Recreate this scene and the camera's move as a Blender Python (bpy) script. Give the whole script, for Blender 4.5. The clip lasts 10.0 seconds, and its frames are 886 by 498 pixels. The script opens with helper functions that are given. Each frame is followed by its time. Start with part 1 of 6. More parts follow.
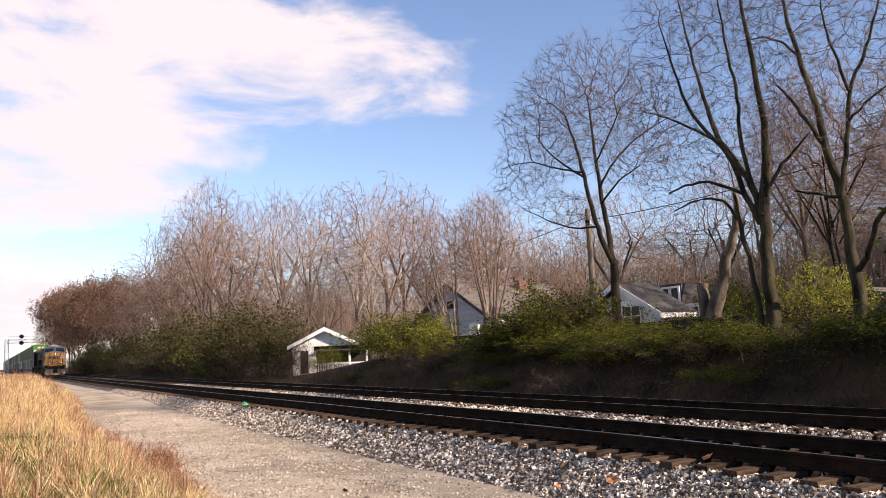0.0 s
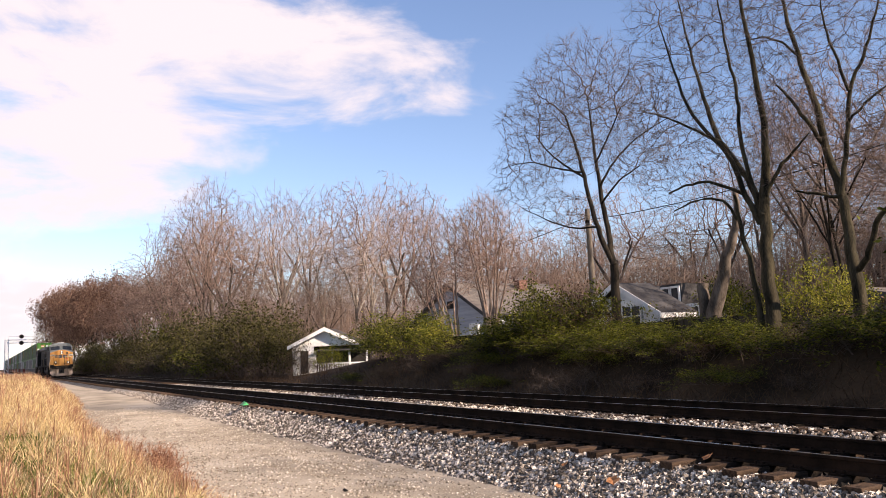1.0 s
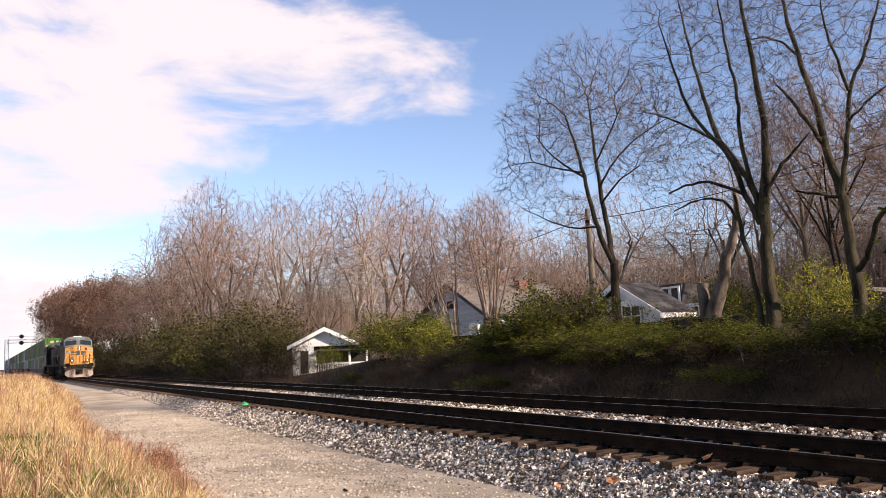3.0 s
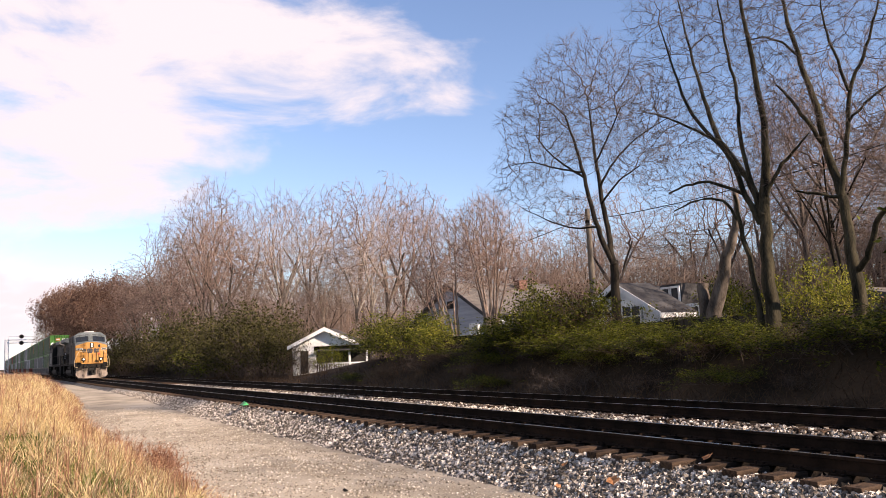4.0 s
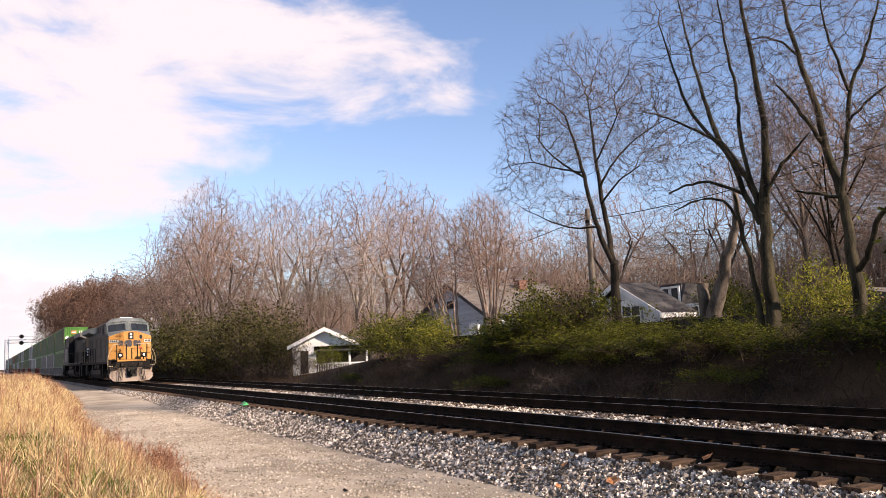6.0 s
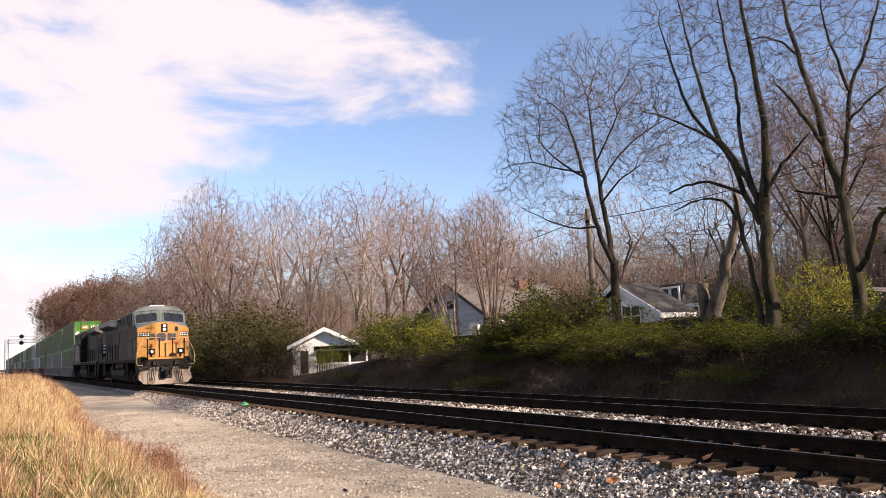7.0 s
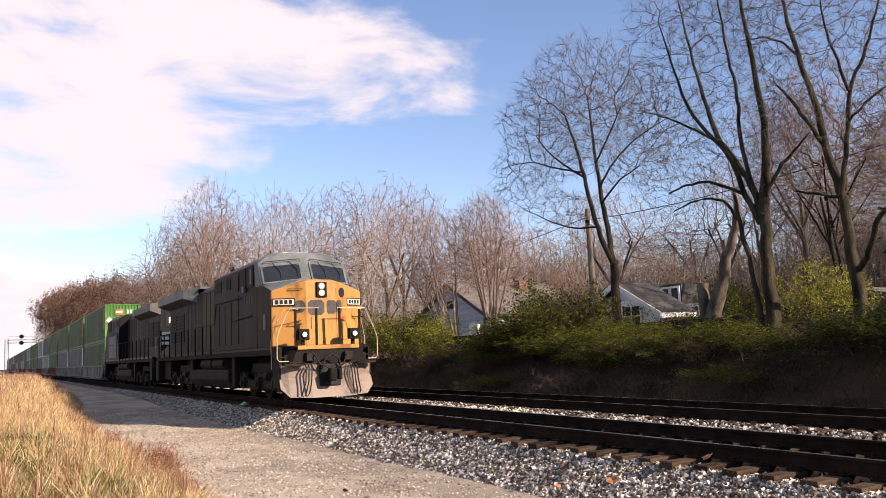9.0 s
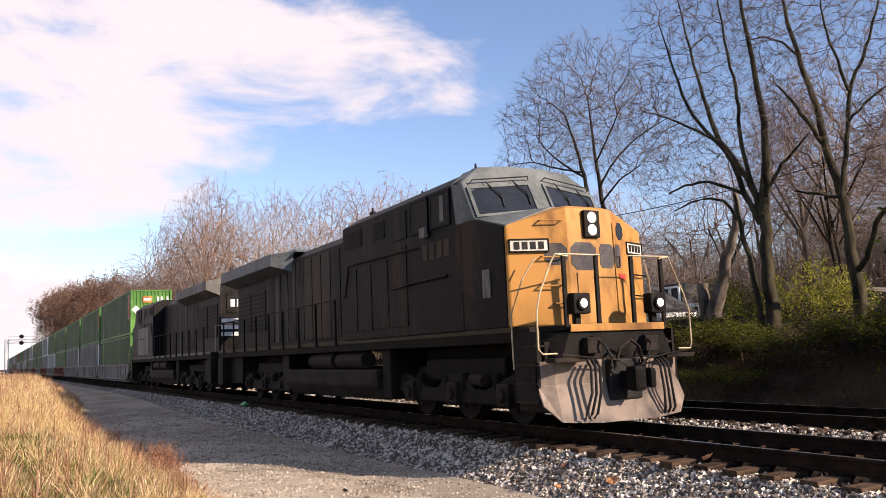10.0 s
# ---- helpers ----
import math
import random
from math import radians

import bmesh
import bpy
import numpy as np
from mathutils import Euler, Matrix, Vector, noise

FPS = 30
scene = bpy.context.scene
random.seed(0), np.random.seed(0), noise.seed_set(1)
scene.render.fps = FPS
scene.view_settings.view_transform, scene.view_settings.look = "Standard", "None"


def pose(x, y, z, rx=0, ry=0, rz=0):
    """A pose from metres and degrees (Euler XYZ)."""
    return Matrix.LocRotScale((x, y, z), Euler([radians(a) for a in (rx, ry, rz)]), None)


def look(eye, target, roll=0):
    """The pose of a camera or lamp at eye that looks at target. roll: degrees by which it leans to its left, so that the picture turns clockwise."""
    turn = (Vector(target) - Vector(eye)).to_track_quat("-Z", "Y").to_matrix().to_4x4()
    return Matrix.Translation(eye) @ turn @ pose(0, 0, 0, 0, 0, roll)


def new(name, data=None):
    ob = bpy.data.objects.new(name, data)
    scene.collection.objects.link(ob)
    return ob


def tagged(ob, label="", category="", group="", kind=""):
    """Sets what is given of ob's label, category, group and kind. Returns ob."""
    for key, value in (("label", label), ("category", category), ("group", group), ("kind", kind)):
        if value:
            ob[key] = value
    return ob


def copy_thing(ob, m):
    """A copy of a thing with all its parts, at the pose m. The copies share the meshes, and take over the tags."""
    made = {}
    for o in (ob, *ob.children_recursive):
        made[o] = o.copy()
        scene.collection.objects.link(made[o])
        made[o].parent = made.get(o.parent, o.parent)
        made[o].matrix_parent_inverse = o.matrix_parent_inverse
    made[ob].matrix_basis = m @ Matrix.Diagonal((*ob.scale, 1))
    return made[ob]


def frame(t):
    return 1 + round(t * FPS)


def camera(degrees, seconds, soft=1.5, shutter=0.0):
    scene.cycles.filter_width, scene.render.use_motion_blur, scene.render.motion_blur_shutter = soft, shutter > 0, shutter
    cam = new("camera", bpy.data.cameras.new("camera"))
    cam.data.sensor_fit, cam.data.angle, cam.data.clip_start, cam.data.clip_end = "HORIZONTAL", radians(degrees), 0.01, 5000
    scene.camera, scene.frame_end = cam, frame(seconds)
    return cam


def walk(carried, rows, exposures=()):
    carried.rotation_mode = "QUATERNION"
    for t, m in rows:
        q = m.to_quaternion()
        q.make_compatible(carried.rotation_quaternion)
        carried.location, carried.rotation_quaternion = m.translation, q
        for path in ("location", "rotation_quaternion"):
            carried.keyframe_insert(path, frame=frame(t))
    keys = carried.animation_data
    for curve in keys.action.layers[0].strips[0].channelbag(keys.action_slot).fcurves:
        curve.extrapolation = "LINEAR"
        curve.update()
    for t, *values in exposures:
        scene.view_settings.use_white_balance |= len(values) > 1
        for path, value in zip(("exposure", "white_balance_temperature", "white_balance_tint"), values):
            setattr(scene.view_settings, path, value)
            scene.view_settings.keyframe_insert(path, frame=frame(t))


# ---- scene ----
# ---------------------------------------------------------------- camera
EYE = Vector((0.0, -9.1655, 1.3443))
PSI, PITCH = 0.5067, 0.1246
AIM = Vector((-math.cos(PSI) * math.cos(PITCH), math.sin(PSI) * math.cos(PITCH), math.sin(PITCH)))
cam = camera(56.81, 10.0, soft=0.85)
walk(cam, [(0.0, look(EYE, EYE + AIM * 20, -2.318)), (10.0, look(EYE, EYE + AIM * 20, -2.318))],
     exposures=[(0.0, 1.15, 6850, 23), (10.0, 1.15, 6850, 23)])

# ---------------------------------------------------------------- world and sun
SUN_AZ, SUN_EL = radians(31), radians(26)
SUN_DIR = Vector((math.cos(SUN_AZ) * math.cos(SUN_EL), math.sin(SUN_AZ) * math.cos(SUN_EL), math.sin(SUN_EL)))
world = bpy.data.worlds.new("sky")
scene.world = world
world.use_nodes = True
wt = world.node_tree
sky = wt.nodes.new("ShaderNodeTexSky")
sky.sky_type = "NISHITA"
sky.sun_disc = False
sky.sun_elevation = SUN_EL
sky.sun_rotation = math.atan2(SUN_DIR.x, SUN_DIR.y)
sky.air_density, sky.dust_density, sky.ozone_density = 1.0, 0.25, 3.0
bg = wt.nodes["Background"]
wt.links.new(sky.outputs[0], bg.inputs[0])
bg.inputs[1].default_value = 0.094
sun = new("sun", bpy.data.lights.new("sun", "SUN"))
sun.data.energy, sun.data.angle, sun.data.color = 5.0, radians(0.5), (1.0, 0.88, 0.70)
sun.matrix_basis = look(SUN_DIR * 60, (0, 0, 0))

# ---------------------------------------------------------------- helpers
rng = np.random.default_rng(7)


def part(name, bm, material, parent=None, label=""):
    """Link a bmesh (or a mesh) as one object under parent."""
    if isinstance(bm, bmesh.types.BMesh):
        me = bpy.data.meshes.new(name)
        bm.to_mesh(me)
        bm.free()
    else:
        me = bm
    if material is not None and not me.materials:
        me.materials.append(material)
    ob = new(name, me)
    ob.parent = parent
    if label:
        tagged(ob, label=label)
    return ob


def thing(name, label, category, group="", kind="", at=None):
    ob = new(name)
    ob.empty_display_size = 0.2
    tagged(ob, label, category, group, kind)
    if at is not None:
        ob.matrix_basis = at
    return ob


def fast_mesh(name, verts, faces, smooth=False):
    """verts (n, 3), faces (m, k) arrays."""
    me = bpy.data.meshes.new(name)
    verts, faces = np.asarray(verts, np.float32), np.asarray(faces, np.int32)
    m, k = faces.shape
    me.vertices.add(len(verts))
    me.vertices.foreach_set("co", verts.ravel())
    me.loops.add(m * k)
    me.loops.foreach_set("vertex_index", faces.ravel())
    me.polygons.add(m)
    me.polygons.foreach_set("loop_start", np.arange(0, m * k, k, dtype=np.int32))
    me.polygons.foreach_set("use_smooth", np.full(m, smooth))
    me.update(calc_edges=True)
    me.validate()
    return me


def add_box(bm, x0, x1, y0, y1, z0, z1, bevel=0.0, rot=None):
    m = Matrix.Translation(((x0 + x1) / 2, (y0 + y1) / 2, (z0 + z1) / 2))
    if rot is not None:
        m = m @ rot
    geo = bmesh.ops.create_cube(bm, size=1.0, matrix=m @ Matrix.Diagonal((abs(x1 - x0), abs(y1 - y0), abs(z1 - z0), 1)))
    if bevel:
        es = list({e for v in geo["verts"] for e in v.link_edges})
        bmesh.ops.bevel(bm, geom=es, offset=bevel, segments=2, affect="EDGES", profile=0.6)
    return bm


def box(x0, x1, y0, y1, z0, z1, bevel=0.0, rot=None):
    return add_box(bmesh.new(), x0, x1, y0, y1, z0, z1, bevel, rot)


def add_cyl(bm, p0, p1, r0, r1=None, seg=12, caps=True):
    p0, p1 = Vector(p0), Vector(p1)
    d = p1 - p0
    m = Matrix.Translation((p0 + p1) / 2) @ d.to_track_quat("Z", "Y").to_matrix().to_4x4()
    bmesh.ops.create_cone(bm, cap_ends=caps, cap_tris=False, segments=seg, radius1=r0, radius2=r0 if r1 is None else r1,
                          depth=d.length, matrix=m)
    return bm


def add_pipe(bm, pts, r, seg=6):
    """A round bar bent along pts."""
    pts = [Vector(p) for p in pts]
    rings = []
    for i, p in enumerate(pts):
        d = (pts[min(i + 1, len(pts) - 1)] - pts[max(i - 1, 0)]).normalized()
        a = d.cross(Vector((0.31, 0.2, 0.93))).normalized()
        b = d.cross(a)
        rings.append([bm.verts.new(p + (a * math.cos(k * math.tau / seg) + b * math.sin(k * math.tau / seg)) * r)
                      for k in range(seg)])
    for u, v in zip(rings, rings[1:]):
        for k in range(seg):
            bm.faces.new((u[k], u[(k + 1) % seg], v[(k + 1) % seg], v[k]))
    bm.faces.new(rings[0][::-1])
    bm.faces.new(rings[-1])
    return bm


def add_prism(bm, outline, axis, a, b):
    """Extrude a closed outline of (u, v) along axis from a to b. axis x: (y, z); y: (x, z); z: (x, y)."""
    def put(u, v, w):
        return {"x": (w, u, v), "y": (u, w, v), "z": (u, v, w)}[axis]
    lo = [bm.verts.new(put(u, v, a)) for u, v in outline]
    hi = [bm.verts.new(put(u, v, b)) for u, v in outline]
    n = len(outline)
    fs = [bm.faces.new(lo[::-1]), bm.faces.new(hi)]
    for i in range(n):
        fs.append(bm.faces.new((lo[i], lo[(i + 1) % n], hi[(i + 1) % n], hi[i])))
    bmesh.ops.recalc_face_normals(bm, faces=fs)
    return bm


# ---------------------------------------------------------------- materials
def mat(name, c0, c1, scale=6.0, rough=0.8, metal=0.0, bump=0.3, detail_scale=None, c2=None, bump_dist=0.02,
        space="Object", stretch=(1, 1, 1), island=0.0, rnd=0.0, lo=0.35, hi=0.65, rough_var=0.1, back=0.0, spec=0.14):
    """Two scales of noise blend c0, c1 (and c2 in patches); bump from the fine scale."""
    m = bpy.data.materials.new(name)
    m.use_nodes = True
    t, nd, ln = m.node_tree, m.node_tree.nodes, m.node_tree.links
    b = nd["Principled BSDF"]
    co = nd.new("ShaderNodeTexCoord")
    mp = nd.new("ShaderNodeMapping")
    mp.inputs["Scale"].default_value = stretch
    ln.new(co.outputs[space], mp.inputs[0])
    n1 = nd.new("ShaderNodeTexNoise")
    n1.inputs["Scale"].default_value, n1.inputs["Detail"].default_value = scale, 6
    n2 = nd.new("ShaderNodeTexNoise")
    n2.inputs["Scale"].default_value, n2.inputs["Detail"].default_value = detail_scale or scale * 9, 4
    for n in (n1, n2):
        ln.new(mp.outputs[0], n.inputs["Vector"])
    mx = nd.new("ShaderNodeMath")
    mx.operation = "MULTIPLY_ADD"
    ln.new(n2.outputs[0], mx.inputs[0])
    mx.inputs[1].default_value = 0.45
    ln.new(n1.outputs[0], mx.inputs[2])
    sub = nd.new("ShaderNodeMath")
    sub.operation = "SUBTRACT"
    sub.inputs[1].default_value = 0.22
    ln.new(mx.outputs[0], sub.inputs[0])
    fac = sub.outputs[0]
    if island or rnd:
        src = nd.new("ShaderNodeNewGeometry").outputs["Random Per Island"] if island else nd.new("ShaderNodeObjectInfo").outputs["Random"]
        amount = island or rnd
        ma = nd.new("ShaderNodeMath")
        ma.operation = "MULTIPLY_ADD"
        ln.new(src, ma.inputs[0])
        ma.inputs[1].default_value = amount
        ln.new(fac, ma.inputs[2])
        sb = nd.new("ShaderNodeMath")
        sb.operation = "SUBTRACT"
        sb.inputs[1].default_value = amount / 2
        ln.new(ma.outputs[0], sb.inputs[0])
        fac = sb.outputs[0]
    ramp = nd.new("ShaderNodeValToRGB")
    ramp.color_ramp.elements[0].position, ramp.color_ramp.elements[1].position = lo, hi
    ramp.color_ramp.elements[0].color, ramp.color_ramp.elements[1].color = (*c0, 1), (*c1, 1)
    if c2:
        e = ramp.color_ramp.elements.new(min(hi + 0.12, 0.98))
        e.color = (*c2, 1)
    ln.new(fac, ramp.inputs[0])
    ln.new(ramp.outputs[0], b.inputs["Base Color"])
    rr = nd.new("ShaderNodeMapRange")
    rr.inputs["To Min"].default_value, rr.inputs["To Max"].default_value = max(rough - rough_var, 0.03), min(rough + rough_var, 1)
    ln.new(n1.outputs[0], rr.inputs[0])
    ln.new(rr.outputs[0], b.inputs["Roughness"])
    b.inputs["Metallic"].default_value = metal
    b.inputs["Specular IOR Level"].default_value = spec
    if bump:
        bp = nd.new("ShaderNodeBump")
        bp.inputs["Strength"].default_value, bp.inputs["Distance"].default_value = bump, bump_dist
        ln.new(n2.outputs[0], bp.inputs["Height"])
        ln.new(bp.outputs[0], b.inputs["Normal"])
    if back:
        tr = nd.new("ShaderNodeBsdfTranslucent")
        ln.new(ramp.outputs[0], tr.inputs[0])
        ms = nd.new("ShaderNodeMixShader")
        ms.inputs[0].default_value = back
        ln.new(b.outputs[0], ms.inputs[1])
        ln.new(tr.outputs[0], ms.inputs[2])
        ln.new(ms.outputs[0], nd["Material Output"].inputs[0])
    return m


def glow(name, color, strength):
    m = bpy.data.materials.new(name)
    m.use_nodes = True
    b = m.node_tree.nodes["Principled BSDF"]
    b.inputs["Base Color"].default_value = (*color, 1)
    b.inputs["Emission Color"].default_value = (*color, 1)
    b.inputs["Emission Strength"].default_value = strength
    return m


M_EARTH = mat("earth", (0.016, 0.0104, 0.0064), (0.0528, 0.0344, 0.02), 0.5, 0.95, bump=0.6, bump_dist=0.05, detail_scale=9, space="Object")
M_ROAD = mat("road_gravel", (0.224, 0.188, 0.14), (0.4, 0.344, 0.268), 0.55, 0.95, bump=0.9, bump_dist=0.03, detail_scale=26, c2=(0.416, 0.368, 0.304))
M_BED = mat("ballast_bed", (0.072, 0.064, 0.056), (0.24, 0.22, 0.196), 2.0, 0.95, bump=1.0, bump_dist=0.05, detail_scale=30)
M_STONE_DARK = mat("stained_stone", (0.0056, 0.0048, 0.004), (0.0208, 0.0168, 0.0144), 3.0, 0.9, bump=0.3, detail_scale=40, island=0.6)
M_STONE = mat("ballast_stone", (0.105, 0.086, 0.068), (0.41, 0.35, 0.285), 3.0, 0.85, bump=0.3, detail_scale=40, island=0.9, c2=(0.64, 0.57, 0.49))
M_PEBBLE = mat("road_pebble", (0.16, 0.132, 0.1), (0.4, 0.344, 0.272), 3.0, 0.9, bump=0.2, island=0.6, c2=(0.56, 0.504, 0.432))
M_TIE = mat("tie_wood", (0.024, 0.016, 0.0112), (0.084, 0.056, 0.0384), 3.0, 0.9, bump=0.7, stretch=(9, 1.2, 9), rnd=0.25, spec=0.06)
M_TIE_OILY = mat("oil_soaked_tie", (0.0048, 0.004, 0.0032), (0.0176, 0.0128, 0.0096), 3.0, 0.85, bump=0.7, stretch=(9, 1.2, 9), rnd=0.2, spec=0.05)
M_RAIL = mat("rail_steel", (0.008, 0.0056, 0.004), (0.024, 0.0144, 0.0096), 3.0, 0.85, bump=0.2, spec=0.06)
M_RAILTOP = mat("rail_head", (0.30, 0.29, 0.28), (0.42, 0.40, 0.38), 3.0, 0.28, metal=1.0, bump=0.05)
M_BARK = mat("bark", (0.0112, 0.0088, 0.0064), (0.0416, 0.0328, 0.0232), 2.2, 0.95, bump=0.8, stretch=(3, 3, 0.6))
M_TWIG = mat("twig", (0.0576, 0.0424, 0.0336), (0.128, 0.0976, 0.08), 1.2, 0.95, bump=0.0)
M_TWIG_RED = mat("twig_red", (0.14, 0.0896, 0.068), (0.28, 0.196, 0.156), 0.8, 0.95, bump=0.0)
M_TWIG_PALE = mat("twig_pale", (0.232, 0.176, 0.144), (0.416, 0.34, 0.288), 0.6, 0.95, bump=0.0)
M_BARK_PALE = mat("bark_pale", (0.112, 0.092, 0.072), (0.304, 0.272, 0.232), 1.2, 0.9, bump=0.3)
M_BARK_MID = mat("bark_mid", (0.048, 0.0384, 0.0304), (0.152, 0.124, 0.1), 1.6, 0.95, bump=0.5, stretch=(2, 2, 0.6))
M_BARK_MOSS = mat("mossy_bark", (0.0128, 0.0112, 0.0064), (0.06, 0.0496, 0.0304), 1.6, 0.95, bump=0.9, stretch=(3, 3, 0.6), c2=(0.068, 0.068, 0.032))
M_BARK_PINK = mat("smooth_pinkish_bark", (0.136, 0.096, 0.076), (0.272, 0.208, 0.168), 2.0, 0.9, bump=0.2)
M_TWIG_TAN = mat("twig_tan", (0.112, 0.0768, 0.0576), (0.232, 0.17, 0.132), 0.8, 0.95, bump=0.0)
M_LEAF_RUST = mat("leaf_rust", (0.085, 0.048, 0.033), (0.19, 0.115, 0.08), 0.4, 0.85, bump=0.0, island=0.6, back=0.4)
M_LEAF = mat("leaf_green", (0.028, 0.036, 0.0048), (0.152, 0.156, 0.0208), 1.5, 0.6, bump=0.0, island=0.7, back=0.5)
M_LEAF_YEL = mat("leaf_yellow_green", (0.10, 0.115, 0.015), (0.32, 0.30, 0.045), 1.5, 0.6, bump=0.0, island=0.7, back=0.5)
M_LEAF_OLIVE = mat("leaf_olive", (0.028, 0.0272, 0.008), (0.092, 0.0816, 0.0256), 1.5, 0.7, bump=0.0, island=0.7, back=0.4)
M_LEAF_BROWN = mat("leaf_brown", (0.04, 0.024, 0.0144), (0.12, 0.076, 0.044), 1.5, 0.8, bump=0.0, island=0.7, back=0.25)
M_GRASS = mat("dry_grass", (0.26, 0.155, 0.095), (0.52, 0.385, 0.235), 0.45, 0.8, bump=0.0, island=0.4, back=0.4, c2=(0.72, 0.60, 0.38), lo=0.4, hi=0.58, detail_scale=2.2)
M_STRAW = mat("pale_straw", (0.42, 0.29, 0.13), (0.74, 0.59, 0.32), 0.6, 0.8, bump=0.0, island=0.5, back=0.4)
M_RUSSET = mat("russet_stalk", (0.15, 0.065, 0.04), (0.42, 0.235, 0.145), 0.5, 0.85, bump=0.0, island=0.7, back=0.35)
M_GRASS_GREEN = mat("green_grass", (0.056, 0.08, 0.016), (0.152, 0.16, 0.04), 0.7, 0.8, bump=0.0, island=0.7, back=0.35)

# ---------------------------------------------------------------- ground
TOP = -0.285         # ballast level between the ties
ROAD_Z = -0.75


def step(v, a, b):
    s = np.clip((v - a) / (b - a), 0, 1)
    return s * s * (3 - 2 * s)


def verge(x):
    """How far the grass reaches towards the rails, and the rise of the service track there."""
    far = step(-np.asarray(x, float), 24, 62)
    return 1.75 * far, 0.30 * far


def hill(x, y):
    """Height of the land."""
    x, y = np.asarray(x, float), np.asarray(y, float)
    out, rise = verge(x)
    y = np.where(y < -2.5, np.minimum(y - out, -2.5), y)
    right = step(x, -62, -38)
    z = np.full(np.broadcast(x, y).shape, -0.55) + 0 * x
    z = z + step(y, -6.6, -9.0) * 0.0
    z = np.where(y < -5, ROAD_Z + rise - 0.14 + step(-y, 6.1, 6.8) * 0.12 + step(-y, 6.3, 8.6) * (0.52 + 0.5 * step(-x, 8, 34)) + step(-y, 9, 40) * 0.8, z)
    z = np.where((y >= -5) & (y < 6.6), -0.85, z)
    slope = 0.25 + right * 1.35
    z = np.where(y >= 6.6, -0.85 + step(y, 6.6, 7.4) * 0.55 + step(y, 7.4, 10.8) * slope + step(y, 11, 40) * 1.6 * right
                 + step(y, 11, 60) * 1.0, z)
    return z


def grid_lines(a, b, fine0, fine1, step, grow=1.25):
    mid = list(np.arange(fine0, fine1 + 1e-6, step))
    up, s = [], step
    while (up[-1] if up else mid[-1]) < b:
        s *= grow
        up.append((up[-1] if up else mid[-1]) + s)
    dn, s = [], step
    while (dn[-1] if dn else mid[0]) > a:
        s *= grow
        dn.append((dn[-1] if dn else mid[0]) - s)
    return np.array(dn[::-1] + mid + up)


def sheet(name, xs, ys, zf, jitter=0.0):
    X, Y = np.meshgrid(xs, ys, indexing="ij")
    Z = zf(X, Y) + (rng.normal(0, jitter, X.shape) if jitter else 0)
    v = np.stack([X, Y, Z], -1).reshape(-1, 3)
    n, m = len(xs), len(ys)
    i = (np.arange(n - 1)[:, None] * m + np.arange(m - 1)).ravel()
    return fast_mesh(name, v, np.stack([i, i + m, i + m + 1, i + 1], 1), True)


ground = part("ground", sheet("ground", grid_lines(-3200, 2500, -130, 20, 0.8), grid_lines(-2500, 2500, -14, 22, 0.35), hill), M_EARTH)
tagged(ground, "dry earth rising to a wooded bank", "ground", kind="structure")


def road_z(x, y):
    return ROAD_Z + verge(x)[1] + 0.02 * np.sin(y * 2.3 + x * 0.05) + 0.006 * np.sin(x * 0.31 + y * 1.3)


road = part("gravel_road", sheet("gravel_road", grid_lines(-700, 120, -60, 4, 0.5), np.arange(-6.7, -1.9, 0.2), road_z, 0.008), M_ROAD)
tagged(road, "pale crushed-stone service track beside the railway", "gravel track", kind="structure")


def bed_z(x, y):
    y = np.abs(np.asarray(y, float) - 2.135)          # both tracks lie symmetric about 2.135
    edge = 2.135 + 1.36
    z = np.where(y < edge, TOP, TOP - (y - edge) * 0.52)
    mid = np.clip(1 - np.abs(y) / 0.8, 0, 1)
    return z - 0.06 * mid


bed = part("ballast_bed", sheet("ballast_bed", grid_lines(-700, 120, -60, 4, 0.5), np.arange(-2.7, 7.0, 0.12), bed_z, 0.012), M_BED)
tagged(bed, "grey crushed-stone railway ballast", "ballast", kind="structure")


# ---------------------------------------------------------------- tracks
def rail_outline():
    return [(-0.076, -0.186), (0.076, -0.186), (0.076, -0.170), (0.012, -0.15), (0.010, -0.045), (0.036, -0.036), (0.036, -0.004),
            (0.03, 0.0), (-0.03, 0.0), (-0.036, -0.004), (-0.036, -0.036), (-0.010, -0.045), (-0.012, -0.15), (-0.076, -0.170)]


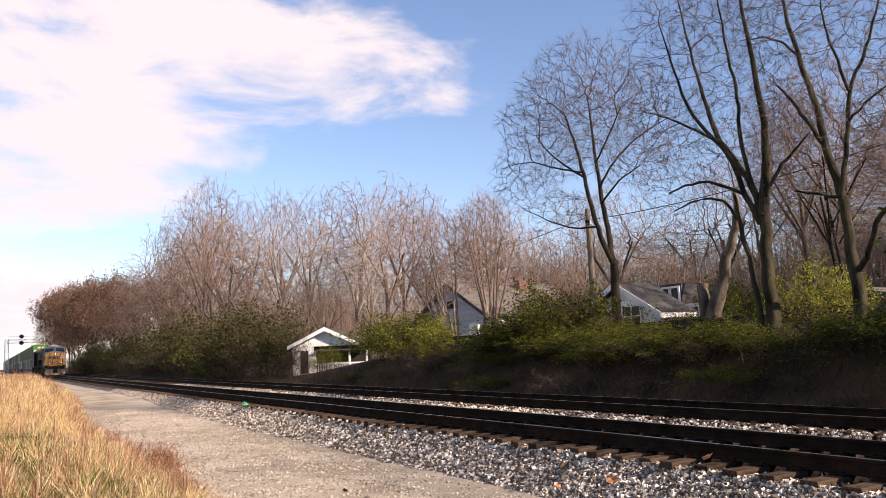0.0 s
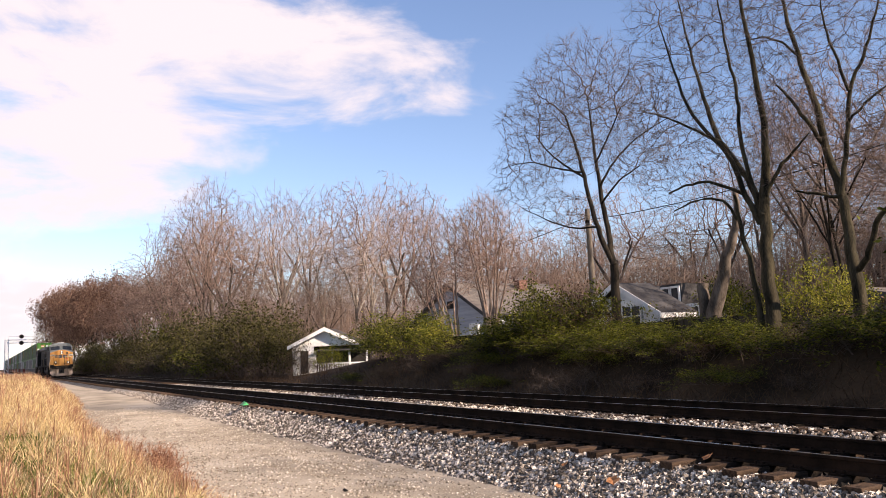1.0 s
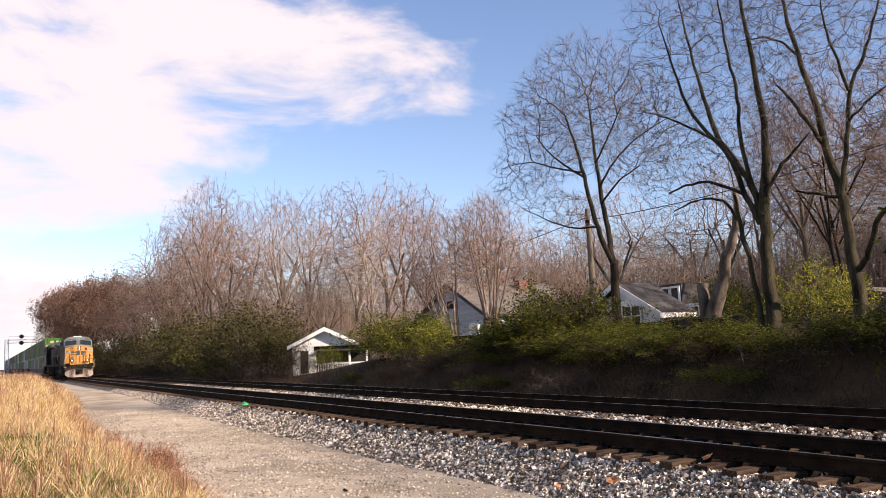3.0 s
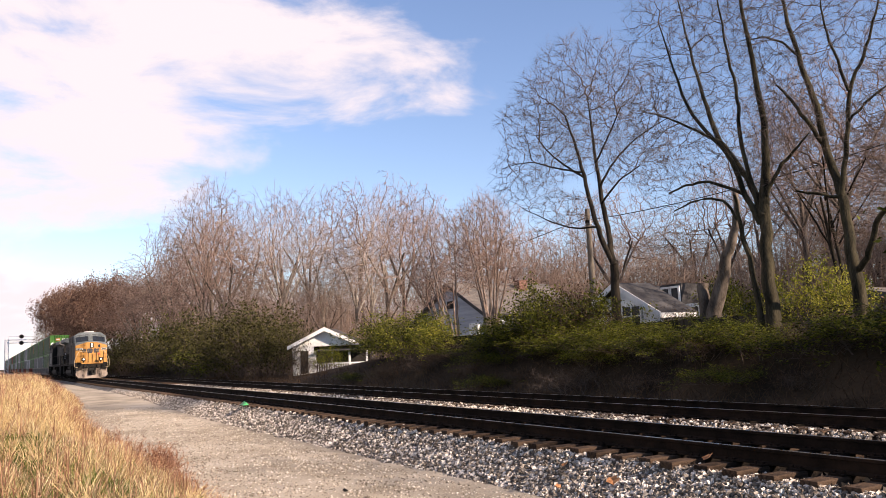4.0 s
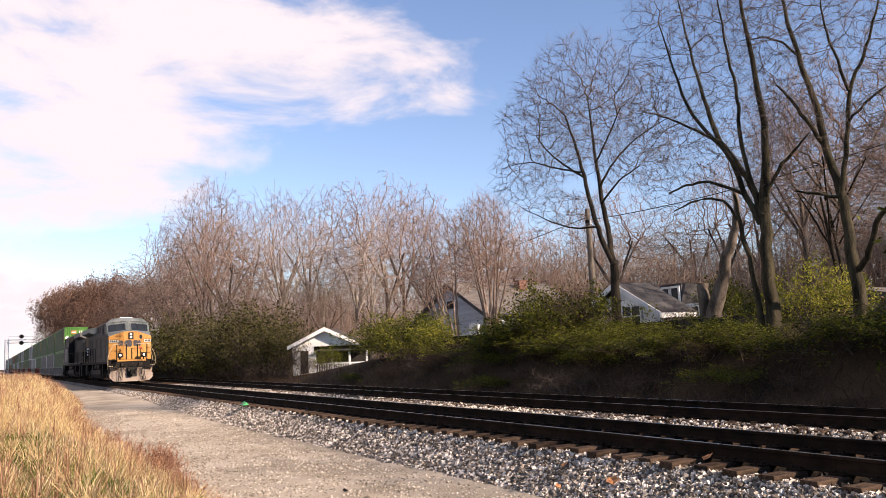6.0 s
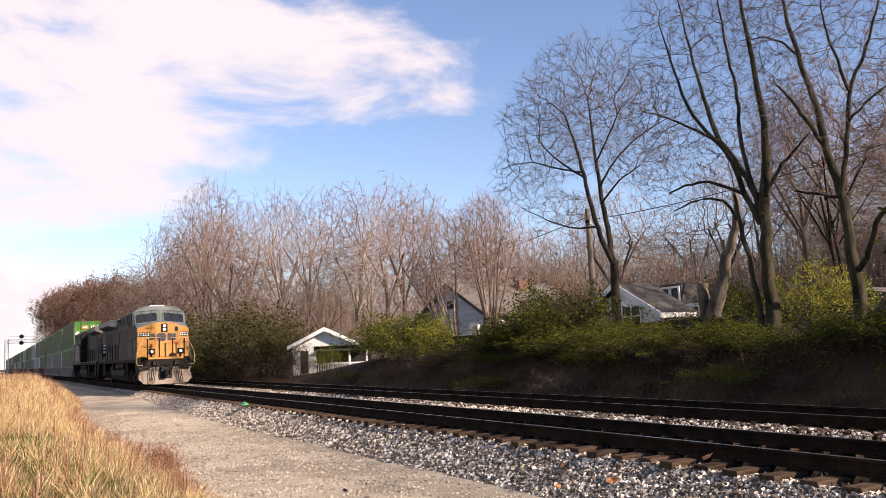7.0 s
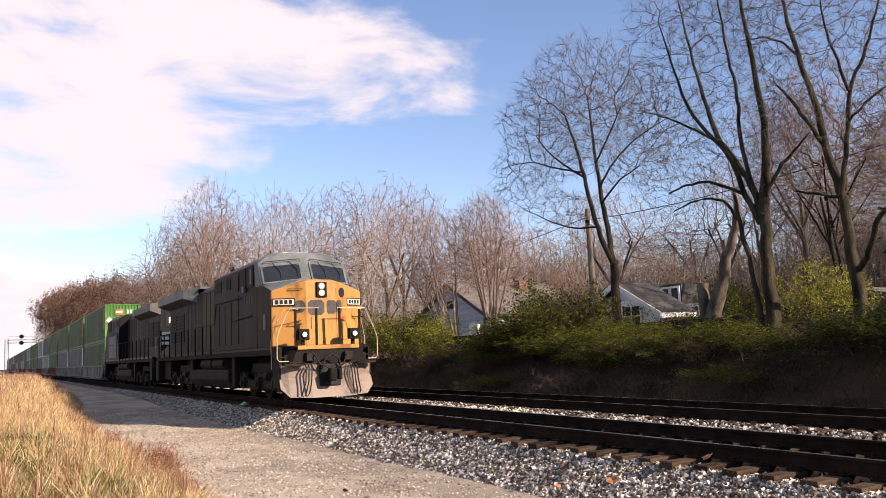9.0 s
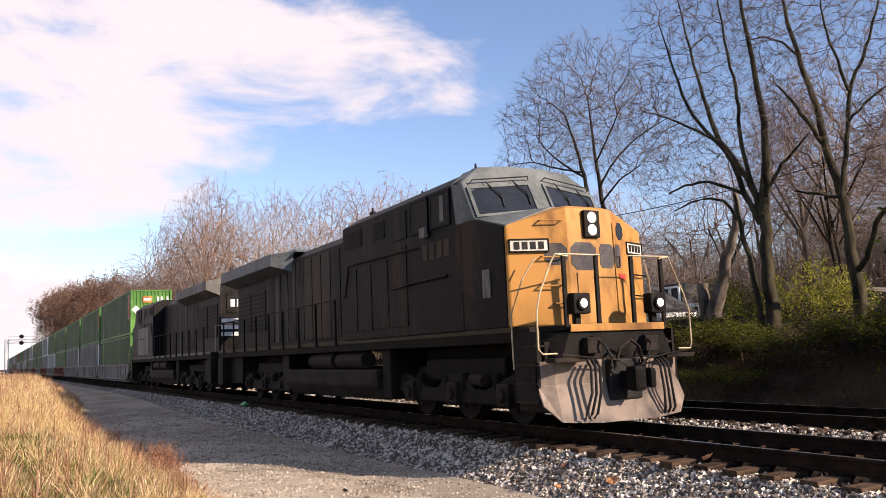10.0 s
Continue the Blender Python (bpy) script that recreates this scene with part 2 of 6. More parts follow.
def railway(y, label):
    track = thing("railway_track", label, "railway track", "railway tracks", at=pose(0, y, 0))
    for s in (-0.7525, 0.7525):
        bm = bmesh.new()
        add_prism(bm, [(s + u, v) for u, v in rail_outline()], "x", -700, 90)
        r = part("rail", bm, M_RAIL, track, "rusty steel rail with a worn bright head")
        part("rail_head", box(-700, 90, s - 0.027, s + 0.027, -0.004, 0.0015), M_RAILTOP, r)
    bm = bmesh.new()
    for y0, y1 in ((-1.38, -0.80), (-0.80, 0.80), (0.80, 1.38)):
        add_box(bm, -0.115, 0.115, y0, y1, -0.375, -0.198, 0.012)
    tie = bpy.data.meshes.new("tie")
    bm.to_mesh(tie)
    bm.free()
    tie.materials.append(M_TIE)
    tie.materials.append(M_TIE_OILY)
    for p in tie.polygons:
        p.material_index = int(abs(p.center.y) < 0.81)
    bm = bmesh.new()
    add_box(bm, -0.095, 0.095, -0.17, 0.17, -0.199, -0.176)
    for dx in (-0.06, 0.06):
        for dy in (-0.1, 0.1):
            add_box(bm, dx - 0.012, dx + 0.012, dy - 0.012, dy + 0.012, -0.17, -0.145)
    plate = bpy.data.meshes.new("tie_plate")
    bm.to_mesh(plate)
    bm.free()
    plate.materials.append(M_RAIL)
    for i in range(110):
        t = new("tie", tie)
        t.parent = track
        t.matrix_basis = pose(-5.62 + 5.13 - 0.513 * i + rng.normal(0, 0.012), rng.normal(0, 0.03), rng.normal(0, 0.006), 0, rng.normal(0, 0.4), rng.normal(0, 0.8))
        for s in (-0.7525, 0.7525):
            p = new("tie_plate", plate)
            p.parent = t
            p.matrix_basis = pose(0, s, 0)
    far, c = bmesh.new(), -5.62 + 5.13 - 0.513 * 110
    for i in range(500):
        add_box(far, c - 0.115, c + 0.115, -1.38, 1.38, -0.375, -0.198)
        c -= 0.513
    c = -0.49
    for i in range(60):
        c += 0.513
        add_box(far, c - 0.115, c + 0.115, -1.38, 1.38, -0.375, -0.198)
    tagged(part("ties_beyond", far, M_TIE, track), kind="stuff")
    return track


railway(0.0, "near railway track, rusty rails on dark wooden ties")
railway(4.27, "far railway track, rusty rails on wooden ties")


def stones(n, xr, yr, zf, size, seed):
    """Broken stones as squashed, skewed blocks."""
    g = np.random.default_rng(seed)
    u = g.random(n)
    x = xr[1] - (xr[1] - xr[0]) * u ** 1.6
    y = g.uniform(*yr, n)
    s = size * g.uniform(0.55, 1.35, n)
    cube = np.array([[a, b, c] for a in (-1, 1) for b in (-1, 1) for c in (-1, 1)], float) * 0.5
    v = cube[None] * g.uniform(0.6, 1.2, (n, 1, 3)) + g.normal(0, 0.13, (n, 8, 3))
    ax = g.normal(0, 1, (n, 3))
    ax /= np.linalg.norm(ax, axis=1, keepdims=True)
    an = g.uniform(0, 6.28, n)
    K = np.zeros((n, 3, 3))
    K[:, 0, 1], K[:, 0, 2], K[:, 1, 0], K[:, 1, 2], K[:, 2, 0], K[:, 2, 1] = -ax[:, 2], ax[:, 1], ax[:, 2], -ax[:, 0], -ax[:, 1], ax[:, 0]
    R = np.eye(3) + np.sin(an)[:, None, None] * K + (1 - np.cos(an))[:, None, None] * (K @ K)
    v = np.einsum("nij,nkj->nki", R, v) * s[:, None, None]
    z = zf(x, y) + s * g.uniform(-0.05, 0.35, n)
    v += np.stack([x, y, z], -1)[:, None, :]
    f = np.array([[0, 1, 3, 2], [4, 6, 7, 5], [0, 4, 5, 1], [2, 3, 7, 6], [0, 2, 6, 4], [1, 5, 7, 3]])
    f = (np.arange(n)[:, None, None] * 8 + f[None]).reshape(-1, 4)
    return v.reshape(-1, 3), f


v, f = stones(56000, (-62, -3), (-2.65, -1.22), bed_z, 0.039, 1)
b = part("ballast_stones", fast_mesh("ballast_stones", v, f), M_STONE)
tagged(b, "loose grey and white crushed ballast stones", "ballast", kind="stuff")
v, f = stones(17000, (-62, -3), (1.0, 3.3), lambda x, y: bed_z(x, y) + 0.055, 0.042, 2)
b = part("ballast_stones", fast_mesh("ballast_stones", v, f), M_STONE)
tagged(b, "grey crushed stones between the two tracks", "ballast", kind="stuff")
v, f = stones(2600, (-45, -3), (-1.5, -1.0), lambda x, y: bed_z(x, y) + 0.012, 0.04, 6)
b = part("ballast_stones", fast_mesh("ballast_stones", v, f), M_STONE)
tagged(b, "grey crushed stones heaped between the tie ends", "ballast", kind="stuff")
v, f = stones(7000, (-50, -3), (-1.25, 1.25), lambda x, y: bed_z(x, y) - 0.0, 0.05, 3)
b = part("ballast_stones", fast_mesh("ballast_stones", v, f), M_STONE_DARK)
tagged(b, "dark crushed stones between the rails", "ballast", kind="stuff")
v, f = stones(26000, (-40, -4), (-6.6, -2.5), road_z, 0.02, 4)
b = part("road_pebbles", fast_mesh("road_pebbles", v, f), M_PEBBLE)
tagged(b, "small pale pebbles scattered on the service track", "gravel", kind="stuff")


# ---------------------------------------------------------------- plants
FINE = 0.0042        # radius of the finest shoots
THIN = 0.68         # slenderness of trunks and limbs


class Wood:
    """Collects tapered tubes."""
    def __init__(self):
        self.v, self.f, self.n = [], [], 0
        self.twigs, self.main = [], None

    def add_twigs(self):
        """The last, finest shoots, all at once: bent three-sided spikes."""
        if not self.twigs:
            return
        p, d, ln, r = (np.concatenate([t[k] for t in self.twigs]) for k in range(4))
        n = len(p)
        g = np.random.default_rng(n)
        mid = p + d * ln[:, None] * 0.5
        d2 = d + g.normal(0, 0.28, (n, 3)) + (0, 0, 0.12)
        d2 /= np.linalg.norm(d2, axis=1, keepdims=True)
        end = mid + d2 * ln[:, None] * 0.5
        a = np.cross(d, (0.33, 0.21, 0.92))
        a /= np.linalg.norm(a, axis=1, keepdims=True) + 1e-9
        b = np.cross(d, a)
        th = np.arange(3) * (math.tau / 3)
        off = np.cos(th)[None, :, None] * a[:, None] + np.sin(th)[None, :, None] * b[:, None]
        v = np.concatenate([p[:, None] + off * r[:, None, None], mid[:, None] + off * (r * 0.75)[:, None, None], end[:, None] + off * (r * 0.3)[:, None, None]], 1)
        k = np.arange(3)
        f = np.concatenate([np.stack([k, (k + 1) % 3, (k + 1) % 3 + 3, k + 3], 1), np.stack([k + 3, (k + 1) % 3 + 3, (k + 1) % 3 + 6, k + 6], 1)])
        self.v.append(v.reshape(-1, 3))
        self.f.append((np.arange(n)[:, None, None] * 9 + f[None]).reshape(-1, 4) + self.n)
        self.n += n * 9
        self.twigs = []

    def tube(self, pts, radii, sides):
        k = len(pts)
        d = np.gradient(pts, axis=0)
        d /= np.linalg.norm(d, axis=1, keepdims=True) + 1e-9
        a = np.cross(d, (0.33, 0.21, 0.92) if abs(d[0, 2]) < 0.8 else (0.9, 0.3, 0.1))
        a /= np.linalg.norm(a, axis=1, keepdims=True) + 1e-9
        b = np.cross(d, a)
        th = np.arange(sides) * (math.tau / sides)
        ring = pts[:, None] + radii[:, None, None] * (np.cos(th)[None, :, None] * a[:, None] + np.sin(th)[None, :, None] * b[:, None])
        self.v.append(ring.reshape(-1, 3))
        i = (np.arange(k - 1)[:, None] * sides + np.arange(sides)).ravel()
        j = (np.arange(k - 1)[:, None] * sides + (np.arange(sides) + 1) % sides).ravel()
        self.f.append(np.stack([i, j, j + sides, i + sides], 1) + self.n)
        self.n += k * sides

    def mesh(self, name, smooth=True):
        self.add_twigs()
        return fast_mesh(name, np.concatenate(self.v), np.concatenate(self.f), smooth)


def grow(g, wood, tips, p, d, length, r, level, counts, up=0.25, wander=0.22, spread=0.8, shrink=0.6):
    """A branch from p along d, with its side branches. counts: side branches at each level."""
    k = 5 if level < 2 else (4 if level == 2 else 3)
    step = length / (k - 1)
    pts = [np.array(p, float)]
    d = np.array(d, float)
    for i in range(k - 1):
        d = d + g.normal(0, wander, 3) + (0, 0, up * 0.35)
        d /= np.linalg.norm(d)
        pts.append(pts[-1] + d * step)
    pts = np.array(pts)
    last = level >= len(counts)
    radii = np.linspace(r, r * (0.35 if not last else 0.4), k)
    (wood.main if wood.main and level <= 1 else wood).tube(pts, radii, 6 if level == 0 else (4 if level == 1 else 3))
    if last:
        tips.append(pts[-1])
        return
    sprout(g, wood, tips, pts, radii, length, level, counts, up, wander, spread, shrink, 0.25)


def sprout(g, wood, tips, pts, radii, length, level, counts, up, wander, spread, shrink, start):
    n = counts[level]
    if level + 1 >= len(counts):
        q = start + (1 - start) * (np.arange(n) + g.random(n)) / n
        j = np.minimum((q * (len(pts) - 1)).astype(int), len(pts) - 2)
        w = (q * (len(pts) - 1) - j)[:, None]
        ax = pts[j + 1] - pts[j]
        ax /= np.linalg.norm(ax, axis=1, keepdims=True) + 1e-9
        d = ax + np.cross(ax, g.normal(0, 1, (n, 3))) * spread * 0.75 + (0, 0, up)
        d /= np.linalg.norm(d, axis=1, keepdims=True)
        p = pts[j] * (1 - w) + pts[j + 1] * w
        ln = length * shrink * g.uniform(0.6, 1.3, n)
        wood.twigs.append((p, d, ln, np.full(n, max(radii[-1] * 0.7, FINE))))
        tips.extend(p + d * ln[:, None])
        return
    seglen = np.linalg.norm(np.diff(pts, axis=0), axis=1)
    cum = np.concatenate([[0], np.cumsum(seglen)]) / seglen.sum()
    for i in range(n):
        s = start + (1 - start) * (i + g.random()) / n
        s = min(s, 0.99) if i < n - 1 else 1.0
        j = min(int(np.searchsorted(cum, s)) - 1, len(seglen) - 1)
        j = max(j, 0)
        q = (s - cum[j]) / max(cum[j + 1] - cum[j], 1e-6)
        p = pts[j] * (1 - q) + pts[j + 1] * q
        r = (radii[j] * (1 - q) + radii[j + 1] * q)
        ax = (pts[j + 1] - pts[j]) / (seglen[j] + 1e-9)
        side = np.cross(ax, g.normal(0, 1, 3))
        side /= np.linalg.norm(side) + 1e-9
        w = spread * g.uniform(0.6, 1.2) * (0.3 if s == 1.0 else 1)
        d = ax + side * w + (0, 0, up)
        d /= np.linalg.norm(d)
        ln = length * shrink * g.uniform(0.7, 1.15) * (1.15 - 0.45 * s)
        grow(g, wood, tips, p, d, ln, max(min(r * 0.5, ln * 0.0085), FINE), level + 1, counts, up, wander, spread, shrink)


def leaves(g, centres, per, size, spread, droop=0.0):
    """Small folded leaves round the centres."""
    c = np.repeat(np.asarray(centres), per, axis=0)
    n = len(c)
    c = c + g.normal(0, spread, (n, 3))
    a = g.normal(0, 1, (n, 3))
    a /= np.linalg.norm(a, axis=1, keepdims=True)
    b = np.cross(a, g.normal(0, 1, (n, 3)))
    b /= np.linalg.norm(b, axis=1, keepdims=True) + 1e-9
    s = size * g.uniform(0.6, 1.3, (n, 1))
    v = np.stack([c - a * s, c + b * s * 0.45, c + a * s, c - b * s * 0.45], 1).reshape(-1, 3)
    f = np.arange(n * 4).reshape(-1, 4)
    return v, f


def spans(a, b):
    """Distances between all of a and all of b."""
    return np.sqrt(np.maximum((a * a).sum(1)[:, None] - 2 * a @ b.T + (b * b).sum(1)[None], 0))


def colonise(g, nodes, parent, goals, step, kill, rise, wobble=0.09):
    """Grow a branching skeleton from nodes towards scattered goals. Returns nodes and parents."""
    nodes, parent = np.asarray(nodes, float), list(parent)
    kids = np.bincount([p for p in parent if p >= 0], minlength=len(nodes))
    gap = spans(goals, nodes)
    best, dist = gap.argmin(1), gap.min(1)
    for turn in range(140):
        live = dist > kill
        goals, best, dist = goals[live], best[live], dist[live]
        if not len(goals):
            break
        way = goals - nodes[best]
        way /= np.linalg.norm(way, axis=1, keepdims=True) + 1e-9
        pull = np.zeros((len(nodes), 3))
        np.add.at(pull, best, way)
        busy = np.unique(best)
        busy = busy[kids[busy] < 4]
        if not len(busy):
            break
        d = pull[busy] / (np.linalg.norm(pull[busy], axis=1, keepdims=True) + 1e-9) + (0, 0, rise) + g.normal(0, wobble, (len(busy), 3))
        d /= np.linalg.norm(d, axis=1, keepdims=True)
        fresh_nodes = nodes[busy] + d * step
        first = len(nodes)
        nodes = np.concatenate([nodes, fresh_nodes])
        parent += busy.tolist()
        kids[busy] += 1
        kids = np.concatenate([kids, np.zeros(len(busy), int)])
        gap = spans(goals, fresh_nodes)
        k = gap.argmin(1)
        m = gap[np.arange(len(goals)), k]
        near = m < dist
        best, dist = np.where(near, k + first, best), np.where(near, m, dist)
    return nodes, np.array(parent)


def sticks(p, q, rp, rq, sides):
    """Tapered bars from p to q as triangles."""
    n = len(p)
    d = q - p
    d /= np.linalg.norm(d, axis=1, keepdims=True) + 1e-9
    a = np.cross(d, np.where(np.abs(d[:, 2:]) < 0.8, (0.33, 0.21, 0.92), (0.9, 0.3, 0.1)))
    a /= np.linalg.norm(a, axis=1, keepdims=True) + 1e-9
    b = np.cross(d, a)
    th = np.arange(sides) * (math.tau / sides)
    off = np.cos(th)[None, :, None] * a[:, None] + np.sin(th)[None, :, None] * b[:, None]
    v = np.concatenate([p[:, None] + off * rp[:, None, None], q[:, None] + off * rq[:, None, None]], 1)
    k = np.arange(sides)
    j = (k + 1) % sides
    f = np.concatenate([np.stack([k, j, j + sides], 1), np.stack([k, j + sides, k + sides], 1)])
    return v.reshape(-1, 3), (np.arange(n)[:, None, None] * 2 * sides + f[None]).reshape(-1, 3)


def spikes(p, d, ln, r):
    """Thin pointed shoots."""
    n = len(p)
    a = np.cross(d, (0.33, 0.21, 0.92))
    a /= np.linalg.norm(a, axis=1, keepdims=True) + 1e-9
    b = np.cross(d, a)
    th = np.arange(3) * (math.tau / 3)
    ring = p[:, None] + (np.cos(th)[None, :, None] * a[:, None] + np.sin(th)[None, :, None] * b[:, None]) * r[:, None, None]
    v = np.concatenate([ring, (p + d * ln[:, None])[:, None]], 1)
    f = np.array([[0, 1, 3], [1, 2, 3], [2, 0, 3]])
    return v.reshape(-1, 3), (np.arange(n)[:, None, None] * 4 + f[None]).reshape(-1, 3)


def join(pieces):
    vs, fs, n = [], [], 0
    for v, f in pieces:
        vs.append(v)
        fs.append(f + n)
        n += len(v)
    return np.concatenate(vs), np.concatenate(fs)


def crown_tree(name, label, stems, blobs, seed, bark, twig, step=0.3, kill=0.45, tip=0.006, shoots=3, shoot=(0.25, 0.6), rise=0.12, group="", leaf=None, power=2.05):
    """stems: polylines of (x, y, z, radius), the first one the trunk; blobs: (centre, half sizes, goals) fill the crown."""
    g = np.random.default_rng(seed)
    base = np.array(stems[0][0][:3], float)
    tree = thing(name, label, "tree", group, at=Matrix.Translation(Vector(base)))
    trunk, nodes, parent = Wood(), [], []
    for st in stems:
        a = np.array(st, float)
        pts, radii = a[:, :3] - base, a[:, 3]
        t = np.linspace(0, 1, len(pts))
        tt = np.linspace(0, 1, (len(pts) - 1) * 4 + 1)
        sm = np.stack([np.interp(tt, t, pts[:, k]) for k in range(3)], 1)
        for _ in range(2):
            sm[1:-1] = (sm[:-2] + sm[1:-1] * 2 + sm[2:]) / 4
        rr = np.interp(tt, t, radii) * THIN
        sm[1:-1] += g.normal(0, 1, sm[1:-1].shape) * (rr[1:-1, None] * 0.10 + 0.008)
        if st is stems[0]:
            rr[:3] *= (1.35, 1.1, 1.02)
        trunk.tube(sm, rr, 9)
        first = len(nodes)
        for i in range(int(len(sm) * 0.4), len(sm), 2):
            parent.append(len(nodes) - 1 if len(nodes) > first else -1)
            nodes.append(sm[i])
    fixed = len(nodes)
    goals = []
    for c, h, n in blobs:
        d = g.normal(0, 1, (n, 3))
        d /= np.linalg.norm(d, axis=1, keepdims=True)
        goals.append(np.array(c) - base + d * np.array(h) * (g.random((n, 1)) ** 0.45))
    nodes, parent = colonise(g, nodes, parent, np.concatenate(goals), step, kill, rise)
    own = np.arange(fixed, len(nodes))
    for _ in range(3):
        near, count = nodes[parent[own]].copy(), np.ones(len(own))
        inner = own[parent[own] >= fixed]
        np.add.at(near, parent[inner] - fixed, nodes[inner])
        np.add.at(count, parent[inner] - fixed, 1)
        nodes[own] = np.where(count[:, None] > 1, nodes[own] * 0.5 + near / count[:, None] * 0.5, nodes[own])
    area = np.zeros(len(nodes))
    for i in range(len(nodes) - 1, fixed - 1, -1):
        area[i] = max(area[i], tip ** power)
        area[parent[i]] += area[i]
    r = area ** (1 / power)
    grown = np.arange(fixed, len(nodes))
    rp = np.where(parent[grown] < fixed, r[grown], np.minimum(r[parent[grown]], r[grown] * 1.25))
    pp, qq = nodes[parent[grown]], nodes[grown]
    big = r[grown] > tip * 3.2
    pieces = [sticks(pp[~big], qq[~big], rp[~big], r[grown][~big], 3)]
    if big.any():
        pieces.append(sticks(pp[big], qq[big], rp[big], r[grown][big], 5))
    ends = grown[(r[grown] < tip * 2.0)]
    k = np.repeat(ends, shoots)
    d = nodes[k] - nodes[parent[k]]
    d /= np.linalg.norm(d, axis=1, keepdims=True) + 1e-9
    d = d + g.normal(0, 0.36, d.shape) + (0, 0, rise)
    d /= np.linalg.norm(d, axis=1, keepdims=True)
    ln = g.uniform(*shoot, len(k))
    pieces.append(spikes(nodes[k], d, ln, np.full(len(k), tip * 0.9)))
    part("trunk", trunk.mesh("trunk"), bark, tree)
    v, f = join(pieces)
    part("crown", fast_mesh("crown", v, f, True), twig, tree)
    if leaf:
        v, f = leaves(g, nodes[ends], leaf[1], leaf[2], leaf[3])
        part("foliage", fast_mesh("foliage", v, f), leaf[0], tree)
    return tree


def wild_tree(name, label, height, seed, bark, twig, r=0.25, group="", leaf=None, width=0.36, low=0.3, goals=900, fork=0.34, tip=0.0095, shoots=3, rise=0.04):
    """A free-standing bare tree at the origin with an uneven, many-lobed crown."""
    g = np.random.default_rng(seed)
    lx, ly = g.normal(0, 0.035, 2) * height
    stems = [[(0, 0, 0, r), (lx * 0.3, ly * 0.3, height * 0.18, r * 0.78), (lx * 0.7, ly * 0.7, height * fork, r * 0.62), (lx * 1.2, ly * 1.2, height * (fork + 0.16), r * 0.4)]]
    for k in range(4):
        a = k * 1.57 + g.uniform(-0.4, 0.4)
        e = width * height * g.uniform(0.3, 0.5)
        z = height * (fork + 0.03 * k)
        stems.append([(lx * 0.7, ly * 0.7, z - 0.06 * height, r * 0.42), (lx * 0.7 + math.cos(a) * e * 0.45, ly * 0.7 + math.sin(a) * e * 0.45, z + 0.06 * height, r * 0.34),
                      (lx + math.cos(a) * e, ly + math.sin(a) * e, z + height * g.uniform(0.16, 0.24), r * 0.24)])
    blobs = []
    for k in range(7):
        a = k * 2.4 + g.uniform(-0.5, 0.5)
        q = width * height * (g.uniform(0.35, 0.62) if k else 0)
        z = height * (low + (0.82 - low) * (0.25 + 0.75 * ((k * 0.618) % 1))) if k else height * 0.78
        w = width * height * g.uniform(0.40, 0.55)
        blobs.append(((math.cos(a) * q + lx, math.sin(a) * q + ly, z), (w, w, height * g.uniform(0.14, 0.22)), goals // 7))
    return crown_tree(name, label, stems, blobs, seed + 1, bark, twig, height * 0.022, height * 0.026, tip, shoots, (height * 0.02, height * 0.045), rise, group, leaf)


def shrub(name, label, seed, size, height, leaf, twig, n_stem=14, per=5, leaf_size=0.05, counts=(5, 4), cloud=0.1, up=0.15):
    """A bush of many stems with small leaves."""
    g = np.random.default_rng(seed)
    wood, tips = Wood(), []
    wood.main = Wood()
    for i in range(n_stem):
        a = g.uniform(0, math.tau)
        q = math.sqrt(g.random()) * size * 0.6
        p = np.array([math.cos(a) * q, math.sin(a) * q, -0.1])
        d = np.array([math.cos(a) * 0.5 * q / size, math.sin(a) * 0.5 * q / size, 1.0]) + g.normal(0, 0.25, 3)
        grow(g, wood, tips, p, d / np.linalg.norm(d), height * g.uniform(0.55, 0.95), 0.018, 1, (0,) + counts, up, 0.25, 0.9, 0.55)
    ob = thing(name, label, "shrub", "bushes on the bank")
    part("stem", wood.main.mesh("stem"), twig, ob)
    part("twig", wood.mesh("twig"), twig, ob)
    if leaf:
        v, f = leaves(g, tips, per, leaf_size, cloud)
        part("foliage", fast_mesh("foliage", v, f), leaf, ob)
    return ob

# ---------------------------------------------------------------- train
SPEED, NOSE10 = 13.4225, -11.609     # metres a second; place of the leading cab corner at 10 s
M_YEL = mat("yellow_paint", (0.165, 0.078, 0.026), (0.36, 0.178, 0.048), 1.1, 0.5, bump=0.06, detail_scale=8, lo=0.28, hi=0.52, stretch=(1, 1, 0.45))
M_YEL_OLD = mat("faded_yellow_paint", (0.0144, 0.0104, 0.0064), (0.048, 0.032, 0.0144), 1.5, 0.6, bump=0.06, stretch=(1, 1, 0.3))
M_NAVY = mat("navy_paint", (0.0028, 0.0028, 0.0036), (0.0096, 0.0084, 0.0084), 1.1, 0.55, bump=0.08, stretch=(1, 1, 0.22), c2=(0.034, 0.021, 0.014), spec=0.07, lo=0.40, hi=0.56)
M_GREYBLUE = mat("grey_blue_paint", (0.062, 0.072, 0.072), (0.125, 0.137, 0.138), 0.9, 0.5, bump=0.05)
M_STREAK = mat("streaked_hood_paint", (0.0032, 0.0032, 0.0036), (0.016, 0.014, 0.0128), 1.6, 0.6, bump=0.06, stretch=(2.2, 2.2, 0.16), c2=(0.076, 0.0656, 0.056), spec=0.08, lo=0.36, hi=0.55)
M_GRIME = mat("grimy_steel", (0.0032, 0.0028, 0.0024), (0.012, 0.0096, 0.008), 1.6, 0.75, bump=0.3)
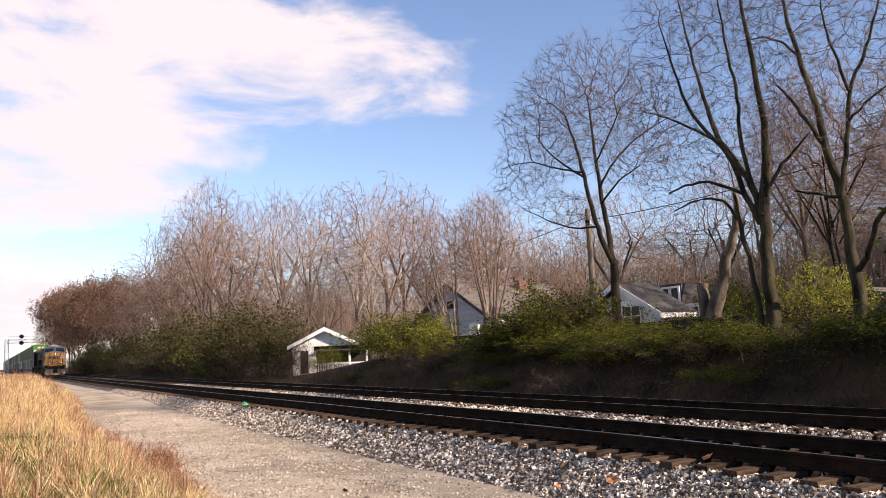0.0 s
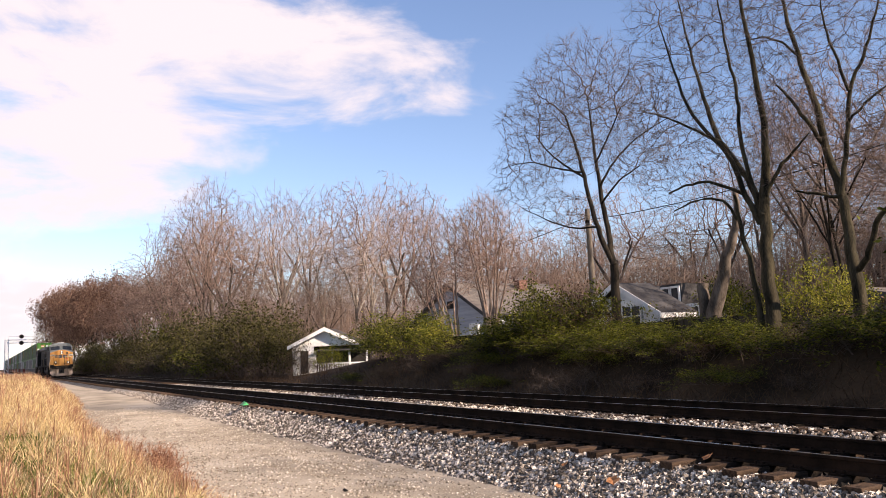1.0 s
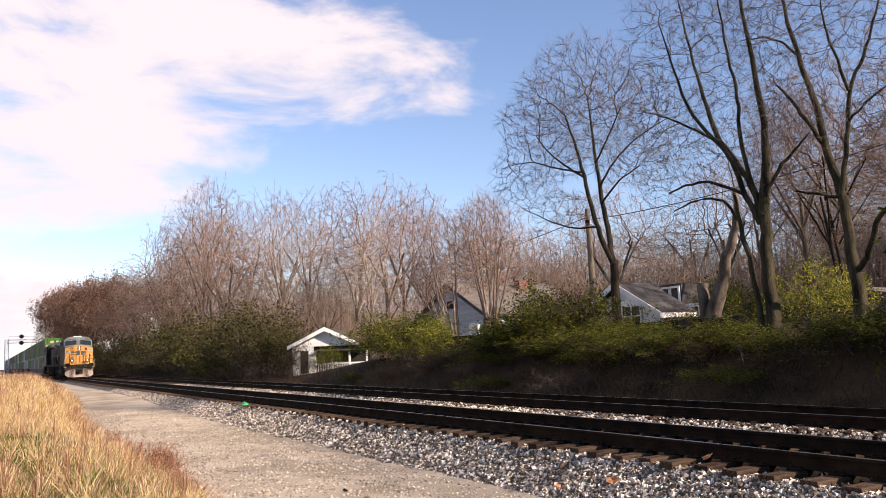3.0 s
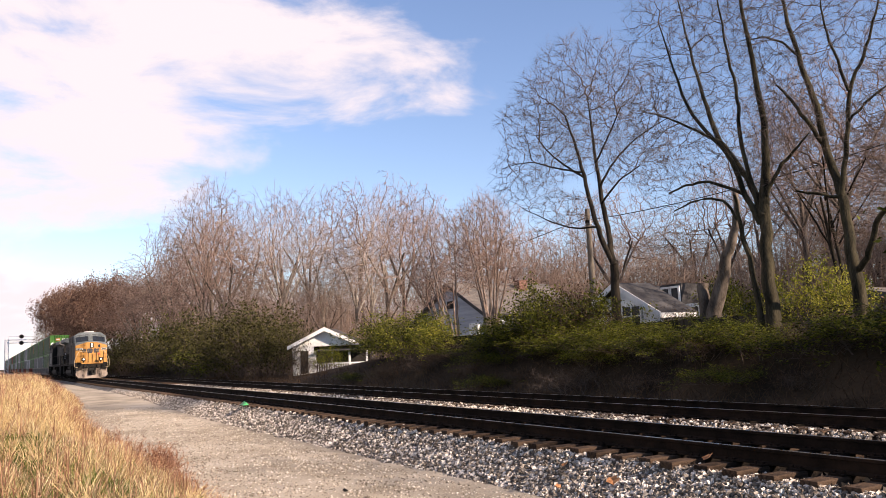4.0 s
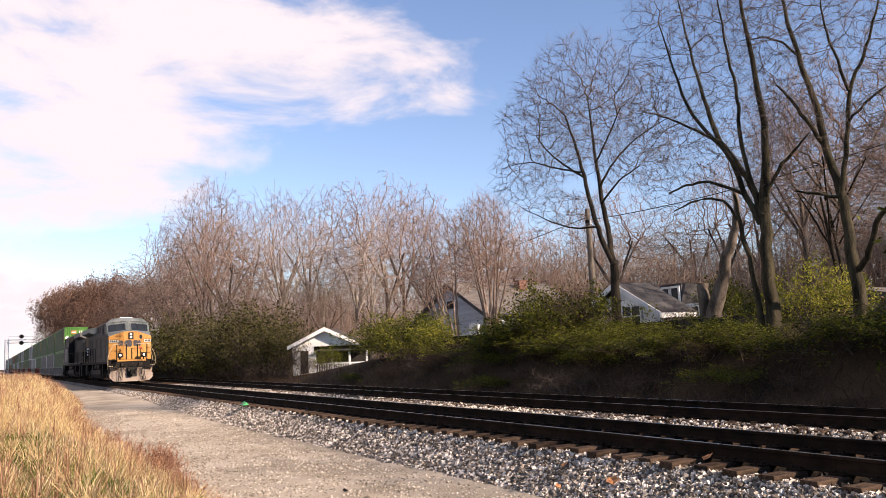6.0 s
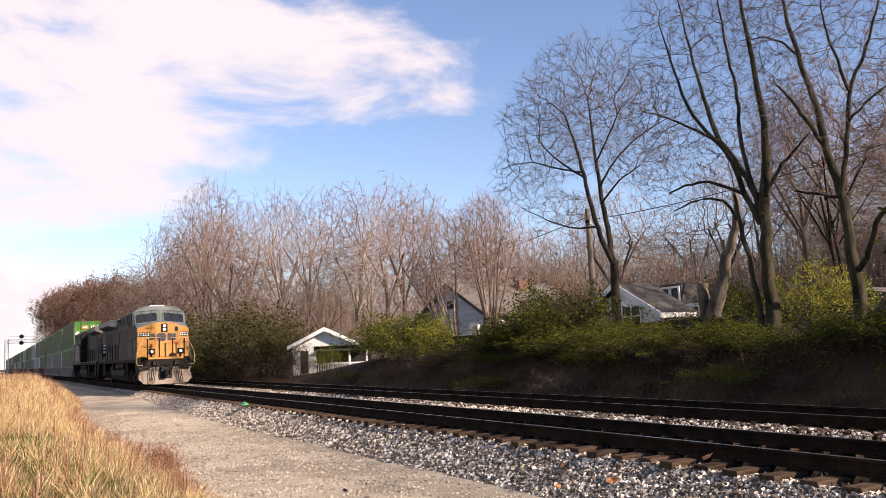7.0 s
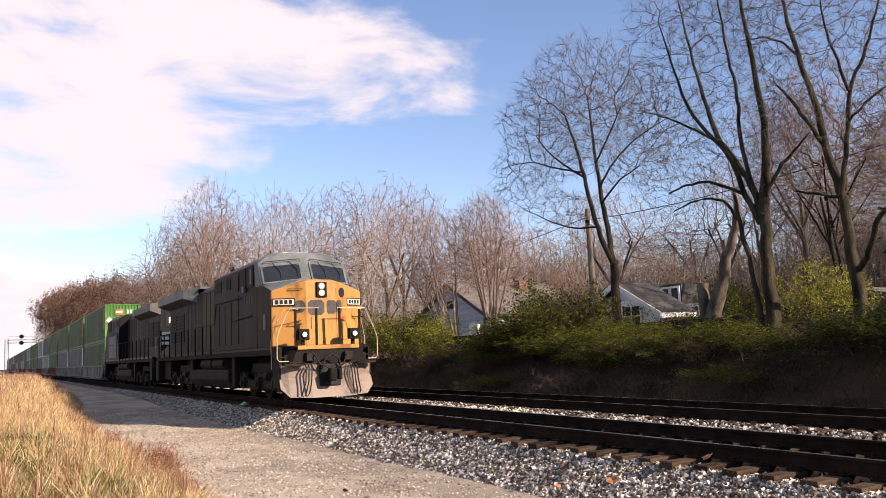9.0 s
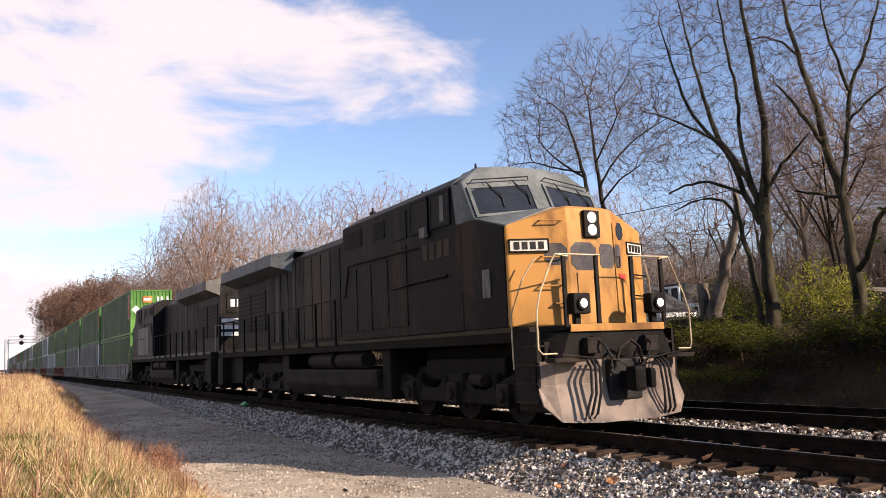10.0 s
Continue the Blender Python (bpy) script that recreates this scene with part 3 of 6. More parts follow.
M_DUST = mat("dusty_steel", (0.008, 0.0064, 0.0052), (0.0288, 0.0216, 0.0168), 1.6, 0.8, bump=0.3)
M_PLOW = mat("plow_paint", (0.112, 0.084, 0.0656), (0.216, 0.172, 0.14), 1.3, 0.6, bump=0.15, lo=0.3, hi=0.6)
M_BLACK = mat("black_paint", (0.0032, 0.0032, 0.0032), (0.0112, 0.01, 0.0092), 0.9, 0.55, bump=0.08, stretch=(1, 1, 0.3), c2=(0.036, 0.0312, 0.028), spec=0.12)
M_RAILING = mat("railing_paint", (0.304, 0.232, 0.136), (0.464, 0.376, 0.248), 4, 0.45, bump=0.05)
M_WHITE = mat("white_paint", (0.55, 0.54, 0.52), (0.78, 0.77, 0.75), 1.4, 0.5, bump=0.05)
M_CREAM = mat("number_board", (0.4, 0.384, 0.336), (0.528, 0.512, 0.464), 3, 0.4, bump=0.0)
M_RED = mat("red_paint", (0.32, 0.032, 0.024), (0.44, 0.056, 0.04), 2, 0.5, bump=0.05)
M_INK = mat("dark_blue_ink", (0.028, 0.0272, 0.036), (0.08, 0.068, 0.056), 3, 0.5, bump=0.03)
M_RUBBER = mat("rubber", (0.0096, 0.0096, 0.0096), (0.024, 0.0224, 0.0208), 4, 0.7, bump=0.1)
M_STEEL = mat("worn_steel", (0.18, 0.17, 0.16), (0.34, 0.32, 0.30), 3, 0.4, metal=0.8, bump=0.1)
M_GLASS = mat("tinted_glass", (0.012, 0.015, 0.02), (0.02, 0.024, 0.03), 1, 0.12, bump=0.0, spec=0.22, rough_var=0.02)
M_LAMP = glow("lit_lamp", (1.0, 0.93, 0.78), 0.8)
M_PALE = mat("pale_panel", (0.08, 0.076, 0.072), (0.176, 0.168, 0.16), 1.2, 0.6, bump=0.1, stretch=(1, 1, 0.3))
M_GREEN = mat("green_container", (0.044, 0.128, 0.028), (0.092, 0.232, 0.048), 0.5, 0.5, bump=0.05)
M_GREYBOX = mat("grey_container", (0.16, 0.164, 0.156), (0.272, 0.272, 0.256), 0.5, 0.55, bump=0.05)
M_WHITEBOX = mat("white_container", (0.42, 0.42, 0.41), (0.62, 0.62, 0.60), 0.5, 0.55, bump=0.05)
M_REDBOX = mat("red_container", (0.16, 0.032, 0.024), (0.288, 0.064, 0.04), 0.5, 0.55, bump=0.05)
# darker, greyer copies of the container paints, with the side's shade in the colour
M_GREENSIDE = mat("shaded_green_side", (0.030, 0.055, 0.024), (0.072, 0.115, 0.05), 0.4, 0.5, bump=0.05, stretch=(1, 1, 0.4), c2=(0.085, 0.115, 0.066))
M_GREYSIDE = mat("shaded_grey_side", (0.072, 0.072, 0.068), (0.136, 0.136, 0.124), 0.4, 0.5, bump=0.05, stretch=(1, 1, 0.4))
M_WELLGREY = mat("well_car_grey", (0.12, 0.108, 0.096), (0.256, 0.232, 0.208), 0.7, 0.7, bump=0.12, c2=(0.16, 0.096, 0.064))
M_WELLRED = mat("well_car_red", (0.104, 0.028, 0.02), (0.208, 0.064, 0.044), 0.7, 0.7, bump=0.12)
MOVING, SPINNING = [], []


def hull(points):
    bm = bmesh.new()
    vs = [bm.verts.new(p) for p in points]
    r = bmesh.ops.convex_hull(bm, input=vs)
    junk = [e for e in r["geom_interior"] if isinstance(e, bmesh.types.BMVert)]
    if junk:
        bmesh.ops.delete(bm, geom=junk, context="VERTS")
    bmesh.ops.dissolve_limit(bm, angle_limit=radians(2), verts=bm.verts, edges=bm.edges)
    return bm


def both(points):
    """Mirror (x, y, z) points in y."""
    return [(x, s * y, z) for x, y, z in points for s in (-1, 1)]


def soften(ob, width=0.03, seg=2):
    m = ob.modifiers.new("edges", "BEVEL")
    m.width, m.segments, m.limit_method, m.angle_limit = width, seg, "ANGLE", radians(25)
    return ob


def on_quad(a, b, c, d, u, v, off=0.0):
    """The point u along a-d (b-c) and v along a-b (d-c), off along the normal."""
    a, b, c, d = (Vector(p) for p in (a, b, c, d))
    n = (d - a).cross(b - a).normalized()
    return (a * (1 - u) + d * u) * (1 - v) + (b * (1 - u) + c * u) * v + n * off


def patch(quad, u0, u1, v0, v1, lo, hi, cut=0.0):
    """A slab with cut corners on a quad."""
    if cut:
        cu, cv = cut * (u1 - u0), cut * (v1 - v0)
        uv = [(u0 + cu, v0), (u1 - cu, v0), (u1, v0 + cv), (u1, v1 - cv), (u1 - cu, v1), (u0 + cu, v1), (u0, v1 - cv), (u0, v0 + cv)]
    else:
        uv = [(u0, v0), (u1, v0), (u1, v1), (u0, v1)]
    return hull([on_quad(*quad, u, v, o) for u, v in uv for o in (lo, hi)])


def frame_on(quad, u0, u1, v0, v1, t, lo, hi):
    bm = bmesh.new()
    for a, b, c, d in ((u0, u1, v0, v0 + t), (u0, u1, v1 - t, v1), (u0, u0 + t * 0.7, v0 + t, v1 - t), (u1 - t * 0.7, u1, v0 + t, v1 - t)):
        sub = patch(quad, a, b, c, d, lo, hi)
        me = bpy.data.meshes.new("frame_piece")
        sub.to_mesh(me)
        sub.free()
        bm.from_mesh(me)
        bpy.data.meshes.remove(me)
    return bm


def wheelset(parent, x, r, axle_label, spin):
    ws = part("wheelset", add_cyl(bmesh.new(), (0, -0.8, 0), (0, 0.8, 0), 0.09, seg=10), M_GRIME, parent, axle_label)
    ws.matrix_basis = pose(x, 0, r)
    for s in (-1, 1):
        bm = bmesh.new()
        add_cyl(bm, (0, s * 0.70, 0), (0, s * 0.82, 0), r, r * 0.985, seg=28)
        add_cyl(bm, (0, s * 0.66, 0), (0, s * 0.70, 0), r + 0.03, seg=28)
        add_cyl(bm, (0, s * 0.82, 0), (0, s * 0.86, 0), r * 0.82, r * 0.3, seg=20)
        for k in range(6):
            a = k * math.tau / 6
            add_cyl(bm, (math.cos(a) * r * 0.6, s * 0.83, math.sin(a) * r * 0.6), (math.cos(a) * r * 0.6, s * 0.868, math.sin(a) * r * 0.6), 0.04, seg=8)
        part("wheel", bm, M_GRIME, ws)
    SPINNING.append((ws, x, r, spin))
    return ws


def bogie(parent, xs, spin):
    """A three-axle locomotive truck."""
    for x in xs:
        wheelset(parent, x, 0.53, "grimy steel wheels on an axle", spin)
    x0, x1 = min(xs), max(xs)
    for s in (-1, 1):
        bm = bmesh.new()
        y0, y1 = s * 0.98, s * 1.14
        add_prism(bm, [(x0 - 0.65, 0.55), (x0 - 0.55, 0.82), (x0 - 0.2, 0.9), (x0 + 0.7, 0.62), (x0 + 1.1, 0.62), ((x0 + x1) / 2 - 0.3, 0.92),
                       ((x0 + x1) / 2 + 0.3, 0.92), (x1 - 1.1, 0.62), (x1 - 0.7, 0.62), (x1 + 0.2, 0.9), (x1 + 0.55, 0.82), (x1 + 0.65, 0.55),
                       (x1 + 0.3, 0.42), (x1 - 0.4, 0.34), (x0 + 0.4, 0.34), (x0 - 0.3, 0.42)], "y", min(y0, y1), max(y0, y1))
        soften(part("side_frame", bm, M_GRIME, parent, "dusty cast-steel truck side frame"), 0.03)
        for x in xs:
            bm = box(x - 0.2, x + 0.2, s * 1.1, s * 1.24, 0.33, 0.74, 0.03)
            add_cyl(bm, (x, s * 1.22, 0.53), (x, s * 1.3, 0.53), 0.14, 0.11, seg=14)
            part("axle_box", bm, M_DUST, parent)
            for dx in (-0.34, 0.34):
                bm = bmesh.new()
                for k in range(5):
                    add_cyl(bm, (x + dx, s * 1.1, 0.56 + k * 0.07), (x + dx, s * 1.1, 0.60 + k * 0.07), 0.1, seg=12)
                add_cyl(bm, (x + dx, s * 1.1, 0.54), (x + dx, s * 1.1, 0.92), 0.065, seg=8)
                part("spring", bm, M_GRIME, parent)
        for x in xs[:2]:
            part("brake_cylinder", add_cyl(bmesh.new(), (x + 0.75, s * 1.16, 0.82), (x + 1.2, s * 1.16, 0.78), 0.12, seg=12), M_DUST, parent)
    for x in xs:
        part("traction_motor", box(x + 0.1, x + 0.95 if x < x1 else x + 0.5, -0.66, 0.66, 0.22, 0.95, 0.08), M_GRIME, parent)
    part("brake_rigging", box(x0 - 0.5, x1 + 0.5, -0.5, 0.5, 0.9, 1.42, 0.04), M_GRIME, parent)
    part("bolster", box(x0 + 0.3, x1 - 0.3, -0.95, 0.95, 0.75, 1.2, 0.05), M_GRIME, parent)


def stripes(parent, name, x, y0, y1, z0, z1, n, material, axis="x", gap=0.3, thick=0.012):
    """Plain upright bars in place of digits."""
    w = (y1 - y0) / n
    for i in range(n):
        a, b = y0 + w * (i + gap / 2), y0 + w * (i + 1 - gap / 2)
        if axis == "x":
            bm = box(x, x + thick, a, b, z0, z1, 0.004)
        else:
            bm = box(a, b, x - thick, x, z0, z1, 0.004)
        part(name, bm, material, parent)


def locomotive(label, body, face, nose, stripe, spin, lead):
    lo = thing("locomotive", label, "locomotive", "diesel locomotives")
    soften(part("underframe", hull([(0.55, -1.45, 1.44), (0.55, 1.45, 1.44), (-20.3, -1.45, 1.44), (-20.3, 1.45, 1.44)] +
                                   [(0.55, -1.5, 1.69), (0.55, 1.5, 1.69), (-20.3, -1.5, 1.69), (-20.3, 1.5, 1.69)]), M_GRIME, lo), 0.02)
    for s in (-1, 1):
        part("sill_stripe", box(-20.2, 0.02, s * 1.495, s * 1.507, 1.62, 1.72), stripe, lo, "dirty painted stripe along the sill")
    # nose and cab
    NB, NT = 1.70, 3.46
    nz = part("nose", hull(both([(-0.02, 1.52, NB), (0.0713, 1.5, NB), (0.4613, 0.5, NB), (-0.02, 1.52, NT - 0.02), (0.0265, 1.5, NT - 0.03), (0.409, 0.5, 3.74), (0.30, 0.4, 3.79), (-0.02, 0.5, 3.80)])), nose, lo, "weathered broad nose with lamps and a door")
    soften(nz, 0.035, 3)
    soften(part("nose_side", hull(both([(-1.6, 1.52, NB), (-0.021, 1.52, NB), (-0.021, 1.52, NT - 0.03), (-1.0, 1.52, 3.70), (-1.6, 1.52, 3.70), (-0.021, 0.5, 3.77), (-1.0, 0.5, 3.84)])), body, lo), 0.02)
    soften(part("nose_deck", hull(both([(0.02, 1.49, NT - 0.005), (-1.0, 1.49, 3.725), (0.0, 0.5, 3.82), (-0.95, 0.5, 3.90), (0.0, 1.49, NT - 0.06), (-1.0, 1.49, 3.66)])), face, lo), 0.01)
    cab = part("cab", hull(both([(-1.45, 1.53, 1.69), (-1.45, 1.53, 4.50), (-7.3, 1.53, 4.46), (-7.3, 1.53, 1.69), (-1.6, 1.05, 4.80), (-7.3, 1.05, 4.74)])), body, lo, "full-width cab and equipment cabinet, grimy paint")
    soften(cab, 0.03)
    A, B, C, D = (-0.93, 1.53, 3.68), (-1.36, 1.53, 4.47), (-1.174, 0.0, 4.62), (-0.76, 0.0, 3.86)
    soften(part("cab_face", hull(both([A, B, C, D, (-1.62, 1.535, 3.68), (-1.75, 1.535, 4.5), (-1.50, 1.05, 4.83), (-2.1, 1.05, 4.83), (-1.45, 0.4, 4.88), (-2.1, 0.4, 4.88)])), face, lo, "grey-blue painted cab front and roof edge"), 0.035, 3)
    for s in (-1, 1):
        if s < 0:
            q4 = [(-0.93, -1.53, 3.68), (-1.36, -1.53, 4.47), (-1.174, 0.0, 4.62), (-0.76, 0.0, 3.86)]
            u = (0.07, 0.88)
        else:
            q4 = [(-0.76, 0.0, 3.86), (-1.174, 0.0, 4.62), (-1.36, 1.53, 4.47), (-0.93, 1.53, 3.68)]
            u = (0.12, 0.93)
        w = part("windscreen", patch(q4, u[0], u[1], 0.1, 0.80, -0.02, 0.018, 0.12), M_GLASS, lo, "dark tinted windscreen glass")
        part("window_frame", frame_on(q4, u[0] - 0.03, u[1] + 0.03, 0.05, 0.85, 0.06, -0.01, 0.035), face, w)
        for uu in (0.3, 0.66):
            bm = bmesh.new()
            add_pipe(bm, [on_quad(*q4, uu, 0.93, 0.05), on_quad(*q4, uu + 0.12, 0.62, 0.05), on_quad(*q4, uu + 0.16, 0.45, 0.04)], 0.012)
            add_pipe(bm, [on_quad(*q4, uu + 0.16, 0.62, 0.035), on_quad(*q4, uu + 0.14, 0.25, 0.035)], 0.014)
            part("wiper", bm, M_RUBBER, w)
        bm = bmesh.new()
        add_pipe(bm, [on_quad(*q4, 0.1, 0.93, 0.03), on_quad(*q4, 0.12, 0.96, 0.1), on_quad(*q4, 0.88, 0.96, 0.1), on_quad(*q4, 0.9, 0.93, 0.03)], 0.014)
        part("grab_rail", bm, M_RUBBER, lo)
    soften(part("roof_unit", box(-3.2, -2.0, -0.45, 0.45, 4.8, 4.96), M_WHITE, lo, "pale roof cooling unit"), 0.04)
    for x, y in ((-1.75, -0.95), (-2.6, 0.8), (-4.5, -0.7), (-5.6, -0.5), (-6.8, -0.9)):
        part("antenna", add_cyl(box(x - 0.1, x + 0.1, y - 0.05, y + 0.05, 4.74, 4.86, 0.01), (x, y, 4.85), (x, y, 4.96), 0.03, 0.02, seg=6), M_GRIME, lo)
    for s in (-1, 1):
        y = s * 1.53
        for a, b, z0, z1 in ((-2.55, -1.85, 3.80, 4.40), (-3.45, -2.75, 3.80, 4.40)):
            # each pane is a flat matte dark panel that reflects nothing
            w = part("side_window", box(a, b, y - 0.012, y + 0.014 * s if s > 0 else y - 0.02, z0, z1), M_RUBBER, lo, "matte dark side window panel")
            fr = bmesh.new()
            for p in ((a - 0.05, b + 0.05, z0 - 0.05, z0), (a - 0.05, b + 0.05, z1, z1 + 0.05), (a - 0.05, a, z0, z1), (b, b + 0.05, z0, z1)):
                add_box(fr, p[0], p[1], y - 0.03, y + 0.03, p[2], p[3])
            part("window_frame", fr, body, w)
        part("sun_shade", box(-2.2, -2.05, y - 0.024, y + 0.024, 3.85, 4.36), M_PALE, lo)
        for a, b in ((-5.4, -4.8), (-7.1, -6.1)):
            v = part("vent", box(a, b, y - 0.012, y + 0.012, 3.90, 4.34), M_RUBBER, lo, "black louvred vent")
            for k in range(7):
                z = 3.93 + k * 0.058
                part("slat", box(a + 0.02, b - 0.02, y - 0.022, y + 0.022, z, z + 0.02), M_GRIME, v)
        for a, b, z0, z1 in ((-4.55, -3.75, 1.9, 3.6), (-5.5, -4.7, 1.9, 3.4), (-6.35, -5.6, 1.9, 3.4), (-7.2, -6.45, 1.9, 3.4), (-4.5, -3.7, 3.75, 4.35)):
            part("cabinet_door", box(a, b, y - 0.016, y + 0.016, z0, z1, 0.006), body, lo)
        part("mirror", box(-2.95, -2.72, y + s * 0.02, y + s * 0.1, 3.62, 3.83, 0.01), M_PALE, lo)
        bm = bmesh.new()
        add_pipe(bm, [(-2.0, y + s * 0.02, 2.78), (-3.4, y + s * 0.03, 2.76), (-4.4, y + s * 0.03, 2.72)], 0.025)
        part("conduit", bm, body, lo)
        if lead:
            for k in range(4):
                part("side_bar", box(-3.0 + k * 0.3, -2.8 + k * 0.3, y - 0.006, y + 0.006, 3.16, 3.5, 0.003), M_YEL_OLD, lo)
        part("notice_plate", box(-0.75, -0.5, y - 0.008, y + 0.008, 2.25, 2.75), M_PALE if lead else body, lo)
    # nose fittings
    F = 0.44
    hb = part("headlight_box", box(F - 0.12, F + 0.05, -0.16, 0.18, 3.22, 3.70, 0.02), M_GRIME, lo)
    for z in (3.35, 3.57):
        b = part("headlight", add_cyl(bmesh.new(), (F, 0.0, z), (F + 0.06, 0.0, z), 0.1, seg=20), M_STEEL, hb)
        if lead:
            part("lens", add_cyl(bmesh.new(), (F + 0.05, 0.0, z), (F + 0.068, 0.0, z), 0.066, 0.058, seg=20), M_LAMP, hb, "lit headlight lens")
    q = [(0.46, 0.5, 1.75), (0.4114, 0.5, 3.65), (0.0214, 1.5, 3.65), (0.07, 1.5, 1.75)]
    door = part("nose_door", patch(q, 0.0, 0.44, 0.06, 0.92, -0.01, 0.018), nose, lo)
    part("door_window", patch(q, 0.1, 0.32, 0.77, 0.93, 0.01, 0.03, 0.3), M_GLASS, door)
    part("door_handle", add_pipe(bmesh.new(), [on_quad(*q, 0.06, 0.5, 0.02), on_quad(*q, 0.06, 0.5, 0.07), on_quad(*q, 0.06, 0.6, 0.07), on_quad(*q, 0.06, 0.6, 0.02)], 0.012), M_GRIME, door)
    ql = [(0.07, -1.5, 1.75), (0.0214, -1.5, 3.65), (0.4114, -0.5, 3.65), (0.46, -0.5, 1.75)]
    for qq, ua, ub in ((ql, 0.05, 0.66), (q, 0.44, 0.96)):
        nb = part("number_board", patch(qq, ua, ub, 0.65, 0.752, 0.0, 0.03), M_CREAM, lo, "pale number board with dark bars")
        part("board_frame", frame_on(qq, ua - 0.02, ub + 0.02, 0.64, 0.762, 0.012, 0.0, 0.045), M_GRIME, nb)
        wd = (ub - ua - 0.08) / 4
        for k in range(4):
            part("bar", patch(qq, ua + 0.04 + wd * (k + 0.18), ua + 0.04 + wd * (k + 0.82), 0.668, 0.734, 0.02, 0.042), M_RUBBER, nb)
    if lead:
        # faded emblem as plain shapes
        qc = [(0.46, -0.5, 1.75), (0.41, -0.5, 3.70), (0.41, 0.5, 3.70), (0.46, 0.5, 1.75)]
        for qq, u0, u1, v0, v1, cut in ((ql, 0.60, 0.98, 0.52, 0.72, 0.25), (qc, 0.05, 0.60, 0.46, 0.71, 0.2), (qc, 0.68, 0.99, 0.48, 0.70, 0.15), (q, 0.0, 0.2, 0.50, 0.72, 0.2)):
            lift = 0.018 if qq is q else 0.0
            part("emblem_shape", patch(qq, u0, u1, v0, v1, lift, lift + 0.006, cut), M_INK, lo, "faded dark emblem shape")
        part("warning_plate", patch(q, 0.08, 0.3, 0.395, 0.445, 0.02, 0.03), M_RED, lo, "small red notice plate")
    for qq, ua, v in ((ql, 0.55, 0.93), (ql, 0.55, 0.60), (ql, 0.5, 0.34), (ql, 0.72, 0.18), (q, 0.62, 0.45), (q, 0.62, 0.25)):
        part("grab_iron", add_pipe(bmesh.new(), [on_quad(*qq, ua, v, 0.0), on_quad(*qq, ua, v - 0.01, 0.09), on_quad(*qq, min(ua + 0.36, 1), v - 0.01, 0.09), on_quad(*qq, min(ua + 0.36, 1), v, 0.0)], 0.014), M_GRIME if qq is q else nose, lo)
    part("nose_seam", box(F - 0.02, F + 0.008, -0.36, -0.34, 1.8, 2.6), M_GRIME, lo)
    # platform, ditch lamps, pilot
    soften(part("front_platform", hull(both([(0.3, 1.5, 1.55), (0.3, 1.5, 1.69), (0.62, 1.0, 1.55), (0.62, 1.0, 1.70), (1.0, 1.0, 1.62), (1.0, 1.0, 1.68)])), M_GRIME, lo), 0.015)
    part("step_edge", box(1.0, 1.03, -1.0, 1.0, 1.58, 1.70, 0.006), nose, lo, "yellow painted platform edge")
    part("end_plate", hull(both([(0.5, 1.35, 1.1), (0.98, 1.2, 1.1), (0.98, 1.0, 1.58), (0.5, 1.35, 1.58)])), M_GRIME, lo)
    for s in (-1, 1):
        d = part("ditch_light", box(0.92, 1.13, s * 0.82 - 0.17, s * 0.82 + 0.17, 1.86, 2.20, 0.03), M_GRIME, lo, "ditch lamp housing on the platform")
        part("rim", add_cyl(bmesh.new(), (1.12, s * 0.82, 2.03), (1.17, s * 0.82, 2.03), 0.11, seg=20), M_GRIME, d)
        part("lens", add_cyl(bmesh.new(), (1.16, s * 0.82, 2.03), (1.18, s * 0.82, 2.03), 0.08, 0.065, seg=20), M_LAMP if lead else M_STEEL, d, "lit lamp lens" if lead else "")
        part("bracket", box(0.9, 1.0, s * 0.82 - 0.05, s * 0.82 + 0.05, 1.66, 1.9), M_GRIME, d)
        # steps and end handrails
        st = part("step_well", hull([(0.1, s * 1.5, 0.45), (0.75, s * 1.5, 0.45), (0.1, s * 1.5, 1.6), (0.75, s * 1.5, 1.6), (0.1, s * 1.42, 0.45), (0.75, s * 1.42, 0.45), (0.1, s * 1.42, 1.6), (0.75, s * 1.42, 1.6)]), M_GRIME, lo)
        for z in (0.45, 0.75, 1.05, 1.35):
            part("step", box(0.12, 0.74, s * 1.15, s * 1.515, z, z + 0.035, 0.006), M_DUST, st)
        part("grab_pole", add_pipe(bmesh.new(), [(0.16, s * 1.56, 1.0), (0.16, s * 1.57, 1.9), (0.3, s * 1.4, 2.5), (0.42, s * 1.2, 2.85)], 0.014), M_RAILING, lo)
        part("handrail", add_pipe(bmesh.new(), [(1.02, s * 0.98, 2.80), (1.0, s * 1.22, 2.84), (0.98, s * 1.30, 2.7), (0.98, s * 1.55, 2.2), (1.0, s * 1.64, 1.9), (1.0, s * 1.64, 1.32), (1.02, s * 1.58, 1.24), (1.02, s * 1.3, 1.24)], 0.015), M_RAILING, lo, "bent pale end handrail")
        for y in (1.05, 0.38):
            part("stanchion", box(0.96, 1.01, s * y - 0.035, s * y + 0.035, 1.66, 2.84, 0.006), M_GRIME, lo)
        part("rail_bar", add_pipe(bmesh.new(), [(1.0, s * 1.16, 2.84), (1.0, s * 0.30, 2.84)], 0.014), M_RAILING, lo)
        # air hoses
        for k in range(3):
            y = s * (0.62 + 0.09 * k)
            part("air_hose", add_pipe(bmesh.new(), [(1.12, y, 1.12), (1.24, y + s * 0.02, 1.0), (1.27, y + s * 0.05, 0.6), (1.22, y + s * (0.10 + 0.02 * k), 0.28), (1.16, y + s * 0.13, 0.2)], 0.022), M_RUBBER, lo)
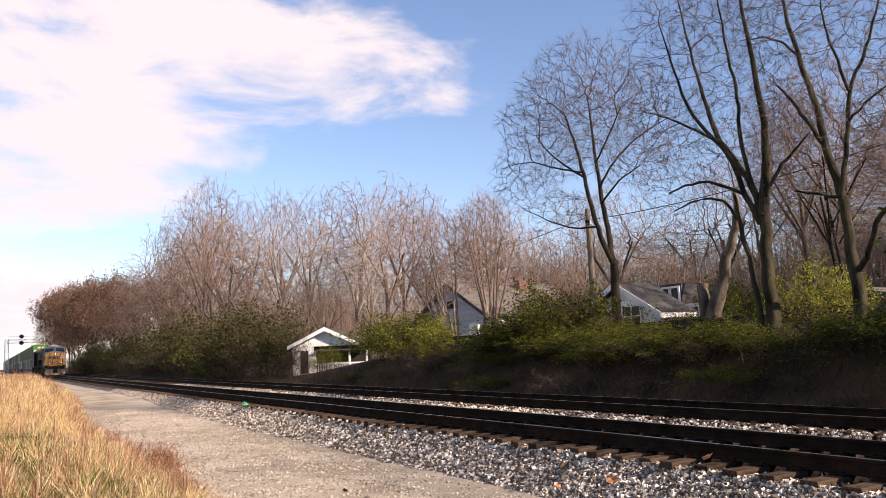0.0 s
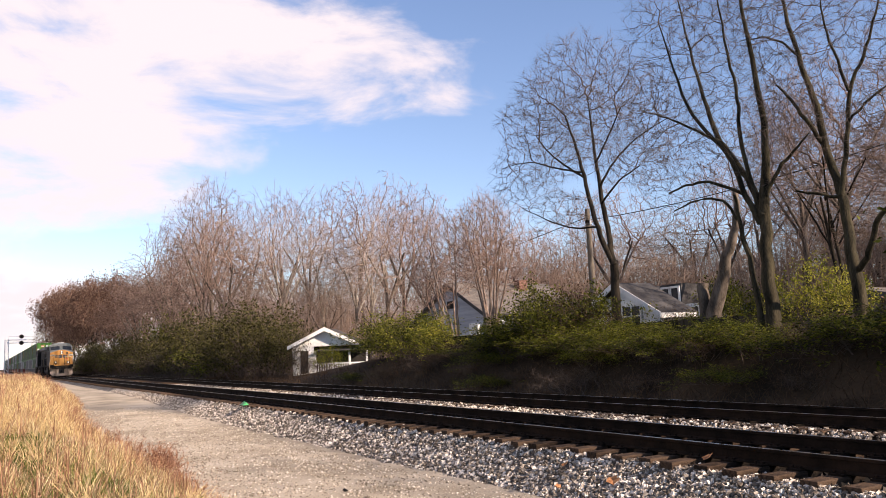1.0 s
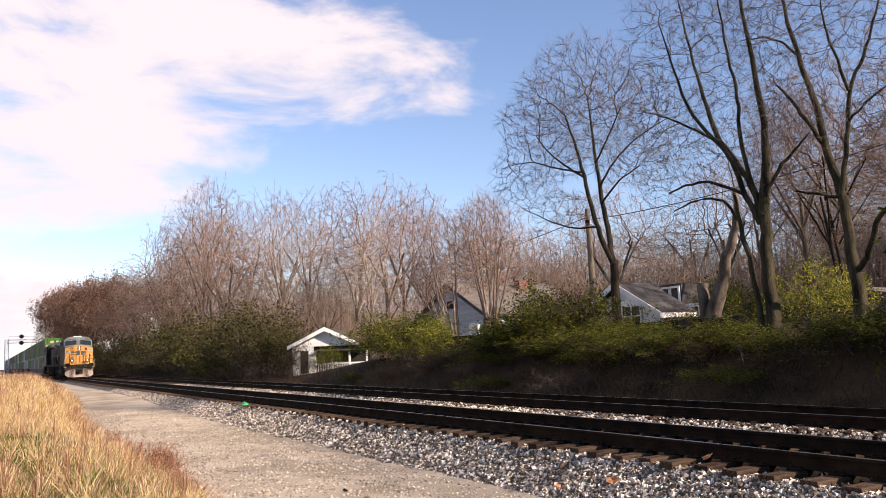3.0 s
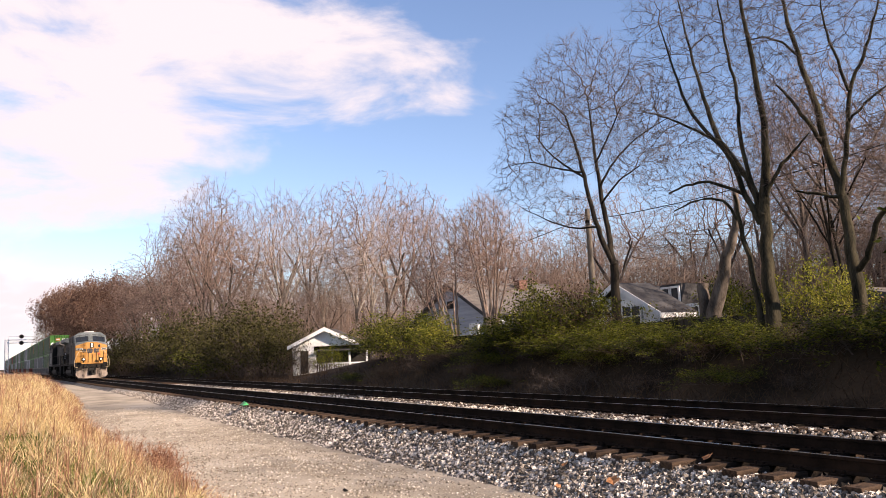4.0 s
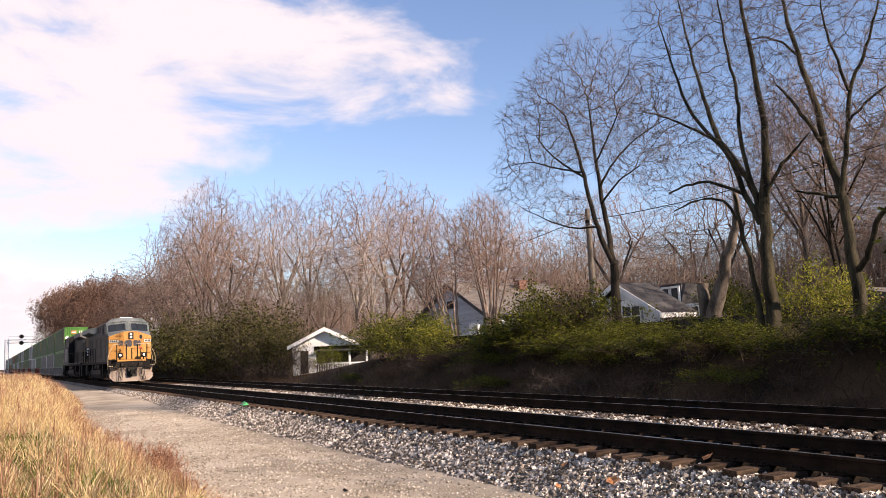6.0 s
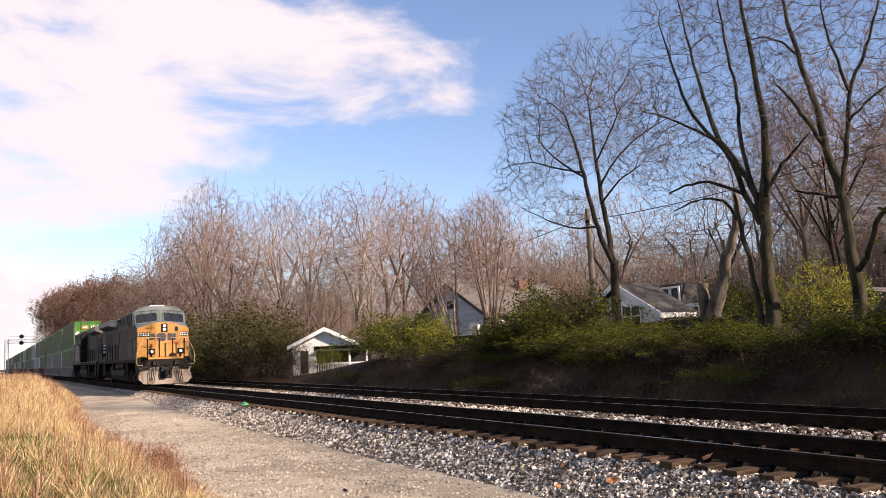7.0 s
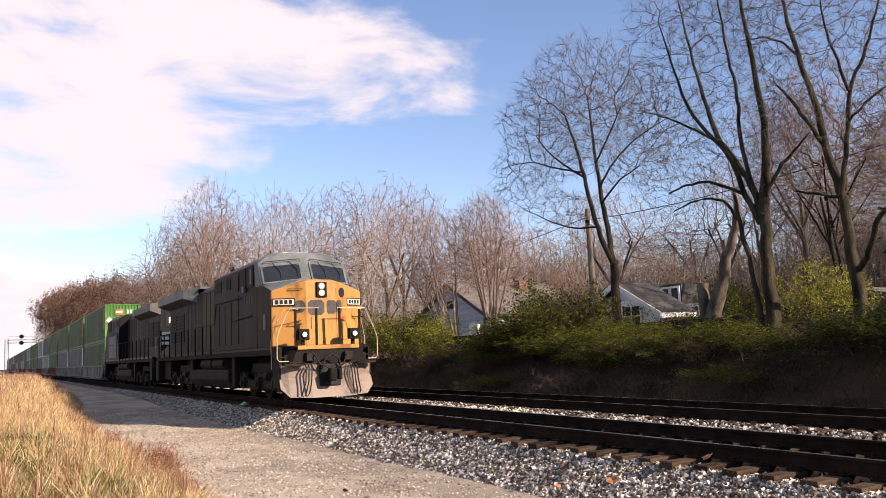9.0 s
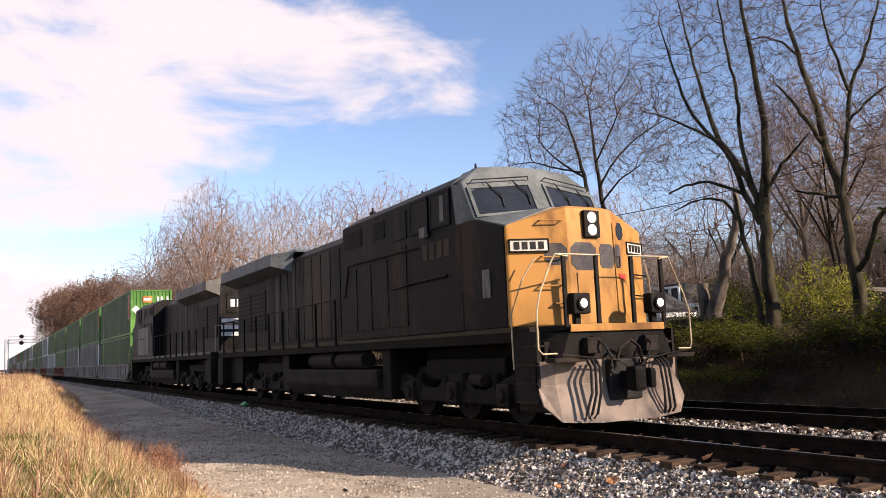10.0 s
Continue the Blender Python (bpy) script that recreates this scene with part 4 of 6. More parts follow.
        part("cut_lever", add_pipe(bmesh.new(), [(1.2, s * 1.35, 1.22), (1.24, s * 0.8, 1.16), (1.3, s * 0.3, 1.1), (1.34, s * 0.12, 0.98)], 0.014), M_DUST, lo)
        part("jumper_cable", add_pipe(bmesh.new(), [(1.0, s * 0.55, 1.5), (1.22, s * 0.5, 1.35), (1.26, s * 0.36, 1.1), (1.16, s * 0.26, 1.0)], 0.022), M_RUBBER, lo)
        part("mu_box", box(0.95, 1.12, s * 0.62 - 0.14, s * 0.62 + 0.14, 1.22, 1.48, 0.02), M_DUST, lo)
        part("pilot_step", box(0.95, 1.2, s * 1.48, s * 0.85, 1.10, 1.17, 0.01), M_DUST, lo)
    plow = []
    for y, x, zb in ((-1.5, 0.78, 0.42), (-1.25, 0.92, 0.16), (-0.6, 1.06, 0.12), (0.6, 1.06, 0.12), (1.25, 0.92, 0.16), (1.5, 0.78, 0.42)):
        plow.append((y, x, zb))
    bm = bmesh.new()
    fr = [[bm.verts.new((x - 0.05 + o, y, 1.12)), bm.verts.new((x - 0.06 + o, y, 0.75)), bm.verts.new((x + 0.10 + o, y, zb))] for o in (0.0, -0.04) for y, x, zb in plow]
    f1, f2 = fr[:6], fr[6:]
    for i in range(5):
        for k in range(2):
            bm.faces.new((f1[i][k], f1[i + 1][k], f1[i + 1][k + 1], f1[i][k + 1]))
            bm.faces.new((f2[i][k + 1], f2[i + 1][k + 1], f2[i + 1][k], f2[i][k]))
        bm.faces.new((f1[i][0], f2[i][0], f2[i + 1][0], f1[i + 1][0]))
        bm.faces.new((f1[i][2], f1[i + 1][2], f2[i + 1][2], f2[i][2]))
    for i in (0, 5):
        for k in range(2):
            bm.faces.new((f1[i][k], f1[i][k + 1], f2[i][k + 1], f2[i][k]))
    bmesh.ops.recalc_face_normals(bm, faces=bm.faces)
    part("snow_plow", bm, M_PLOW, lo, "dusty pale steel pilot plow")
    bm = box(1.0, 1.12, -0.34, 0.34, 0.45, 1.12, 0.04)
    part("coupler_pocket", bm, M_RUBBER, lo)
    bm = box(1.05, 1.35, -0.12, 0.12, 0.68, 0.92, 0.03)
    add_box(bm, 1.3, 1.55, -0.18, 0.06, 0.60, 1.0, 0.06)
    add_box(bm, 1.42, 1.62, 0.08, 0.2, 0.64, 0.96, 0.05)
    part("coupler", bm, M_GRIME, lo, "rusty knuckle coupler")
    part("uncoupling_arch", add_pipe(bmesh.new(), [(1.2, -0.3, 0.95), (1.25, -0.22, 1.28), (1.27, 0.0, 1.42), (1.25, 0.2, 1.3), (1.2, 0.32, 0.95)], 0.028), M_DUST, lo)
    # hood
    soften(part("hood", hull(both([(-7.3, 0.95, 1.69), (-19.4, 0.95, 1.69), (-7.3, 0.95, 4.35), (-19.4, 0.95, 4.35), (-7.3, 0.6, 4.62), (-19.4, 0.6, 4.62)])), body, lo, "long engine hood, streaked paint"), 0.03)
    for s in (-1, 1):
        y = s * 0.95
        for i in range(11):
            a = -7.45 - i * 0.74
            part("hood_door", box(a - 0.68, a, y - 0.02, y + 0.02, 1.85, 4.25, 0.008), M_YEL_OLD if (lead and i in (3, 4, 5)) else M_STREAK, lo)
        for a, b in ((-15.8, -17.4), (-17.6, -19.2)):
            sc = part("radiator_screen", box(b, a, y - 0.02, y + 0.025, 2.3, 3.7), M_RUBBER, lo)
            for k in range(9):
                part("slat", box(b, a, y - 0.035, y + 0.035, 2.35 + k * 0.15, 2.39 + k * 0.15), M_GRIME, sc)
        soften(part("radiator_wing", hull([(-12.9, s * 0.95, 4.0), (-13.4, s * 1.53, 4.22), (-13.4, s * 1.53, 4.6), (-12.9, s * 0.9, 4.66), (-19.6, s * 0.95, 4.0), (-19.6, s * 1.53, 4.22), (-19.6, s * 1.53, 4.6), (-19.6, s * 0.9, 4.72)]), M_GREYBLUE if lead else M_PALE, lo, "overhanging radiator wing under dust"), 0.02)
        # side walkway rails
        bm = bmesh.new()
        add_pipe(bm, [(-3.2, s * 1.57, 3.47), (-6.85, s * 1.57, 3.50), (-7.15, s * 1.55, 2.75), (-19.8, s * 1.53, 2.72)], 0.018)
        part("side_rail", bm, M_DUST, lo)
        for i in range(9):
            x = -7.9 - i * 1.42
            part("stanchion", box(x - 0.025, x + 0.025, s * 1.51, s * 1.56, 1.6, 2.74), M_GRIME, lo)
        # tank
        bm = bmesh.new()
        for x in (-6.6, -8.6):
            add_cyl(bm, (x, s * 1.22, 1.22), (x - 1.7, s * 1.22, 1.22), 0.2, seg=16)
        part("air_tank", bm, M_DUST, lo)
    tank = [(-1.42, 1.0), (-1.42, 0.62), (-1.2, 0.3), (1.2, 0.3), (1.42, 0.62), (1.42, 1.0)]
    soften(part("fuel_tank", add_prism(bmesh.new(), tank, "x", -12.3, -5.7), M_DUST, lo, "dusty underslung fuel tank"), 0.05, 3)
    for a, b in ((-5.65, -5.2), (-12.95, -12.35)):
        part("equipment_box", box(a, b, -1.3, 1.3, 0.35, 1.44, 0.04), M_GRIME, lo)
    part("pilot_gear", box(-0.05, 0.75, -1.35, 1.35, 0.3, 1.44, 0.04), M_GRIME, lo)
    part("rear_gear", box(-20.2, -17.9, -1.2, 1.2, 0.5, 1.44, 0.04), M_GRIME, lo)
    part("exhaust_stack", box(-10.2, -9.2, -0.35, 0.35, 4.6, 4.82, 0.03), M_GRIME, lo)
    soften(part("hood_cap", hull(both([(-12.6, 0.9, 4.6), (-19.6, 0.9, 4.6), (-13.0, 0.85, 4.74), (-19.6, 0.85, 4.74)])), M_GREYBLUE if lead else M_PALE, lo), 0.03)
    # rear end
    part("end_rail", add_pipe(bmesh.new(), [(-20.25, -1.3, 1.7), (-20.25, -1.3, 2.75), (-20.25, -0.3, 2.78), (-20.25, 0.3, 2.78), (-20.25, 1.3, 2.75), (-20.25, 1.3, 1.7)], 0.02), M_RAILING, lo)
    part("rear_coupler", box(-20.95, -20.3, -0.14, 0.14, 0.66, 0.96, 0.04), M_GRIME, lo)
    for s in (-1, 1):
        part("rear_step", box(-20.3, -19.6, s * 1.1, s * 1.5, 0.45, 1.45, 0.03), M_GRIME, lo)
    part("rear_pilot", box(-20.35, -20.2, -1.45, 1.45, 0.3, 1.45, 0.02), M_GRIME, lo)
    if not lead:
        part("end_panel", box(-19.44, -19.39, -0.62, 0.62, 3.3, 4.1, 0.01), M_RUBBER, lo)
        stripes(lo, "bar", -19.46, -0.52, 0.52, 3.55, 3.85, 4, M_WHITE)
        for z in (2.35, 2.62, 2.9):
            part("white_band", box(-19.43, -19.39, -0.85, 0.85, z, z + 0.16, 0.004), M_WHITE, lo)
        for s in (-1, 1):
            part("pale_side_panel", box(-5.9, -2.3, s * 1.535 - 0.012, s * 1.535 + 0.012, 1.85, 3.35, 0.008), M_PALE, lo)
    bogie(lo, (-0.75, -2.6, -4.45), spin)
    bogie(lo, (-13.4, -15.25, -17.1), spin)
    return lo


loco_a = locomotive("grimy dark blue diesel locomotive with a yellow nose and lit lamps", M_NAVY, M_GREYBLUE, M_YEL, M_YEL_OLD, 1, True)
loco_b = locomotive("grimy black diesel locomotive running backwards behind the first", M_BLACK, M_BLACK, M_BLACK, M_PALE, -1, False)
MOVING += [(loco_a, NOSE10, 0), (loco_b, NOSE10 - 41.8, 180)]

# containers and well cars
LEN, WID, HGT = 16.15, 2.6, 2.9


def wave(a, b, pitch, depth, base, sign):
    """A corrugated line from a to b: (along, across)."""
    n = max(int(round(abs(b - a) / pitch)), 1)
    out = []
    for i in range(n):
        p = a + (b - a) * i / n
        s = (b - a) / n
        out += [(p + s * 0.1, base), (p + s * 0.38, base), (p + s * 0.52, base - sign * depth), (p + s * 0.88, base - sign * depth)]
    return out


def container(label, paint, mark, side_paint):
    c = thing("shipping_container", label, "container", "stacked containers")
    y = WID / 2 - 0.03
    for s in (-1, 1):
        line = wave(-0.14, -LEN + 0.14, 0.42, 0.036, s * y, s)
        bm = bmesh.new()
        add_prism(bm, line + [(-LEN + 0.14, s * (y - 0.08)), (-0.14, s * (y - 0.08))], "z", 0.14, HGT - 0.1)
        # side_paint carries the shade of the long walls as a darker colour
        part("side_wall", bm, side_paint, c, "corrugated side wall")
    for base, sg, dep in ((-LEN + 0.03, -1, 0.036), (-0.03, 1, 0.045)):
        line = [(v, u) for u, v in wave(-y + 0.13, y - 0.13, 0.24, dep, base, sg)]
        bm = bmesh.new()
        add_prism(bm, line + [(base - sg * 0.09, y - 0.13), (base - sg * 0.09, -y + 0.13)], "z", 0.14, HGT - 0.1)
        part("end_wall", bm, paint, c)
    for s in (-1, 1):
        for z0, z1 in ((0.02, 0.16), (HGT - 0.11, HGT - 0.01)):
            part("side_rail", box(-LEN + 0.1, -0.1, s * (WID / 2 - 0.07) - 0.05, s * (WID / 2 - 0.07) + 0.065, z0, z1, 0.008), paint, c)
        for x in (-0.085, -LEN + 0.085, -1.95, -LEN + 1.95):
            part("post", box(x - 0.08, x + 0.08, s * (WID / 2 - 0.08) - 0.06, s * (WID / 2 - 0.08) + 0.078, 0.14, HGT - 0.1, 0.008), paint, c)
            for z in (0.0, HGT - 0.13):
                part("corner_casting", box(x - 0.09, x + 0.09, s * (WID / 2 - 0.08) - 0.08, s * (WID / 2), z, z + 0.13, 0.01), paint, c)
    for x in (-0.06, -LEN + 0.06):
        for z0, z1 in ((0.02, 0.16), (HGT - 0.12, HGT - 0.01)):
            part("end_rail", box(x - 0.055, x + 0.05, -WID / 2 + 0.16, WID / 2 - 0.16, z0, z1, 0.008), paint, c)
    part("roof", box(-LEN + 0.1, -0.1, -WID / 2 + 0.1, WID / 2 - 0.1, HGT - 0.06, HGT - 0.02), paint, c)
    if mark == "emblem":
        part("emblem", box(0.0, 0.012, -0.55, 0.05, 2.05, 2.5, 0.02), M_YEL, c, "orange emblem block")
        part("emblem_bar", box(0.012, 0.016, -0.48, -0.02, 2.2, 2.35), M_WHITEBOX, c)
        for yy in (0.35, 0.58, 0.95):
            part("lettering_bar", box(0.0, 0.01, yy, yy + 0.12, 2.15, 2.45), M_WHITEBOX, c)
        d = part("placard", box(0.0, 0.014, -0.95 - 0.19, -0.95 + 0.19, 1.42, 1.80, 0.01, Matrix.Rotation(radians(45), 4, "X")), M_WHITE, c, "white diamond placard")
    if mark in ("emblem", "stripe"):
        for s in (-1, 1):
            part("side_emblem", box(-0.95, -0.22, s * (WID / 2 - 0.01) - 0.014, s * (WID / 2 - 0.01) + 0.014, 1.0, 2.6, 0.02), M_YEL, c, "orange emblem block")
            part("side_bar", box(-0.75, -0.42, s * (WID / 2) - 0.016, s * (WID / 2) + 0.016, 1.2, 2.4), M_RED, c)
    if mark == "white":
        for s in (-1, 1):
            part("pale_post", box(-0.6, -0.05, s * (WID / 2 - 0.01) - 0.014, s * (WID / 2 - 0.01) + 0.014, 0.15, 2.75, 0.01), M_WHITE, c)
    return c


# last argument: side colour, darkened for shade on all but the red one
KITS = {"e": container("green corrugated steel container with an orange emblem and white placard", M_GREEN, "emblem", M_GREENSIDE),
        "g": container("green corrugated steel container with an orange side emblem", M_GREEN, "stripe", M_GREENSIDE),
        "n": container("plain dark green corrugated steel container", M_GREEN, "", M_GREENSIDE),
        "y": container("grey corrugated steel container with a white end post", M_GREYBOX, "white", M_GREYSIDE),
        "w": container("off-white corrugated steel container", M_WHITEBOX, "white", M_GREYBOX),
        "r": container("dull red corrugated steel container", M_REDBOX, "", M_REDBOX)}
fresh = set(KITS)


def take(k):
    if k in fresh:
        fresh.discard(k)
        return KITS[k]
    return copy_thing(KITS[k], Matrix())


def well_car(label, paint):
    w = thing("well_car", label, "rail wagon", "container well cars")
    for s in (-1, 1):
        bm = bmesh.new()
        add_prism(bm, [(0.35, 0.95), (-0.3, 0.42), (-LEN + 0.3, 0.42), (-LEN - 0.35, 0.95), (-LEN - 0.35, 1.22), (-LEN + 0.1, 1.30), (-0.1, 1.30), (0.35, 1.22)], "y", min(s * 1.36, s * 1.44), max(s * 1.36, s * 1.44))
        side = part("side_sill", bm, paint, w, "ribbed steel well side")
        part("top_chord", box(-LEN - 0.3, 0.3, s * 1.34, s * 1.50, 1.24, 1.36, 0.01), paint, side)
        part("bottom_chord", box(-LEN + 0.35, -0.35, s * 1.30, s * 1.50, 0.36, 0.46, 0.01), paint, side)
        for i in range(14):
            x = -0.8 - i * (LEN - 1.6) / 13
            part("rib", box(x - 0.05, x + 0.05, s * 1.44, s * 1.49, 0.46, 1.24), paint, side)
    part("floor_pan", box(-LEN + 0.2, -0.2, -1.32, 1.32, 0.22, 0.30), paint, w)
    for x0, x1 in ((-0.02, 0.5), (-LEN - 0.5, -LEN + 0.02)):
        part("end_platform", box(x0, x1, -1.36, 1.36, 0.95, 1.25, 0.02), paint, w)
        part("centre_sill", box(x0 - 0.1, x1 + 0.1, -0.3, 0.3, 0.6, 0.95, 0.02), M_GRIME, w)
    for s in (-1, 1):
        part("end_ladder", add_pipe(bmesh.new(), [(0.36, s * 1.4, 1.2), (0.36, s * 1.4, 2.0), (0.36, s * 1.1, 2.0), (0.36, s * 1.1, 1.2)], 0.02), M_RAILING, w)
    for x in (-0.35, 1.35):
        ax = part("wheelset", add_cyl(bmesh.new(), (0, -0.8, 0), (0, 0.8, 0), 0.08, seg=8), M_GRIME, w)
        ax.matrix_basis = pose(x, 0, 0.46)
        for s in (-1, 1):
            part("wheel", add_cyl(bmesh.new(), (0, s * 0.70, 0), (0, s * 0.84, 0), 0.46, seg=20), M_GRIME, ax)
    for s in (-1, 1):
        bm = bmesh.new()
        add_prism(bm, [(-0.65, 0.38), (-0.6, 0.6), (0.1, 0.78), (0.9, 0.78), (1.6, 0.6), (1.65, 0.38), (1.2, 0.36), (0.8, 0.3), (0.2, 0.3), (-0.2, 0.36)], "y", min(s * 0.95, s * 1.08), max(s * 0.95, s * 1.08))
        part("truck_frame", bm, M_DUST, w)
    return w


well_kit = {"a": well_car("dusty grey steel well car under stacked containers", M_WELLGREY), "b": well_car("dull red steel well car under stacked containers", M_WELLRED)}
fresh_w = set(well_kit)
for i, (kind, low, high) in enumerate(("a n e", "a y g", "a y n", "b n e", "a w g", "b y w", "a n n", "b g e", "a y w", "b n g", "a w y", "b y g", "a g n", "b w r",
                                       "a y g", "b n y", "a r w", "b g g", "a n y", "b w g", "a y n", "b g w", "a n r", "b y g")[k].split() for k in range(24)):
    x = NOSE10 - 44.4 - 17.3 * i
    if kind in fresh_w:
        fresh_w.discard(kind)
        w = well_kit[kind]
    else:
        w = copy_thing(well_kit[kind], Matrix())
    MOVING.append((w, x, 0))
    for k, z in ((low, 0.31), (high, 0.31 + HGT + 0.02)):
        MOVING.append((take(k), x, 0, z))

# ---------------------------------------------------------------- houses, fence, poles, signals
M_SIDING = mat("pale_siding", (0.288, 0.304, 0.336), (0.4, 0.416, 0.448), 0.6, 0.7, bump=0.2, stretch=(0.3, 0.3, 6))
M_HWHITE = mat("white_boards", (0.62, 0.61, 0.58), (0.80, 0.79, 0.76), 0.8, 0.65, bump=0.15)
M_SHINGLE = mat("brown_shingle", (0.08, 0.0704, 0.0624), (0.152, 0.132, 0.116), 1.0, 0.9, bump=0.4, stretch=(1, 1, 4))
M_SHINGLE_DK = mat("dark_shingle", (0.036, 0.0336, 0.0336), (0.08, 0.076, 0.0736), 1.0, 0.9, bump=0.4)
M_FENCE = mat("dark_fence_wood", (0.016, 0.0128, 0.0096), (0.052, 0.0416, 0.0336), 2.0, 0.9, bump=0.4, stretch=(5, 5, 0.6), rnd=0.3)
M_BRICK = mat("red_brick", (0.096, 0.048, 0.036), (0.16, 0.088, 0.068), 4.0, 0.9, bump=0.4)
M_POLE = mat("pole_wood", (0.088, 0.072, 0.056), (0.192, 0.16, 0.128), 2.0, 0.9, bump=0.4, stretch=(4, 4, 0.4))
M_SILVER = mat("silver_paint", (0.58, 0.59, 0.60), (0.78, 0.79, 0.80), 2.0, 0.5, bump=0.05)
# near-black colour that stands for the shade inside porch, doorway and vent
M_SHADE = mat("interior_shade", (0.016, 0.0144, 0.0128), (0.04, 0.036, 0.032), 1.0, 0.9, bump=0.0)


def gabled(label, x0, x1, y0, y1, base, eave, ridge, wall, roof, over=0.35, trim=None, xr=None):
    """A house with its ridge along y and a gable towards the railway."""
    h = thing("house", label, "house", "houses above the railway")
    xm = (x0 + x1) / 2 if xr is None else xr
    for y in (y0, y1):
        part("gable_wall", add_prism(bmesh.new(), [(x0, base), (x1, base), (x1, eave), (xm, ridge - 0.12), (x0, eave)], "y", min(y, y + 0.15), y + 0.15), wall, h)
    for x in (x0, x1 - 0.15):
        part("side_wall", box(x, x + 0.15, y0 + 0.15, y1, base, eave), wall, h)
    for s, xe in ((-1, x0), (1, x1)):
        k = (ridge - eave) / abs(xe - xm)
        zo = eave - over * k
        part("roof_slope", add_prism(bmesh.new(), [(xm, ridge), (xe + s * over, zo), (xe + s * over, zo + 0.13), (xm, ridge + 0.16)], "y", y0 - over, y1 + 0.15 + over), roof, h)
        if trim:
            part("barge_board", add_prism(bmesh.new(), [(xm, ridge - 0.10), (xe + s * (over + 0.03), zo - 0.12), (xe + s * (over + 0.03), zo + 0.15), (xm, ridge + 0.18)], "y", y0 - over - 0.05, y0 - over - 0.004), trim, h)
            part("fascia", box(min(xe + s * over, xe + s * (over + 0.04)), max(xe + s * over, xe + s * (over + 0.04)), y0 - over, y1 + over, zo - 0.1, zo + 0.12), trim, h)
    return h


def window(h, x0, x1, y, z0, z1, depth=0.05):
    w = part("window", box(x0, x1, y - depth * 0.5, y, z0, z1), M_GLASS, h)
    for a, b, c, d in ((x0 - 0.09, x1 + 0.09, z0 - 0.09, z0), (x0 - 0.09, x1 + 0.09, z1, z1 + 0.09), (x0 - 0.09, x0, z0, z1), (x1, x1 + 0.09, z0, z1),
                       ((x0 + x1) / 2 - 0.03, (x0 + x1) / 2 + 0.03, z0, z1), (x0, x1, (z0 + z1) / 2 - 0.03, (z0 + z1) / 2 + 0.03)):
        part("frame_bar", box(a, b, y - depth, y + 0.01, c, d), M_HWHITE, w)
    return w


g1 = float(hill(-55, 22)) - 0.2
h1 = gabled("pale grey sided house with a brown shingle roof and brick chimney", -60.6, -50.1, 22, 30.6, g1, 3.95, 6.45, M_SIDING, M_SHINGLE, trim=M_SHINGLE_DK)
part("chimney", box(-54.6, -53.9, 27.5, 28.3, 5.6, 6.75, 0.02), M_BRICK, h1)
part("gable_vent", box(-55.8, -54.9, 21.96, 22.01, 4.6, 5.2), M_SHADE, h1)
part("wall_box", box(-51.8, -50.6, 21.5, 21.99, 1.9, 3.3, 0.02), M_HWHITE, h1, "white door hood at the wall")
for y in (24.5, 27.5):
    part("side_window", box(-50.1, -50.04, y, y + 1.1, 2.6, 3.6), M_GLASS, h1)
for y in (23.6, 25.2):
    part("eave_lamp", box(-50.05, -49.95, y, y + 0.18, 3.45, 3.65), M_HWHITE, h1)

h2 = gabled("small white house with a white-trimmed gable", -33.4, -27.9, 17.5, 19, float(hill(-30, 17)) - 0.2, 2.75, 4.15, M_HWHITE, M_SHINGLE_DK, trim=M_HWHITE, xr=-30.6)
window(h2, -30.4, -29.2, 17.47, 2.2, 3.1)
h3 = gabled("house with a dark roof and white-framed dormer", -45, -35.5, 27.6, 36, float(hill(-38, 29)) - 0.2, 3.2, 4.9, M_HWHITE, M_SHINGLE_DK, trim=None)
dz = part("dormer", box(-36.7, -35.0, 26, 28.6, 2.9, 4.75), M_SHINGLE_DK, h3)
for a in (-36.5, -35.75):
    dw = part("dormer_window", box(a, a + 0.55, 25.95, 26.03, 3.55, 4.5), M_GLASS, dz)
    for p in ((a - 0.12, a + 0.67, 3.43, 3.55), (a - 0.12, a + 0.67, 4.5, 4.62), (a - 0.12, a, 3.55, 4.5), (a + 0.55, a + 0.67, 3.55, 4.5)):
        part("window_frame", box(p[0], p[1], 25.9, 26.0, p[2], p[3]), M_HWHITE, h3)
part("porch_beam", box(-36.8, -33.4, 25.7, 26.0, 3.3, 3.5), M_HWHITE, h3)
for x in (-36.7, -35.0, -33.5):
    part("porch_post", box(x - 0.08, x + 0.08, 25.75, 25.95, 1.4, 3.3), M_HWHITE, h3)
h4 = gabled("low brown-roofed shed among trees", -24.0, -15.5, 20, 27, float(hill(-20, 20)) - 0.2, 2.15, 3.05, M_SHINGLE, M_SHINGLE, trim=M_SHINGLE_DK, xr=-20.4)

# white pavilion at the foot of the woods
pav = thing("pavilion", "white-painted pavilion with a gabled roof and railed porch", "pavilion", at=pose(-58.8, 13, float(hill(-58.8, 13)), 0, 0, 60))
for s, xe in ((-1, -2.75), (1, 2.75)):
    part("roof_slope", add_prism(bmesh.new(), [(0, 3.36), (xe, 2.05), (xe, 2.17), (0, 3.50)], "y", -0.4, 6.4), M_SHINGLE_DK, pav)
    part("barge_board", add_prism(bmesh.new(), [(0, 3.22), (xe * 1.02, 1.90), (xe * 1.02, 2.17), (0, 3.52)], "y", -0.5, -0.41), M_HWHITE, pav)
